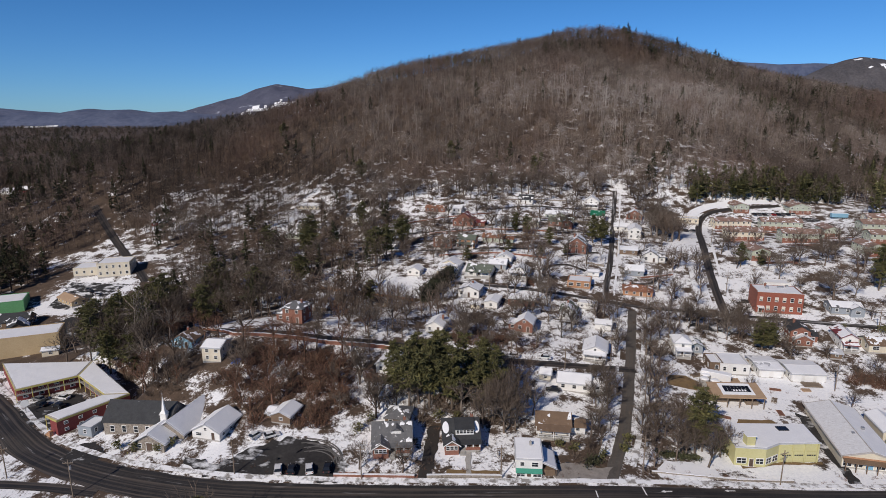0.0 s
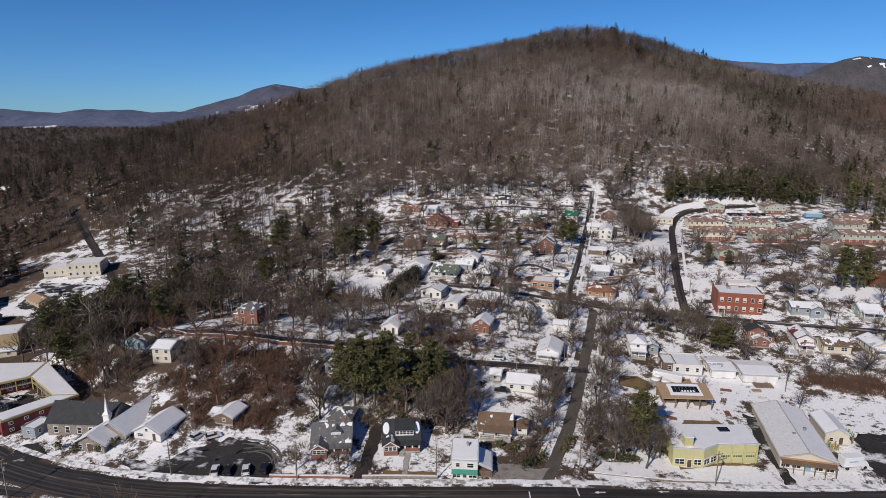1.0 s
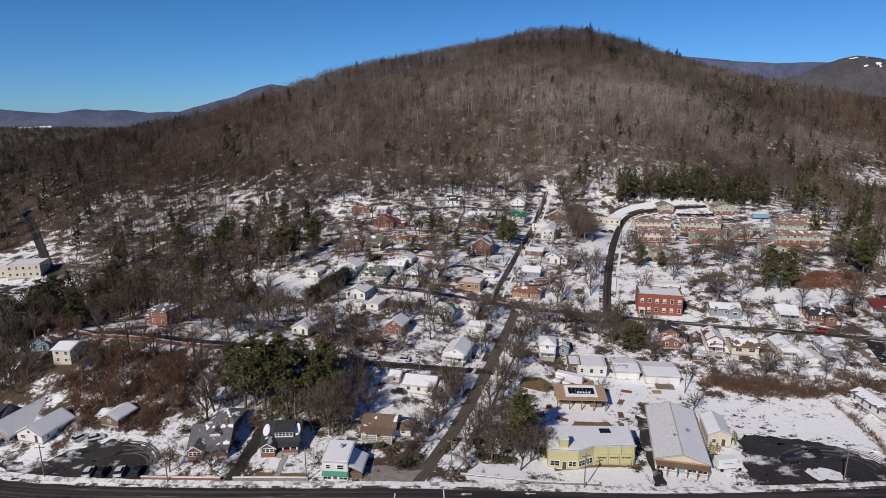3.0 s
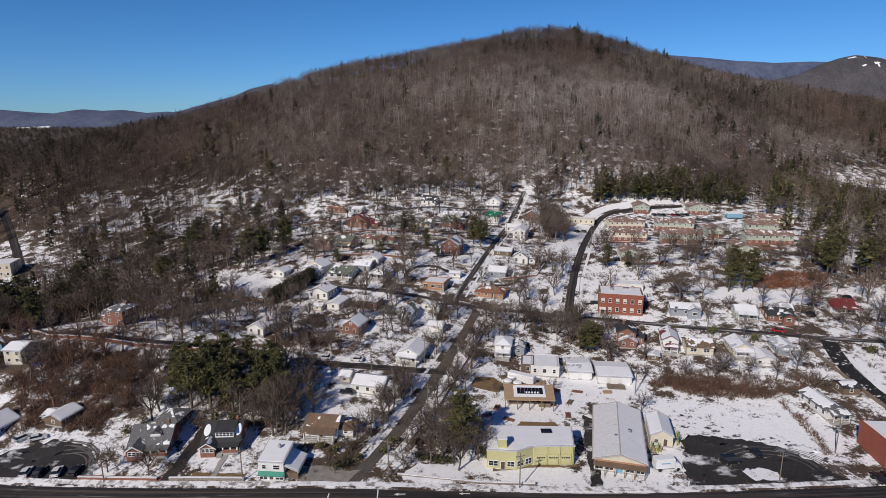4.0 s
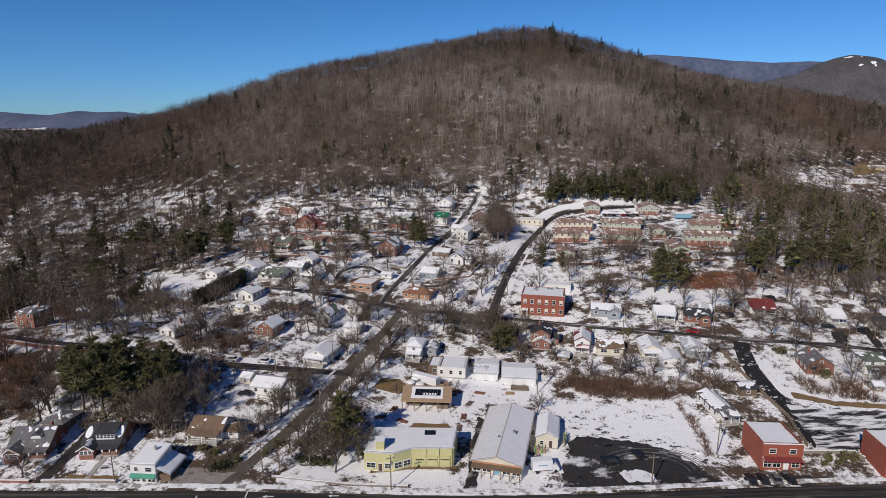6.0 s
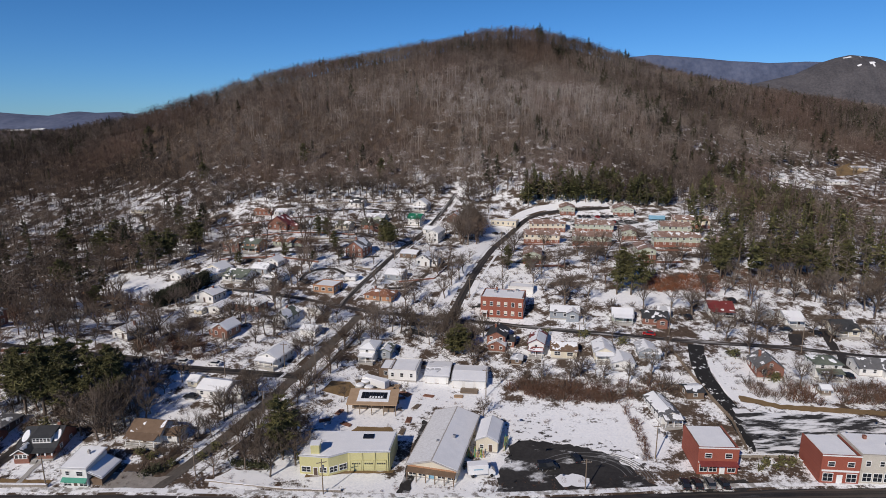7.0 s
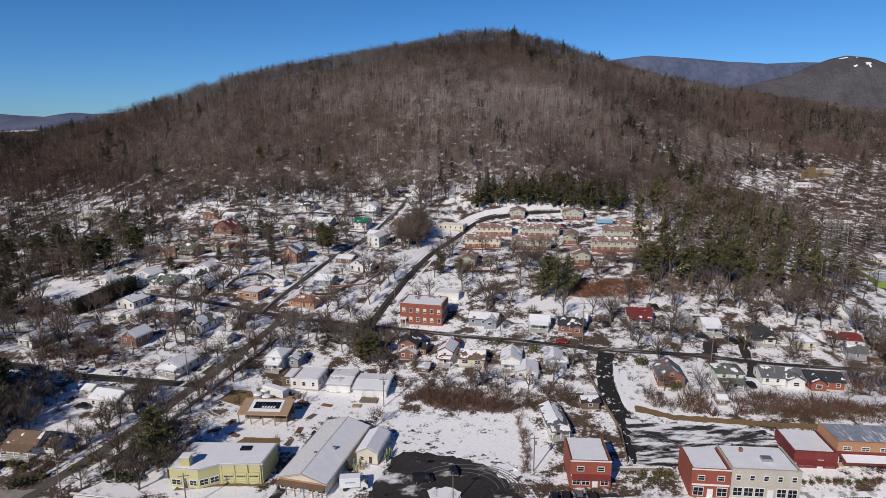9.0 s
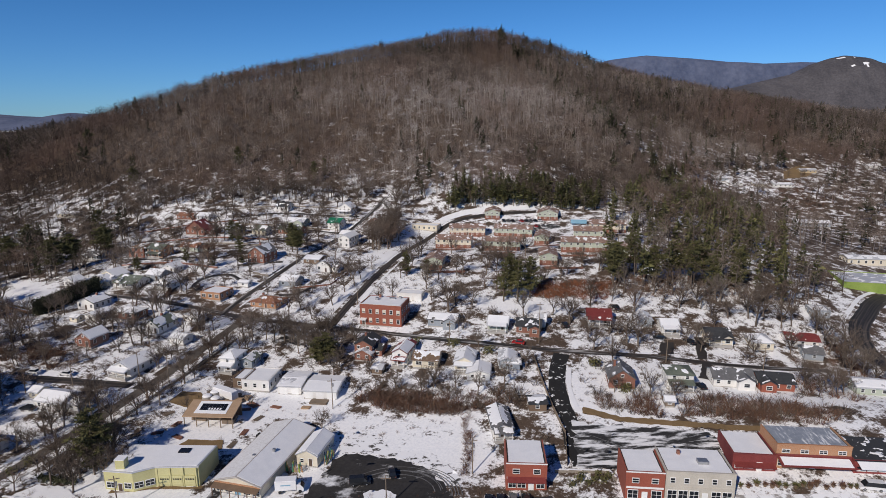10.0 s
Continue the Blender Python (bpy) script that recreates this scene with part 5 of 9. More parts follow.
house(97.7, 186.6, -8, 9.4, 10, 3.5, "flat", 0, "white", "metal", 0.9, "n", "long white flat-roofed house")
house(91.9, 186.8, -8, 4.2, 8, 3.2, "flat", 0, "brown", "metal", 0.97, "n", "brown annex with a snowy roof", name="annex")
house(109.1, 186.6, -6, 8.6, 13, 3, "x", 0.12, "white", "metal", 0.98, "G", "row of white garages with a snowy roof", name="garage")
house(119.6, 183.4, -6, 12.1, 13, 3, "x", 0.12, "white", "metal", 0.98, "G", "longer row of white garages with a snowy roof", name="garage")
house(130.7, 205.6, -14, 7.4, 10, 5.4, "y", 0.6, "brick", "shingle dark", 0.15, "wc", "brick and white house with a charcoal roof")
house(144.3, 199.8, -14, 6.0, 12, 5, "y", 0.65, "white", "metal red", 0.75, "p", "pale house with a snow-dusted red roof")
house(152.5, 194.5, -10, 9.7, 9, 3.4, "x", 0.5, "cream", "shingle brown", 0.5, "bn", "cream bungalow with a half-snowy brown roof")
house(165.4, 192.0, -8, 7.3, 11, 3.4, "y", 0.6, "cream", "metal", 0.8, "Gp", "cream house with a pale garage door")
house(169.5, 184.5, -6, 8.2, 9, 2.8, "y", 0.35, "white", "metal", 0.97, "n", "low white house with a snowy gable")
house(179.4, 190.1, -6, 6.5, 9, 3, "y", 0.5, "grey", "metal", 0.85, "n", "grey house beside a board fence")
house(130.0, 200.5, -14, 6.7, 4, 3, "y", 0.6, "brick", "metal", 0.8, "n", "brick extension with a snowy gable", name="annex")
house(173.9, 158.9, 4, 6.2, 14, 3.2, "y", 0.5, "white", "shingle grey", 0.6, "p", "white house with a glazed porch below a snowy gable")
house(185.4, 165.5, 2, 5.6, 6, 3, "x", 0.3, "brown", "shingle dark", 0.6, "n", "brown timber shed beside a drive", name="shed")
house(194.3, 216.1, -14, 4.6, 7, 3, "x", 0.5, "white", "metal", 0.8, "n", "small white house with a snowy roof")
house(189.5, 212.3, -12, 9.8, 9, 3.2, "x", 0.5, "brick", "shingle dark", 0.2, "gn", "red brick house with a dark roof and green door")
house(178.6, 215.8, -12, 8.3, 9, 3, "x", 0.5, "sage", "metal", 0.9, "p", "pale house with a snowy roof")
house(158.1, 221.8, -12, 12.4, 9, 3.2, "x", 0.4, "grey", "shingle grey", 0.85, "gn", "grey ranch house with a snowy roof")
house(216.4, 219.0, -8, 9.7, 9, 3.6, "x", 0.5, "white", "metal red", 0.12, "p", "white house with a dark red roof and porch")
house(233.0, 217.4, -6, 5.4, 9, 3.2, "y", 0.6, "grey", "metal", 0.8, "n", "small grey gabled house")
house(240.7, 213.1, -6, 7.0, 9, 3.2, "x", 0.45, "white", "metal", 0.9, "p", "white house with a red porch")
house(255.9, 207.4, -6, 9.6, 9, 3.2, "x", 0.55, "cream", "shingle dark", 0.05, "gp", "cream house with a charcoal roof")
house(269.9, 204.5, -6, 7.9, 10, 3.4, "hip", 0.45, "cream", "metal", 0.85, "n", "cream house with a snowy hip roof")
house(285.7, 206.5, -14, 11.6, 9, 3.2, "x", 0.4, "white", "metal red", 0.35, "n", "white house with a partly snowy red roof")
house(230.2, 175.6, -6, 8.6, 8, 5.4, "hip", 0.4, "white", "shingle green", 0.1, "p", "white two-storey house with an olive roof and front porch")
house(247.2, 177.2, -8, 13.1, 9, 3.2, "x", 0.5, "white", "shingle grey", 0.36, "gn", "white bungalow with front gables")
house(259.0, 174.6, -10, 11.2, 9, 3.2, "x", 0.4, "deep brick", "shingle dark", 0.08, "gn", "red brick house with a white entrance")
house(213.1, 177.2, -8, 8.6, 10, 4, "y", 0.8, "brick", "shingle grey", 0.12, "c", "brick gabled house behind bare shrubs")
house(223.4, 163.5, -6, 2.9, 4, 2.2, "x", 0.5, "wood", "metal", 0.8, "n", "small timber garden shed by a fence", name="shed")
house(146.8, 352.5, -18, 15.4, 8, 3, "flat", 0, "cream", "metal", 0.95, "n", "white flat-roofed house beside the road")
house(284.6, 197.6, -14, 6.5, 8, 3, "x", 0.5, "grey", "shingle grey", 0.4, "n", "grey house among bare trees")
house(285.7, 171.1, -10, 10.0, 8, 3, "x", 0.35, "sage", "metal", 0.9, "n", "low house with a snowy roof among trees")
house(304.1, 226.5, -12, 6.6, 7, 3, "flat", 0, "grey", "metal", 0.9, "n", "low shed with a snowy roof", name="shed")
house(529.3, 524.9, -20, 12.7, 8, 3, "x", 0.4, "white", "metal", 0.6, "n", "small far house in a clearing")
house(468.6, 517.7, -10, 14.5, 8, 3, "x", 0.4, "tan", "metal", 0.3, "n", "tan house under construction on a far slope")
house(388.1, 478.7, -10, 13.5, 8, 3, "x", 0.35, "white", "metal", 0.9, "n", "far white house in a snowy clearing")
house(410.5, 482.8, -10, 11.8, 8, 3, "x", 0.35, "cream", "metal", 0.9, "n", "far cream house in a snowy clearing")
house(429.5, 484.3, -10, 15.5, 8, 3, "x", 0.35, "white", "metal", 0.9, "n", "far long house in a snowy clearing")
house(378.9, 483.6, -10, 11.8, 8, 3, "x", 0.35, "grey", "metal", 0.9, "n", "far grey house in a snowy clearing")
house(404.7, 399.1, -12, 22.6, 10, 3, "x", 0.3, "grey", "metal", 0.95, "n", "low far house with a snowy roof")
house(-304.9, 414.6, -5, 11.9, 8, 3, "x", 0.5, "white", "metal", 0.8, "n", "far house in the western valley")
house(-293.6, 413.4, -5, 10.3, 8, 3, "x", 0.5, "dark red", "metal", 0.9, "n", "far red house in the western valley")
house(-12.2, 150.8, -8, 7.2, 8, 3.2, "hip", 0.5, "brown", "shingle grey", 0.35, "n", "house with a grey hip roof behind a bungalow")
house(-25.5, 230.9, -14, 7.8, 6, 2.4, "x", 0.35, "brown", "shingle dark", 0.1, "n", "low dark shed on a shaded yard", name="shed")
house(58.7, 227.8, -17, 7.7, 5, 2.3, "flat", 0, "white", "metal", 0.95, "n", "flat-roofed carport covered with snow", name="carport")
house(143.8, 245.2, -12, 10.6, 6, 3, "flat", 0, "white", "metal", 0.95, "Gn", "white flat-roofed garage behind a brick building", name="garage")
house(68.8, 259.3, -17, 5.6, 4, 2.4, "x", 0.4, "white", "metal", 0.9, "n", "small white shed on a snowy bank", name="shed")
house(29.9, 274.1, -17, 8.0, 7, 3, "y", 0.6, "white", "metal", 0.9, "c", "small white house with a snowy gable")
house(180.5, 188.0, -8, 6.3, 6, 2.4, "x", 0.35, "grey", "metal", 0.9, "n", "low grey shed with a snowy roof", name="shed")
house(136.1, 191.7, -14, 3.9, 5, 2.4, "x", 0.4, "brown", "metal", 0.6, "n", "little brown shed beside a hedge", name="shed")

def bungalow(x, y, rot, w, d, roof, label, seed, thin_snow, snow_ends, wide_dormer):
    """A brick bungalow: a low main roof with a dormer, a gabled front bay with a triple window, and a porch beside it."""
    b = thing("house", x, y, rot, label, "house", z=min(ground_z(x, y - d / 2) + 0.1, ground_z(x, y)))
    KEEP_CLEAR.extend([(x, y, w * 0.7), (x, y - d / 2, 4.5)])
    eave, rise, over = 2.7, 3.1, 0.55
    body(b, w, d, eave, rise, "x", "brick")
    top = gable_roof(b, w, d, eave, rise, "x", roof, thin_snow, seed, over)
    slope = rise / (d / 2)

    def on_roof(px, py):
        return (px, py, eave + 0.2 + rise - slope * abs(py))
    if snow_ends:
        for x0, x1 in ((-w / 2 - 0.3, -w / 2 + 1.5), (w / 2 - 1.3, w / 2 + 0.35)):
            s = Shape()
            rim = [on_roof((x0 + x1) / 2 + math.cos(k * math.pi / 8) * (x1 - x0) / 2, -d * 0.24 + math.sin(k * math.pi / 8) * d * 0.15) for k in range(16)]
            s.v += rim + [(p[0] * 0.85 + (x0 + x1) * 0.075, p[1] * 0.85 - d * 0.033, p[2] + 0.16) for p in rim]
            s.f += [tuple(range(16, 32))] + [(k, (k + 1) % 16, 16 + (k + 1) % 16, 16 + k) for k in range(16)]
            part("roof_snow", s, "snow", top, "rounded drift of snow left on the roof")
    # the front bay
    bx, bw, out = -w * 0.29, w * 0.40, 2.6
    front = -d / 2 - out
    part("front_bay", Shape().box(bx - bw / 2, front, -2.0, bx + bw / 2, -d / 2, eave - 0.1), "brick", b)
    gr = bw / 2 * 0.62
    part("bay_gable", Shape().poly((bx - bw / 2, front - 0.01, eave - 0.1), (bx + bw / 2, front - 0.01, eave - 0.1), (bx, front - 0.01, eave - 0.1 + gr)), "brown", b)
    gable_roof(b, bw, out + d * 0.42, eave - 0.1, gr, "y", roof, max(thin_snow, 0.3), seed + 5, 0.45, bx, front + (out + d * 0.42) / 2, "bay_roof")
    for side in (-1, 1):
        x1, z1 = bx + side * (bw / 2 + 0.5), eave - 0.1 - 0.5 * 0.62
        part("bargeboard", Shape().slab([(x1, front - 0.5, z1), (bx, front - 0.5, eave + gr), (bx, front - 0.46, eave + gr), (x1, front - 0.46, z1)] if side < 0 else [(bx, front - 0.5, eave + gr), (x1, front - 0.5, z1), (x1, front - 0.46, z1), (bx, front - 0.46, eave + gr)], 0.28), "trim", b)
    for i in range(3):
        window(b, bx + (i - 1) * 1.05, front, 0.95, 0.85, 1.2)
    # the porch
    px0, px1 = bx + bw / 2 + 0.1, w / 2 + 0.2
    floor = part("porch_floor", Shape().box(px0, front + 0.7, -2.0, px1, -d / 2, 0.35), "concrete", b)
    part("porch_wall", Shape().box(px0 + 1.7, front + 0.7, 0.35, px1, front + 0.95, 1.15).box(px1 - 0.25, front + 0.95, 0.35, px1, -d / 2, 1.15), "brick", b)
    pl = [(px0 - 0.1, front + 0.25, 2.35), (px1 + 0.35, front + 0.25, 2.35), (px1 + 0.35, -d / 2 - over + 0.15, 2.62), (px0 - 0.1, -d / 2 - over + 0.15, 2.62)]
    part("porch_roof", Shape().slab(pl, 0.16), roof, b)
    for x1 in (px0 + 1.75, (px0 + px1) / 2 + 0.9, px1 - 0.15):
        part("post", Shape().box(x1 - 0.16, front + 0.72, 1.15, x1 + 0.16, front + 0.98, 2.3), "trim", b)
    for i in range(4):
        part("step", Shape().box(px0 + 0.2, front + 0.42 - i * 0.3, -1.6, px0 + 1.6, front + 0.7 - i * 0.3, 0.2 - i * 0.17), "concrete", floor)
    door(b, px0 + 0.9, -d / 2, 0.4, mat="door")
    window(b, (px0 + px1) / 2 + 1.0, -d / 2, 0.9, 1.6, 1.2)
    for y1 in (-d * 0.25, d * 0.2):
        window(b, w / 2, y1, 1.0, 0.95, 1.2, 90)
        window(b, -w / 2, y1, 1.0, 0.95, 1.2, -90)
    # the dormer
    if wide_dormer:
        dw, y0 = w * 0.52, -d * 0.43
        z0 = on_roof(0, y0)[2] - 0.1
        dm = part("dormer", Shape().box(w * 0.1 - dw / 2, y0, z0, w * 0.1 + dw / 2, -0.3, z0 + 1.75), "trim", b)
        part("dormer_roof", Shape().slab([(w * 0.1 - dw / 2 - 0.3, y0 - 0.3, z0 + 1.85), (w * 0.1 + dw / 2 + 0.3, y0 - 0.3, z0 + 1.85), (w * 0.1 + dw / 2 + 0.3, 0.1, eave + rise + 0.3), (w * 0.1 - dw / 2 - 0.3, 0.1, eave + rise + 0.3)], 0.2), roof, dm)
        for i in range(5):
            window(dm, w * 0.1 + (i - 2) * (dw - 0.2) / 5, y0, z0 + 0.4, 0.72, 1.15)
    else:
        dormer(b, w * 0.12, -d * 0.33, eave + rise * 0.33, 2.6, 0.95, d * 0.28, "trim", roof, 0.5, seed + 9)
    chimney(b, w * 0.34, 0.6, eave * 0.6, eave + rise + 0.9)
    return b


bungalow(-13.6, 142.6, 4, 9.8, 9.6, "shingle grey", "brick bungalow with a grey roof and small white dormer", 61, 0.16, False, False)
bungalow(4.6, 144.2, 3, 9.2, 9.8, "shingle dark", "brick bungalow with a charcoal roof and wide white dormer", 62, 0.0, True, True)

# ---- shops, halls and larger buildings ----
def prism(parent, name, outline, z0, z1, mat):
    """An upright block over an outline (counter-clockwise)."""
    s = Shape()
    n = len(outline)
    s.v += [(x, y, z0) for x, y in outline] + [(x, y, z1) for x, y in outline]
    s.f += [tuple(range(n, 2 * n)), tuple(reversed(range(n)))]
    for i in range(n):
        j = (i + 1) % n
        s.f.append((i, j, n + j, n + i))
    return part(name, s, mat, parent)


def facade_shop(name, x0, y0, x1, y1, deep, tall, wall, label, uppers=2, upper_size=(1.4, 1.3), canopy=None, cornice="trim", roof_snow=0.9, upper_z=0.66, snow_mat="snow"):
    """A flat-roofed shop between two front corners: parapet, snowy roof, upper windows, glazed shopfront, awning."""
    rot = math.degrees(math.atan2(y1 - y0, x1 - x0))
    w = math.hypot(x1 - x0, y1 - y0)
    mx, my = (x0 + x1) / 2 - math.sin(radians(rot)) * deep / 2, (y0 + y1) / 2 + math.cos(radians(rot)) * deep / 2
    b = thing(name, mx, my, rot, label, "shop", z=ground_z((x0 + x1) / 2, (y0 + y1) / 2))
    KEEP_CLEAR.append((mx, my, max(w, deep) * 0.7))
    d = deep
    part("wall", Shape().box(-w / 2, -d / 2, -3, w / 2, d / 2, tall), wall, b)
    part("parapet", Shape().box(-w / 2, -d / 2, tall, w / 2, -d / 2 + 0.35, tall + 0.6).box(-w / 2, -d / 2 + 0.35, tall, -w / 2 + 0.3, d / 2, tall + 0.45).box(w / 2 - 0.3, -d / 2 + 0.35, tall, w / 2, d / 2, tall + 0.45), wall, b)
    part("cornice", Shape().box(-w / 2 - 0.05, -d / 2 - 0.15, tall + 0.35, w / 2 + 0.05, -d / 2, tall + 0.62), cornice, b)
    deck = part("roof", Shape().box(-w / 2 + 0.3, -d / 2 + 0.35, tall, w / 2 - 0.3, d / 2, tall + 0.1), "shingle dark", b)
    a, e = w / 2 - 0.32, d / 2 - 0.05
    part("roof_snow", snow_sheet([[(-a, -d / 2 + 0.4, tall + 0.1), (a, -d / 2 + 0.4, tall + 0.1), (a, e, tall + 0.1), (-a, e, tall + 0.1)]], roof_snow, int(x0), 0.18), snow_mat, deck, "white snow lying on the roof")
    for i in range(uppers):
        window(b, -w / 2 + w * (i + 0.5) / uppers, -d / 2, tall * upper_z, *upper_size)
    fz = tall * 0.48
    n = max(3, int(w / 2.4))
    part("fascia", Shape().box(-w / 2 + 0.2, -d / 2 - 0.12, fz - 0.1, w / 2 - 0.2, -d / 2, fz + 0.35), cornice, b)
    for i in range(n):
        u0, u1 = -w / 2 + 0.4 + (w - 0.8) * i / n, -w / 2 + 0.4 + (w - 0.8) * (i + 1) / n
        if i == n // 2:
            door(b, (u0 + u1) / 2, -d / 2, 0.1, 1.1, 2.2, mat="trim")
        else:
            window(b, (u0 + u1) / 2, -d / 2, 0.6, u1 - u0 - 0.5, fz - 1.1)
    if canopy:
        part("awning", Shape().slab([(-w / 2 + 0.3, -d / 2 - 1.5, fz - 0.2), (w / 2 - 0.3, -d / 2 - 1.5, fz - 0.2), (w / 2 - 0.3, -d / 2, fz + 0.4), (-w / 2 + 0.3, -d / 2, fz + 0.4)], 0.12), canopy, b)
    return b


def red_brick_block():
    w, d, tall = 16.8, 11.5, 8.4
    b = thing("building", 134.6, 227.8, -12.7, "large two-storey red brick building with a flat snowy roof", "building", z=min(ground_z(133.3, 222.2) + 0.1, ground_z(134.6, 227.8)))
    KEEP_CLEAR.extend([(134.6, 227.8, 11), (133.3, 222.2, 6)])
    body(b, w, d, tall, 0, "flat", "deep brick")
    s = Shape()
    for x0, y0, x1, y1 in ((-w / 2, -d / 2, w / 2, -d / 2 + 0.3), (-w / 2, d / 2 - 0.3, w / 2, d / 2), (-w / 2, -d / 2 + 0.3, -w / 2 + 0.3, d / 2 - 0.3), (w / 2 - 0.3, -d / 2 + 0.3, w / 2, d / 2 - 0.3)):
        s.box(x0, y0, tall, x1, y1, tall + 0.35)
    part("parapet", s, "deep brick", b)
    part("coping", Shape().box(-w / 2 - 0.08, -d / 2 - 0.08, tall + 0.35, w / 2 + 0.08, -d / 2 + 0.34, tall + 0.45), "trim", b)
    deck = part("roof", Shape().box(-w / 2 + 0.3, -d / 2 + 0.3, tall, w / 2 - 0.3, d / 2 - 0.3, tall + 0.1), "shingle grey", b)
    a, e = w / 2 - 0.32, d / 2 - 0.32
    tagged(part("roof_snow", snow_sheet([[(-a, -e, tall + 0.1), (a, -e, tall + 0.1), (a, e, tall + 0.1), (-a, e, tall + 0.1)]], 0.97, 21, 0.2), "snow", deck, "white snow lying on the roof"), kind="stuff")
    for k in range(2):
        for i in range(6):
            x, z = -w / 2 + w * (i + 0.55) / 6, 1.5 + 3.6 * k
            if k == 0 and i == 0:
                continue
            win = window(b, x, -d / 2, z, 1.05, 1.7)
            if (i + k) % 3 != 2:
                part("blind", Shape().box(-0.5, -0.07, 0.55, 0.5, -0.045, 1.58), "cream", win, "pale drawn blind")
            part("sill", Shape().box(x - 0.7, -d / 2 - 0.16, z - 0.12, x + 0.7, -d / 2, z), "concrete", b)
        for i in range(4):
            window(b, w / 2, -d / 2 + d * (i + 0.5) / 4, 1.5 + 3.6 * k, 1.0, 1.7, 90)
    for x, y, sx, sy, sz in ((-4, 0, 1.2, 1.2, 1.1), (1, 2.5, 2.4, 0.9, 0.7), (4.5, 3.6, 1.0, 1.0, 0.9)):
        part("roof_unit", Shape().box(x, y, tall + 0.1, x + sx, y + sy, tall + 0.1 + sz), "steel", b)
    chimney(b, -3.2, 3.8, tall - 0.5, tall + 1.6)
    door(b, -w / 2 + w * 0.55 / 6, -d / 2, 0.4, 1.4, 2.2)
    part("canopy", Shape().slab([(-8.1, -7.5, 2.7), (-5.6, -7.5, 2.7), (-5.6, -5.75, 3.1), (-8.1, -5.75, 3.1)], 0.15), "trim", b)
    for x in (-7.9, -5.8):
        part("post", Shape().box(x - 0.08, -7.4, -1, x + 0.08, -7.24, 2.65), "trim", b)


red_brick_block()


def yellow_garage():
    g = thing("auto_garage", 86, 140, 0, "pale yellow single-storey garage with three bay doors", "garage", z=2.4)
    KEEP_CLEAR.append((86, 140, 14))
    out = [(-11.5, -5.3), (-4.0, -6.1), (0.5, -3.8), (11.2, -3.5), (12.4, 6.0), (-10.5, 6.6)]
    prism(g, "wall", out, -3, 5.3, "yellow")
    inner = [(x * 0.975, y * 0.96) for x, y in out]
    deck = prism(g, "roof", out, 5.3, 5.42, "metal")
    prism(deck, "roof_snow", inner, 5.42, 5.56, "snow")
    prism(g, "roof_edge", [(-11.7, -5.45), (-4.0, -6.3), (0.55, -4.0), (11.4, -3.7), (11.4, -3.3), (0.5, -3.7), (-4.0, -5.9), (-11.5, -5.1)], 5.2, 5.5, "metal")
    part("tower", Shape().box(-8.6, -4.9, 5.3, -6.4, -2.9, 8.0), "yellow", g)
    part("tower_cap", Shape().box(-8.75, -5.05, 8.0, -6.25, -2.75, 8.15), "snow", g)
    part("roof_hatch", Shape().box(3.6, 2.2, 5.5, 6.4, 4.2, 5.8), "black", g)
    for i in range(3):
        x = 2.6 + i * 3.2
        dd = part("bay_door", Shape().box(x - 1.35, -3.85, 0.1, x + 1.35, -3.6, 3.0), "yellow", g)
        for k in range(5):
            part("door_panel", Shape().box(x - 1.3, -3.9, 0.15 + k * 0.58, x + 1.3, -3.85, 0.65 + k * 0.58), "yellow", dd)
        for k in range(4):
            part("pane", Shape().box(x - 1.1 + k * 0.58, -3.93, 1.95, x - 0.65 + k * 0.58, -3.88, 2.3), "glass", dd)
    for i in range(4):
        part("pilaster", Shape().box(0.75 + i * 3.25, -3.9, -1, 1.05 + i * 3.25, -3.5, 5.1), "yellow", g)
    window(g, -9.8, -5.55, 0.9, 2.2, 1.6, -6)
    door(g, -7.4, -5.8, 0.05, 1.0, 2.2, -6)
    window(g, -5.4, -6.0, 0.9, 1.7, 1.6, -6)
    window(g, -2.9, -5.55, 0.8, 1.9, 1.7, 27)
    window(g, -0.7, -4.45, 0.8, 1.9, 1.7, 27)


yellow_garage()


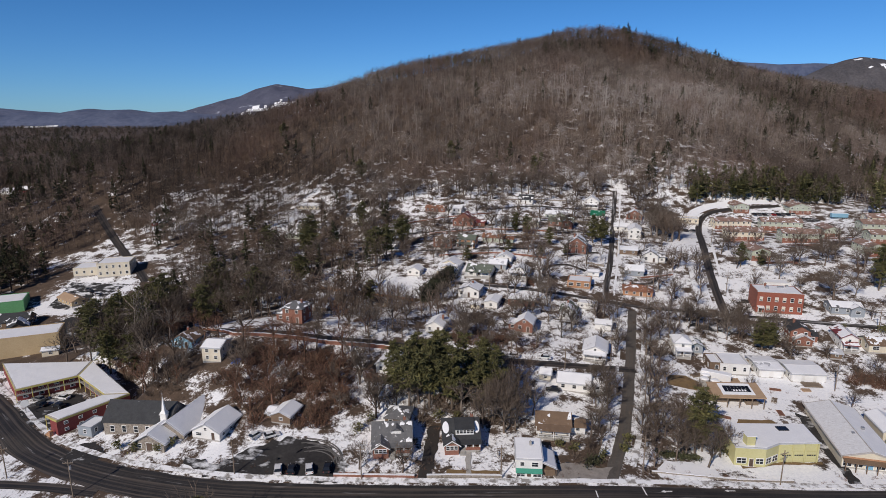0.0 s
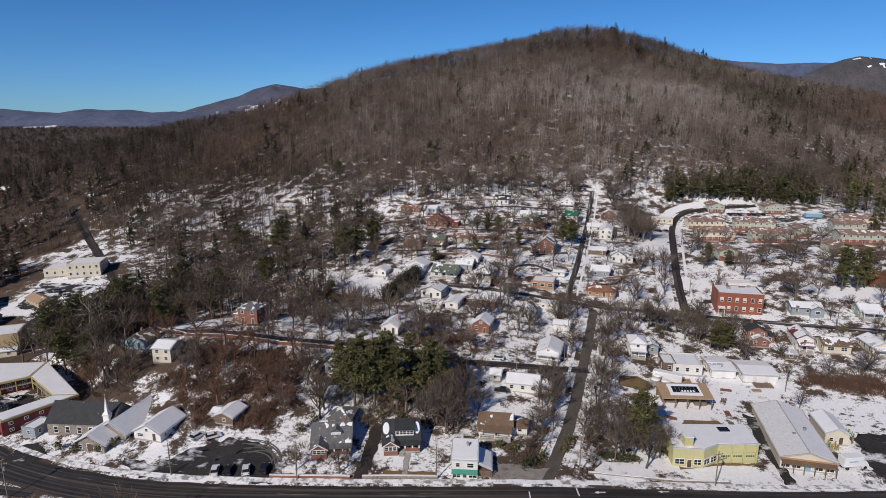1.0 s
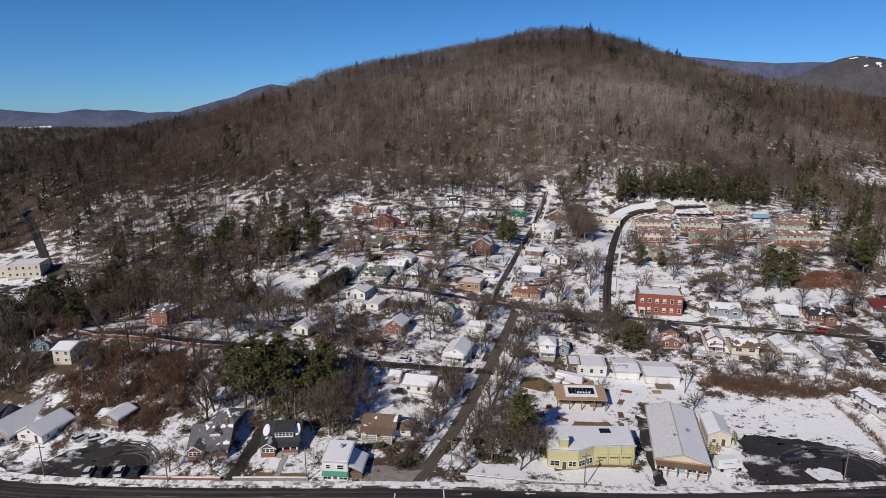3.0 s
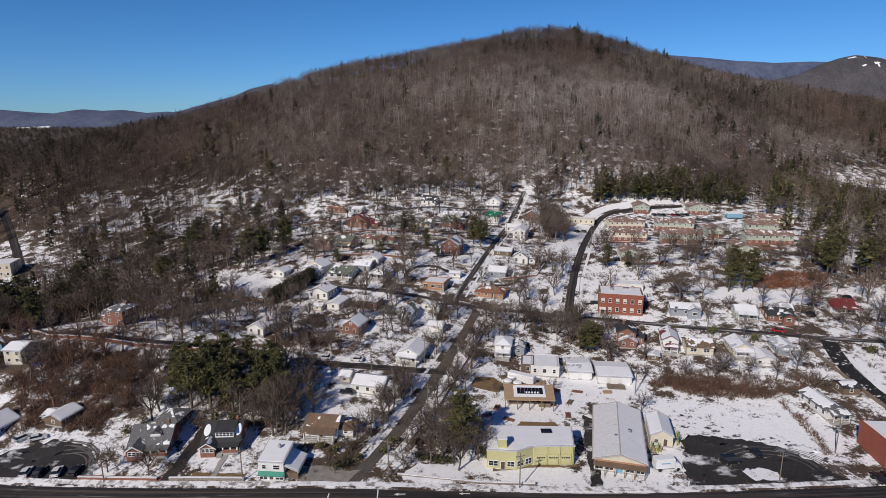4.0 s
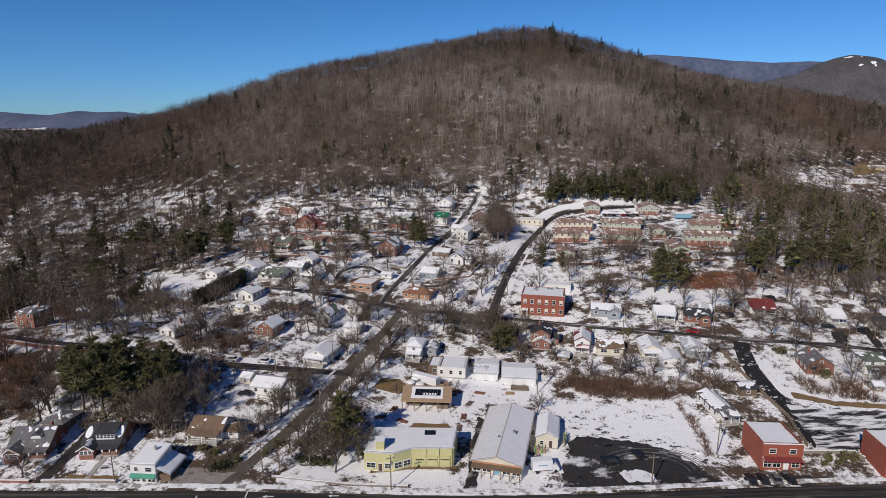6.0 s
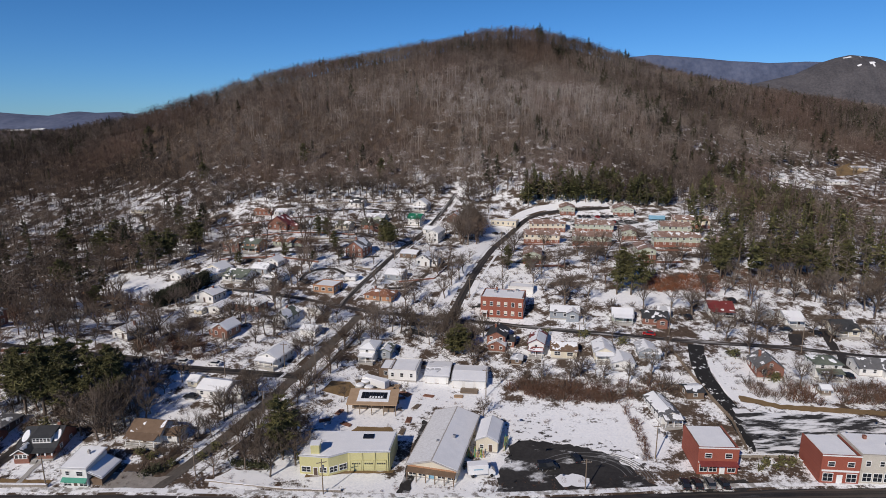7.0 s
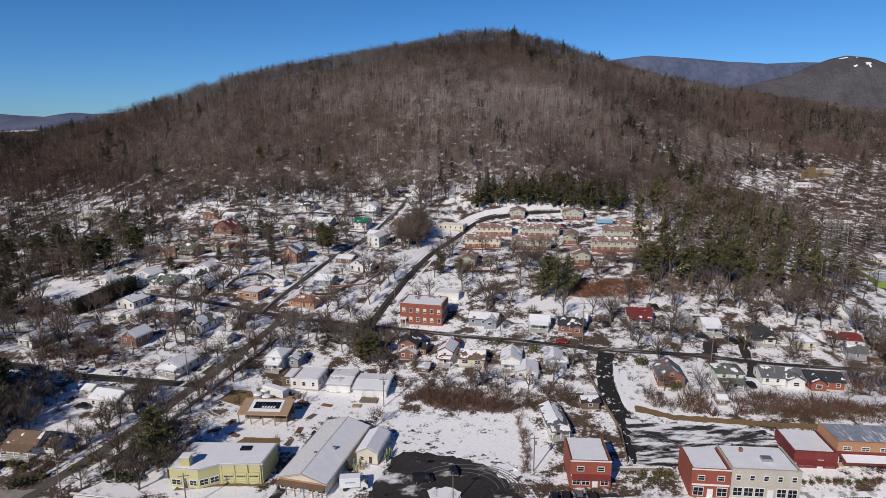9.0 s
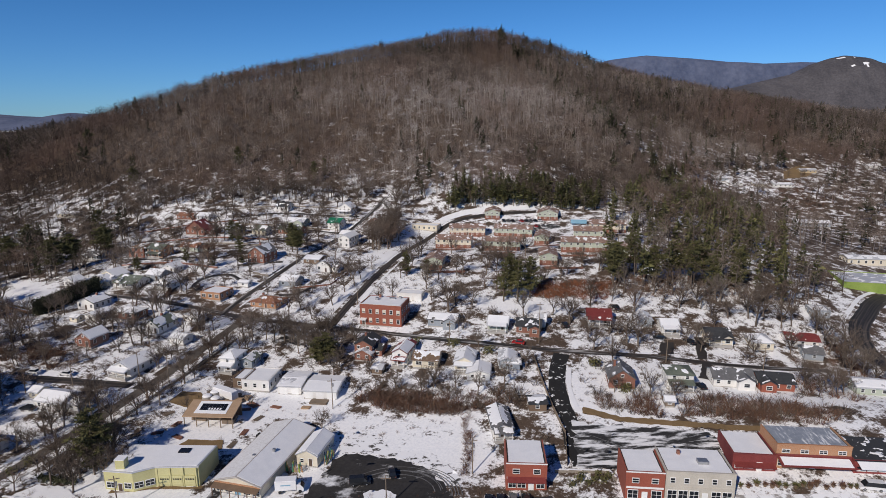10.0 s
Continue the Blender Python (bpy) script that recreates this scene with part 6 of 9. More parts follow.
def hardware_store():
    b = thing("store", 111.4, 146.5, -14, "long grey metal-roofed store with a gabled shopfront", "store", z=2.2)
    KEEP_CLEAR.extend([(111, 140, 10), (113, 152, 10)])
    w, d, e, r = 12.6, 28.0, 3.4, 1.8
    body(b, w, d, e, r, "y", "cream")
    roof = gable_roof(b, w, d, e, r, "y", "metal dirty", 0.0, 5, 0.6)
    hi, lo = e + r + 0.2, e + 0.2 - r * 0.6 / (w / 2)
    a, f = w / 2 + 0.55, d / 2 + 0.55
    part("roof_snow", snow_sheet([[(a, -f, lo), (a, f, lo), (0.1, f, hi), (0.1, -f, hi)]], 0.97, 5, 0.1), "snow", roof, "white snow on one slope")
    tagged(part("roof_slush", snow_sheet([[(-a, f, lo), (-a, -f, lo), (-0.1, -f, hi), (-0.1, f, hi)]], 0.95, 6, 0.05), "snow streaked", roof, "thin dirty snow on the other slope"), kind="stuff")
    for x in (-1.2, 2.4):
        part("roof_vent", Shape().box(x, -4 + x, e + r - 0.4, x + 0.7, -3.3 + x, e + r + 0.3), "steel", b)
    part("front_fascia", Shape().box(-w / 2, -d / 2 - 0.12, 2.75, w / 2, -d / 2, 3.2), "orange brick", b)
    for i in range(5):
        u = -w / 2 + w * (i + 0.5) / 5
        if i == 2:
            door(b, u, -d / 2, 0.2, 1.6, 2.2, mat="blue")
        else:
            window(b, u, -d / 2, 0.5, 1.9, 1.9)
    for i in range(6):
        part("post", Shape().box(-w / 2 + 0.2 + i * (w - 0.6) / 5, -d / 2 - 1.8, -0.5, -w / 2 + 0.4 + i * (w - 0.6) / 5, -d / 2 - 1.6, 2.6), "brown", b)
    part("awning", Shape().slab([(-w / 2, -d / 2 - 1.9, 2.5), (w / 2, -d / 2 - 1.9, 2.5), (w / 2, -d / 2, 2.85), (-w / 2, -d / 2, 2.85)], 0.12), "brown", b)


hardware_store()


def small_hall():
    b = thing("workshop", 123.6, 149.3, -12, "small cream gabled workshop with a snowy roof", "workshop", z=2.9)
    body(b, 5.8, 11, 3.3, 1.4, "y", "cream")
    gable_roof(b, 5.8, 11, 3.3, 1.4, "y", "metal", 0.95, 11, 0.35)
    window(b, -1.4, -5.5, 1.0, 0.9, 1.2)
    door(b, 1.0, -5.5, 0.3)
    window(b, 2.9, -1, 1.0, 0.9, 1.2, 90)
    window(b, 2.9, 2.5, 1.0, 0.9, 1.2, 90)


small_hall()


def panel_shed():
    b = thing("open_shed", 89.5, 165.8, -3, "open timber shed with dark panels on its tan roof", "shed", z=4.0)
    b.matrix_basis = b.matrix_basis @ Matrix.Diagonal((1, 0.78, 1, 1))
    KEEP_CLEAR.append((89, 166, 9))
    pl = [(-7.6, -5, 3.5), (7.6, -5, 3.5), (7.6, 4.6, 5.0), (-7.6, 4.6, 5.0)]
    roof = part("roof", Shape().slab(pl, 0.3), "tan roof", b)
    part("roof_snow", snow_sheet([[(-5.0, -3.6, 3.74), (5.2, -3.6, 3.74), (5.2, 3.8, 4.9), (-5.0, 3.8, 4.9)]], 1.0, 4, 0.08), "snow", roof, "snow round the panels")
    up = 1.5 / 9.6
    for i in range(7):
        for j in range(2):
            x, y = -3.6 + i * 1.12, -1.6 + j * 1.9
            z = 3.5 + (y + 5) * up + 0.16
            part("panel", Shape().slab([(x, y, z), (x + 1.06, y, z), (x + 1.06, y + 1.8, z + 1.8 * up), (x, y + 1.8, z + 1.8 * up)], 0.05), "black", roof)
    for i in range(5):
        part("snow_clump", Shape().slab([(-1.1 + i * 0.85, -1.35, 4.27), (-0.5 + i * 0.85, -1.3, 4.27), (-0.55 + i * 0.85, -0.3, 4.43), (-1.0 + i * 0.85, -0.35, 4.43)], 0.05), "snow", roof)
    for x in (-7.2, -3.6, 0, 3.6, 7.2):
        for y in (-4.6, 4.2):
            part("post", Shape().box(x - 0.12, y - 0.12, -2, x + 0.12, y + 0.12, 3.3 + (y + 5) * up), "wood", b)
    part("back_wall", Shape().box(-7.2, 4.0, -2, 7.2, 4.15, 4.6), "brown", b)
    part("stacked_timber", Shape().box(-6.5, -1, -1, -2, 3, 1.3).box(-1.5, 0, -1, 2.5, 3, 0.9).box(3, -2, -1, 6.5, 3, 1.1), "wood", b)


panel_shed()

facade_shop("shop", 173.2, 131.2, 182.9, 130.7, 11, 6.6, "painted brick", "two-storey red-painted brick shop with a snowy flat roof", 2, (1.5, 1.3), "metal red")
facade_shop("shop", 200.2, 126.5, 208.9, 125.7, 10, 6.9, "painted brick", "two-storey red brick shop with white window frames", 2, (1.4, 1.3), None, "trim", 0.93)
s3 = facade_shop("shop", 209.1, 125.9, 224.4, 124.6, 10.5, 7.0, "pale stone", "two-storey pale stone shop block with a cornice", 5, (0.95, 1.4), None, "pale stone", 0.94)
part("roof_unit", Shape().box(0.5, -1.5, 7.1, 2.8, 0.2, 8.0), "steel", s3)
part("chimney", Shape().box(-3.2, 2.4, 7.0, -2.5, 3.1, 8.2), "brick", s3)
facade_shop("shop", 228.6, 134.9, 238.6, 133.8, 11, 3.9, "dark red", "low dark red shop with a snowy roof", 0, canopy="metal red", cornice="metal red", roof_snow=0.97)
s5_ = facade_shop("shop", 238.9, 134.9, 256.0, 133.4, 9.5, 5.8, "orange brick", "orange-fronted shop with a snowy red canopy", 4, (1.7, 1.0), None, "orange brick", 0.98, 0.70, "thin ice")
part("canopy", Shape().slab([(-8.5, -8.2, 2.5), (8.5, -8.2, 2.5), (8.5, -4.76, 3.4), (-8.5, -4.76, 3.4)], 0.15), "metal red", s5_, "dark red canopy")
part("canopy_snow", snow_sheet([[(-8.2, -8.0, 2.55), (8.2, -8.0, 2.55), (8.2, -5.2, 3.28), (-8.2, -5.2, 3.28)]], 0.9, 61, 0.1), "snow", s5_)
part("red_band", Shape().box(-8.6, -4.95, 2.7, 8.6, -4.75, 3.8), "metal red", s5_)
s6_ = facade_shop("shop", 256.4, 132.6, 275.0, 131.0, 12, 2.9, "dark red", "low shop with a black roof and a snowy front slope", 0, cornice="black", roof_snow=0.25)
part("front_slope", snow_sheet([[(-9.2, -8.5, 2.3), (9.2, -8.5, 2.3), (9.2, -6.1, 3.2), (-9.2, -6.1, 3.2)]], 0.97, 63, 0.12), "snow", s6_)


def white_corner_shop():
    b = thing("corner_shop", 21.4, 132.6, -4, "white two-storey corner shop with a green shopfront", "shop", z=2.6)
    KEEP_CLEAR.append((22, 133, 7))
    w, d = 6.4, 8.0
    body(b, w, d, 5.7, 0, "flat", "white")
    low, high = 5.65, 6.5
    pl = [(-w / 2 - 0.25, -d / 2 - 0.25, low), (w / 2 + 0.25, -d / 2 - 0.25, low), (w / 2 + 0.25, d / 2 + 0.25, high), (-w / 2 - 0.25, d / 2 + 0.25, high)]
    roof = part("roof", Shape().slab(pl, 0.25), "metal", b)
    part("roof_snow", snow_sheet([pl], 0.97, 31), "snow", roof, "white snow lying on the roof")
    part("lean_to_wall", Shape().box(w / 2, -d / 2 + 0.6, -2, w / 2 + 3.2, d / 2, 2.4), "brown", b)
    lean = [(w / 2 + 0.05, -d / 2 + 0.1, 4.6), (w / 2 + 0.05, d / 2 + 0.2, 4.6), (w / 2 + 3.7, d / 2 + 0.2, 3.0), (w / 2 + 3.7, -d / 2 + 0.1, 3.0)]
    lr = part("lean_to_roof", Shape().slab(lean[::-1], 0.2), "metal", b)
    part("lean_to_snow", snow_sheet([lean[::-1]], 0.95, 33), "snow", lr, "white snow on the lean-to")
    for y in (-d / 2 + 0.3, d / 2 - 0.2):
        part("post", Shape().box(w / 2 + 3.3, y - 0.09, -1, w / 2 + 3.48, y + 0.09, 2.95), "brown", b)
    part("awning", Shape().slab([(-w / 2, -d / 2 - 0.9, 2.25), (w / 2, -d / 2 - 0.9, 2.25), (w / 2, -d / 2, 3.0), (-w / 2, -d / 2, 3.0)], 0.1), "teal", b, "green awning")
    part("stall_riser", Shape().box(-w / 2 - 0.02, -d / 2 - 0.12, 0.1, w / 2 + 0.02, -d / 2, 0.5), "teal", b)
    for x in (-2.0, 2.0):
        window(b, x, -d / 2, 0.7, 1.9, 1.4)
    door(b, 0, -d / 2, 0.2)
    window(b, -1.7, -d / 2, 3.6, 0.9, 1.2)
    window(b, 1.4, -d / 2, 3.5, 1.5, 1.3)
    for y in (-1.8, 1.6):
        window(b, -w / 2, y, 3.6, 0.9, 1.2, -90)
    chimney(b, 0.6, 1.2, 5, 7.2, "concrete", 0.5)


white_corner_shop()


def motel():
    """Three wings round a courtyard that opens to the road; a deep yellow eave runs round the inner side."""
    m = thing("motel", -115, 168, 0, "dark red two-storey motel round a courtyard with snowy flat roofs", "motel", z=1.9)
    KEEP_CLEAR.extend([(-103, 158, 10), (-109, 174, 10), (-120, 184, 10), (-132, 182, 11), (-144, 186, 10), (-120, 166, 12), (-135, 176, 8)])
    out = [(6.6, -18.0), (18.6, -1.4), (-7.0, 23.0), (-37.0, 21.0)]
    inn = [(1.4, -15.0), (11.2, -2.0), (-5.0, 11.4), (-18.5, 1.0)]
    wings = (("front_wing", 0), ("side_wing", 1), ("back_wing", 2))
    for name, k in wings:
        a, b, c, d = Vector(out[k]), Vector(out[k + 1]), Vector(inn[k + 1]), Vector(inn[k])
        back = ((a - d).normalized() + (b - c).normalized()).normalized() * 1.5
        wing = prism(m, name, [a, b, c + back, d + back], -2.5, 4.1, "dark red")
        prism(wing, "eave", [a, b, c, d], 4.1, 4.65, "gold")
        mid = (a + b + c + d) / 4
        prism(wing, "roof", [p + (mid - p).normalized() * 0.25 for p in (a, b, c, d)], 4.65, 4.7, "metal dirty")
        ring = [p + (mid - p).normalized() * 0.4 for p in (a, b, c, d)]
        part("roof_snow", snow_sheet([[(p.x, p.y, 4.7) for p in ring]], 0.95, k + 3, 0.14), "snow", wing, "white snow lying on the roof")
        length = (c - d).length
        turn = math.degrees(math.atan2((c - d).y, (c - d).x)) + 180
        n = max(3, int(length / 3.6))
        for i in range(n):
            p = (d + back) + (c - d) * ((i + 0.5) / n)
            for z in (0.3, 2.5):
                window(m, p.x, p.y, z + 0.5, 1.2, 1.0, turn)
        for i in range(n + 1):
            p = d + (c - d) * (i / n) + back * 0.12
            part("post", Shape().box(p.x - 0.08, p.y - 0.08, -0.4, p.x + 0.08, p.y + 0.08, 4.1), "gold", m)
        walkway = prism(m, "balcony", [c + back * 0.99, d + back * 0.99, d + back * 0.1, c + back * 0.1], 2.2, 2.35, "concrete")
        rail = Shape()
        for i in range(int(length / 0.5)):
            p = d + (c - d) * (i * 0.5 / length) + back * 0.12
            rail.box(p.x - 0.03, p.y - 0.03, 2.35, p.x + 0.03, p.y + 0.03, 3.3)
        part("railing", rail, "steel", walkway)
    a, b = Vector(out[0]), Vector(out[1])
    turn = math.degrees(math.atan2((b - a).y, (b - a).x))
    for i in range(5):
        p = a + (b - a) * ((i + 0.6) / 5.3)
        for z in (0.7, 2.7):
            window(m, p.x, p.y, z, 0.9, 0.9, turn)
    end = (Vector(inn[0]) + a) / 2
    part("stair", Shape().box(-1.4, -0.5, -0.6, 1.4, 0.5, 0.0).box(-0.4, -0.5, 0.0, 1.4, 0.5, 0.7).box(0.6, -0.5, 0.7, 1.4, 0.5, 1.4), "orange brick", m, at=pose(end.x - 0.4, end.y - 0.9, 0, 0, 0, -30))
    sign = thing("motel_sign", -126.5, 163.0, 30, "white oval sign on a post before a motel", "sign")
    part("post", Shape().box(-0.1, -0.1, -0.2, 0.1, 0.1, 2.6), "steel", sign)
    part("board", Shape().tube([(0, -0.12, 3.2), (0, 0.12, 3.2)], 1.1, 18), "trim", sign)


motel()
house(-99.0, 151.2, -14, 4.6, 6.0, 2.8, "flat", 0, "grey", "metal", 0.97, "n", "small grey lean-to with a snowy roof", name="annex")


def church():
    c = thing("church", -84.5, 152.5, -4, "stone church with a charcoal nave roof and white spire", "church", z=3.0)
    KEEP_CLEAR.extend([(-88, 152, 10), (-72, 152, 13)])
    body(c, 19, 9.5, 4.4, 4.0, "x", "stone")
    gable_roof(c, 19, 9.5, 4.4, 4.0, "x", "shingle dark", 0.0, 2, 0.4)
    for i in range(4):
        window(c, -7 + i * 3.4, -4.75, 1.2, 1.1, 2.0)
    wing = part("south_wing", Shape().box(0, 0, -3, 0.01, 0.01, -2.9), "stone", c, at=pose(11.6, 0.6, 0, 0, 0, -9))
    body(wing, 9.6, 15.5, 3.0, 3.2, "y", "stone")
    gable_roof(wing, 9.6, 15.5, 3.0, 3.2, "y", "metal", 0.95, 7, 0.5)
    for i in range(4):
        window(wing, 4.8, -6 + i * 3.8, 1.0, 1.0, 1.5, 90)
    entry = part("entrance", Shape().box(0, 0, -3, 0.01, 0.01, -2.9), "stone", c, at=pose(8.0, -7.6, 0, 0, 0, -4))
    body(entry, 8.8, 8.5, 2.7, 2.5, "y", "stone")
    gable_roof(entry, 8.8, 8.5, 2.7, 2.5, "y", "metal", 0.97, 8, 0.6)
    door(entry, 0, -4.25, 0.2, 1.8, 2.4)
    window(entry, -2.8, -4.25, 0.9, 0.9, 1.4)
    window(entry, 2.8, -4.25, 0.9, 0.9, 1.4)
    for x in (-4.2, 4.2):
        part("buttress", Shape().box(x - 0.35, -4.9, -2.5, x + 0.35, -4.2, 2.3), "stone", entry)
    base = part("steeple_base", Shape().box(7.0, -4.6, 4.6, 8.6, -3.0, 7.0).box(6.85, -4.75, 6.7, 8.75, -2.85, 6.9), "white", c)
    sp = Shape()
    sp.v += [(6.9, -4.7, 7.0), (8.7, -4.7, 7.0), (8.7, -2.9, 7.0), (6.9, -2.9, 7.0), (7.4, -4.2, 7.9), (8.2, -4.2, 7.9), (8.2, -3.4, 7.9), (7.4, -3.4, 7.9), (7.8, -3.8, 12.2)]
    sp.f += [(0, 1, 5, 4), (1, 2, 6, 5), (2, 3, 7, 6), (3, 0, 4, 7), (4, 5, 8), (5, 6, 8), (6, 7, 8), (7, 4, 8), (3, 2, 1, 0)]
    part("spire", sp, "trim", base, "white pointed spire")
    part("cross", Shape().box(7.76, -3.84, 12.1, 7.84, -3.76, 13.0).box(7.5, -3.84, 12.6, 8.1, -3.76, 12.68), "steel", base)
    steps_ = Shape()
    for i in range(6):
        steps_.box(6.2, -12.6 + i * 0.28, -3, 9.0, -12.3 + i * 0.28, -1.4 + i * 0.2)
    part("steps", steps_, "concrete", c)


church()
house(-62.2, 148.6, -14, 9.4, 12, 2.7, "y", 0.62, "white", "metal", 0.97, "b", "white gabled parish house with a snowy roof")
house(-44.0, 152.0, -14, 6.5, 8, 2.6, "y", 0.5, "brown", "metal", 0.97, "na", "dark brown garage with a snowy roof", name="garage")

# western edge of town
def big_box(x, y, rot, w, d, h, wall, label, snow=0.97, name="warehouse", doors=0):
    b = house(x, y, rot, w, d, h, "flat", 0, wall, "metal", snow, "nN", label, 1, name)
    for i in range(doors):
        u = w * 0.1 + i * 5.0
        part("loading_door", Shape().box(u - 1.7, -d / 2 - 0.08, 0.1, u + 1.7, -d / 2 + 0.05, 3.4), "trim", b)
    return b


big_box(-164.0, 211.5, 22, 32, 12, 8.2, "tan", "long tan flat-roofed hall")
house(-146, 205.5, 20, 6, 4.5, 2.8, "x", 0.4, "cream", "metal", 0.97, "n", "little porch hut with a snowy roof", name="shed")
big_box(-205, 262, 25, 18, 14, 5.5, "green", "green-walled shop with a snowy roof", name="shop")
house(-188, 246, 14, 14, 10, 3.5, "x", 0.7, "brown", "shingle dark", 0.1, "n", "house with a dark steep roof")
house(-181, 238, -60, 12, 9, 3.5, "x", 0.7, "brown", "shingle dark", 0.3, "n", "dark-roofed house with a snowy gable")
house(-172.0, 300.5, 14, 15.5, 13, 7.2, "flat", 0, "cream", "metal", 0.97, "n", "two-storey cream school building with a snowy roof", 2, "school")
house(-187.0, 303.0, 14, 14, 12, 4.2, "flat", 0, "cream", "metal", 0.97, "n", "low cream school wing with a snowy roof", 1, "annex")
house(-176, 268, -35, 16, 8, 2.6, "x", 0.5, "tan", "tan roof", 0.15, "n", "long low building with a bare tan roof", name="shed")
house(-158, 262, -20, 11, 9, 3.0, "x", 0.6, "grey", "shingle grey", 0.8, "n", "grey house with a snowy roof")
big_box(352.5, 262, -14, 34, 20, 4.6, "lime", "lime green flat-roofed hall", 0.25, doors=2)
house(372, 297, -8, 26, 10, 4.0, "x", 0.25, "cream", "metal", 0.6, "n", "long cream building beside a curving road", name="warehouse")


def apartment(x0, y0, x1, y1, d=9.0, tall=5.0, ridge="x", wall="cream"):
    """An apartment row between two front corners: brick below, siding above, rust-brown roof."""
    rot = math.degrees(math.atan2(y1 - y0, x1 - x0))
    w = math.hypot(x1 - x0, y1 - y0)
    mx, my = (x0 + x1) / 2 - math.sin(radians(rot)) * d / 2, (y0 + y1) / 2 + math.cos(radians(rot)) * d / 2
    b = house(mx, my, rot, w, d, tall, ridge, 0.36, wall, "shingle tan", 0.07, "", "two-storey apartment row with brick base and rust-brown roof", 2, "apartment_house", "apartment houses on the slope")
    part("brick_base", Shape().box(-w / 2 - 0.06, -d / 2 - 0.06, -2.0, w / 2 + 0.06, -d / 2 + 0.02, 2.3), "brick", b)


for q in ((153, 310.3, 171.5, 307.5), (177, 300.1, 196, 296.6), (160.6, 341, 181, 340), (186.3, 338.6, 207, 333), (215.4, 289.6, 237, 286.4), (226, 311, 241.2, 308.2), (237, 323.6, 255.6, 319)):
    apartment(*q, wall=("sage", "white", "sage", "sage", "sage", "sage", "cream")[int(q[0]) % 7])
for q in ((148.4, 274.6, 156.6, 273.4), (202.3, 272.7, 210.3, 271.8), (205, 309.3, 212.2, 307.8), (239, 275.0, 249, 273.6), (182.4, 365.2, 191.4, 364), (214, 359.5, 225.8, 357)):
    apartment(*q, d=14, tall=4.6, ridge="y", wall="sage")

# ---- garden trees, each a thing with a trunk and a crown ----
def branching(seed, levels=4, kids=(5, 4, 4), tilt=0.75, spread=1.0):
    """A leafless tree 1 m high: trunk arrays and crown arrays."""
    r = np.random.default_rng(seed)
    trunk, crown = Twigs(), Twigs()
    bole = 0.24 + 0.14 * r.random()
    lean = np.array([r.normal() * 0.03, r.normal() * 0.03, bole])
    trunk.cone((0, 0, -0.04), lean * 0.12, 0.034, 0.023, 7)
    trunk.cone(lean * 0.12, lean, 0.023, 0.018, 7)

    def grow(p, d, L, rad, level):
        q = p + d * L
        if level == 1:
            trunk.cone(p, q, rad, rad * 0.6, 5)
        elif level == 2:
            crown.cone(p, q, rad, rad * 0.55, 3)
        else:
            crown.sliver(p, d, L, max(rad * 2.4, 0.0058), 0, r)
            if level >= levels:
                return
        n = kids[min(level - 1, len(kids) - 1)]
        for i in range(n):
            f = 0.35 + 0.65 * (i + r.random()) / n
            e = unit(d + r.normal(size=3) * tilt * 0.62 + np.array([0, 0, 0.12]))
            grow(p + d * L * f, e, L * (0.50 + 0.25 * r.random()), rad * 0.52, level + 1)
    n = 4 + int(r.integers(3))
    for i in range(n):
        a = 2 * math.pi * (i + 0.6 * r.random()) / n
        up = 0.75 + 0.9 * r.random()
        grow(lean * (0.82 + 0.18 * r.random()), unit(np.array([math.cos(a) * spread, math.sin(a) * spread, up])), 0.30 + 0.09 * r.random(), 0.013, 1)
    grow(lean, unit(np.array([r.normal() * 0.15, r.normal() * 0.15, 1])), 0.36, 0.014, 1)
    return trunk.arrays(), crown.arrays()


def full_pine(seed, whorls=15, wide=0.17, bare=0.12, droop=0.0, ragged=0.5):
    """A dense conifer 1 m high: trunk arrays and crown arrays with many needle sprays."""
    r = np.random.default_rng(seed)
    trunk, crown = Twigs(), Twigs()
    trunk.cone((0, 0, -0.03), (0, 0, 0.5), 0.016, 0.011, 6)
    trunk.cone((0, 0, 0.5), (0, 0, 0.98), 0.011, 0.002, 6)
    for i in range(whorls):
        f = (i + 0.6 * r.random()) / whorls
        h = bare + (0.985 - bare) * f
        R = wide * (1 - f) ** 0.5 * (0.45 + 0.55 * min(1.0, f * 3.5)) * (1 - ragged / 2 + ragged * r.random()) + 0.02
        arms = 5 + int(r.integers(3))
        for j in range(arms):
            if r.random() < 0.2:
                continue
            a = 2 * math.pi * (j + r.random() * 0.9) / arms
            L = R * (0.45 + 0.75 * r.random())
            d = unit(np.array([math.cos(a), math.sin(a), 0.10 - droop + 0.4 * r.random()]))
            base = np.array([0, 0, h + r.normal() * 0.018])
            trunk.sliver(base, d, L, 0.006, 0, r)
            for k in range(8):
                p = base + d * L * (0.22 + 0.78 * (k + r.random()) / 8) + r.normal(size=3) * L * 0.10
                for _ in range(6):
                    e = unit(d * 0.6 + r.normal(size=3) * 0.75 + np.array([0, 0, 0.25]))
                    crown.sliver(p, e, L * 0.22 + 0.022, 0.012 + 0.03 * L, 0, r)
    return trunk.arrays(), crown.arrays()


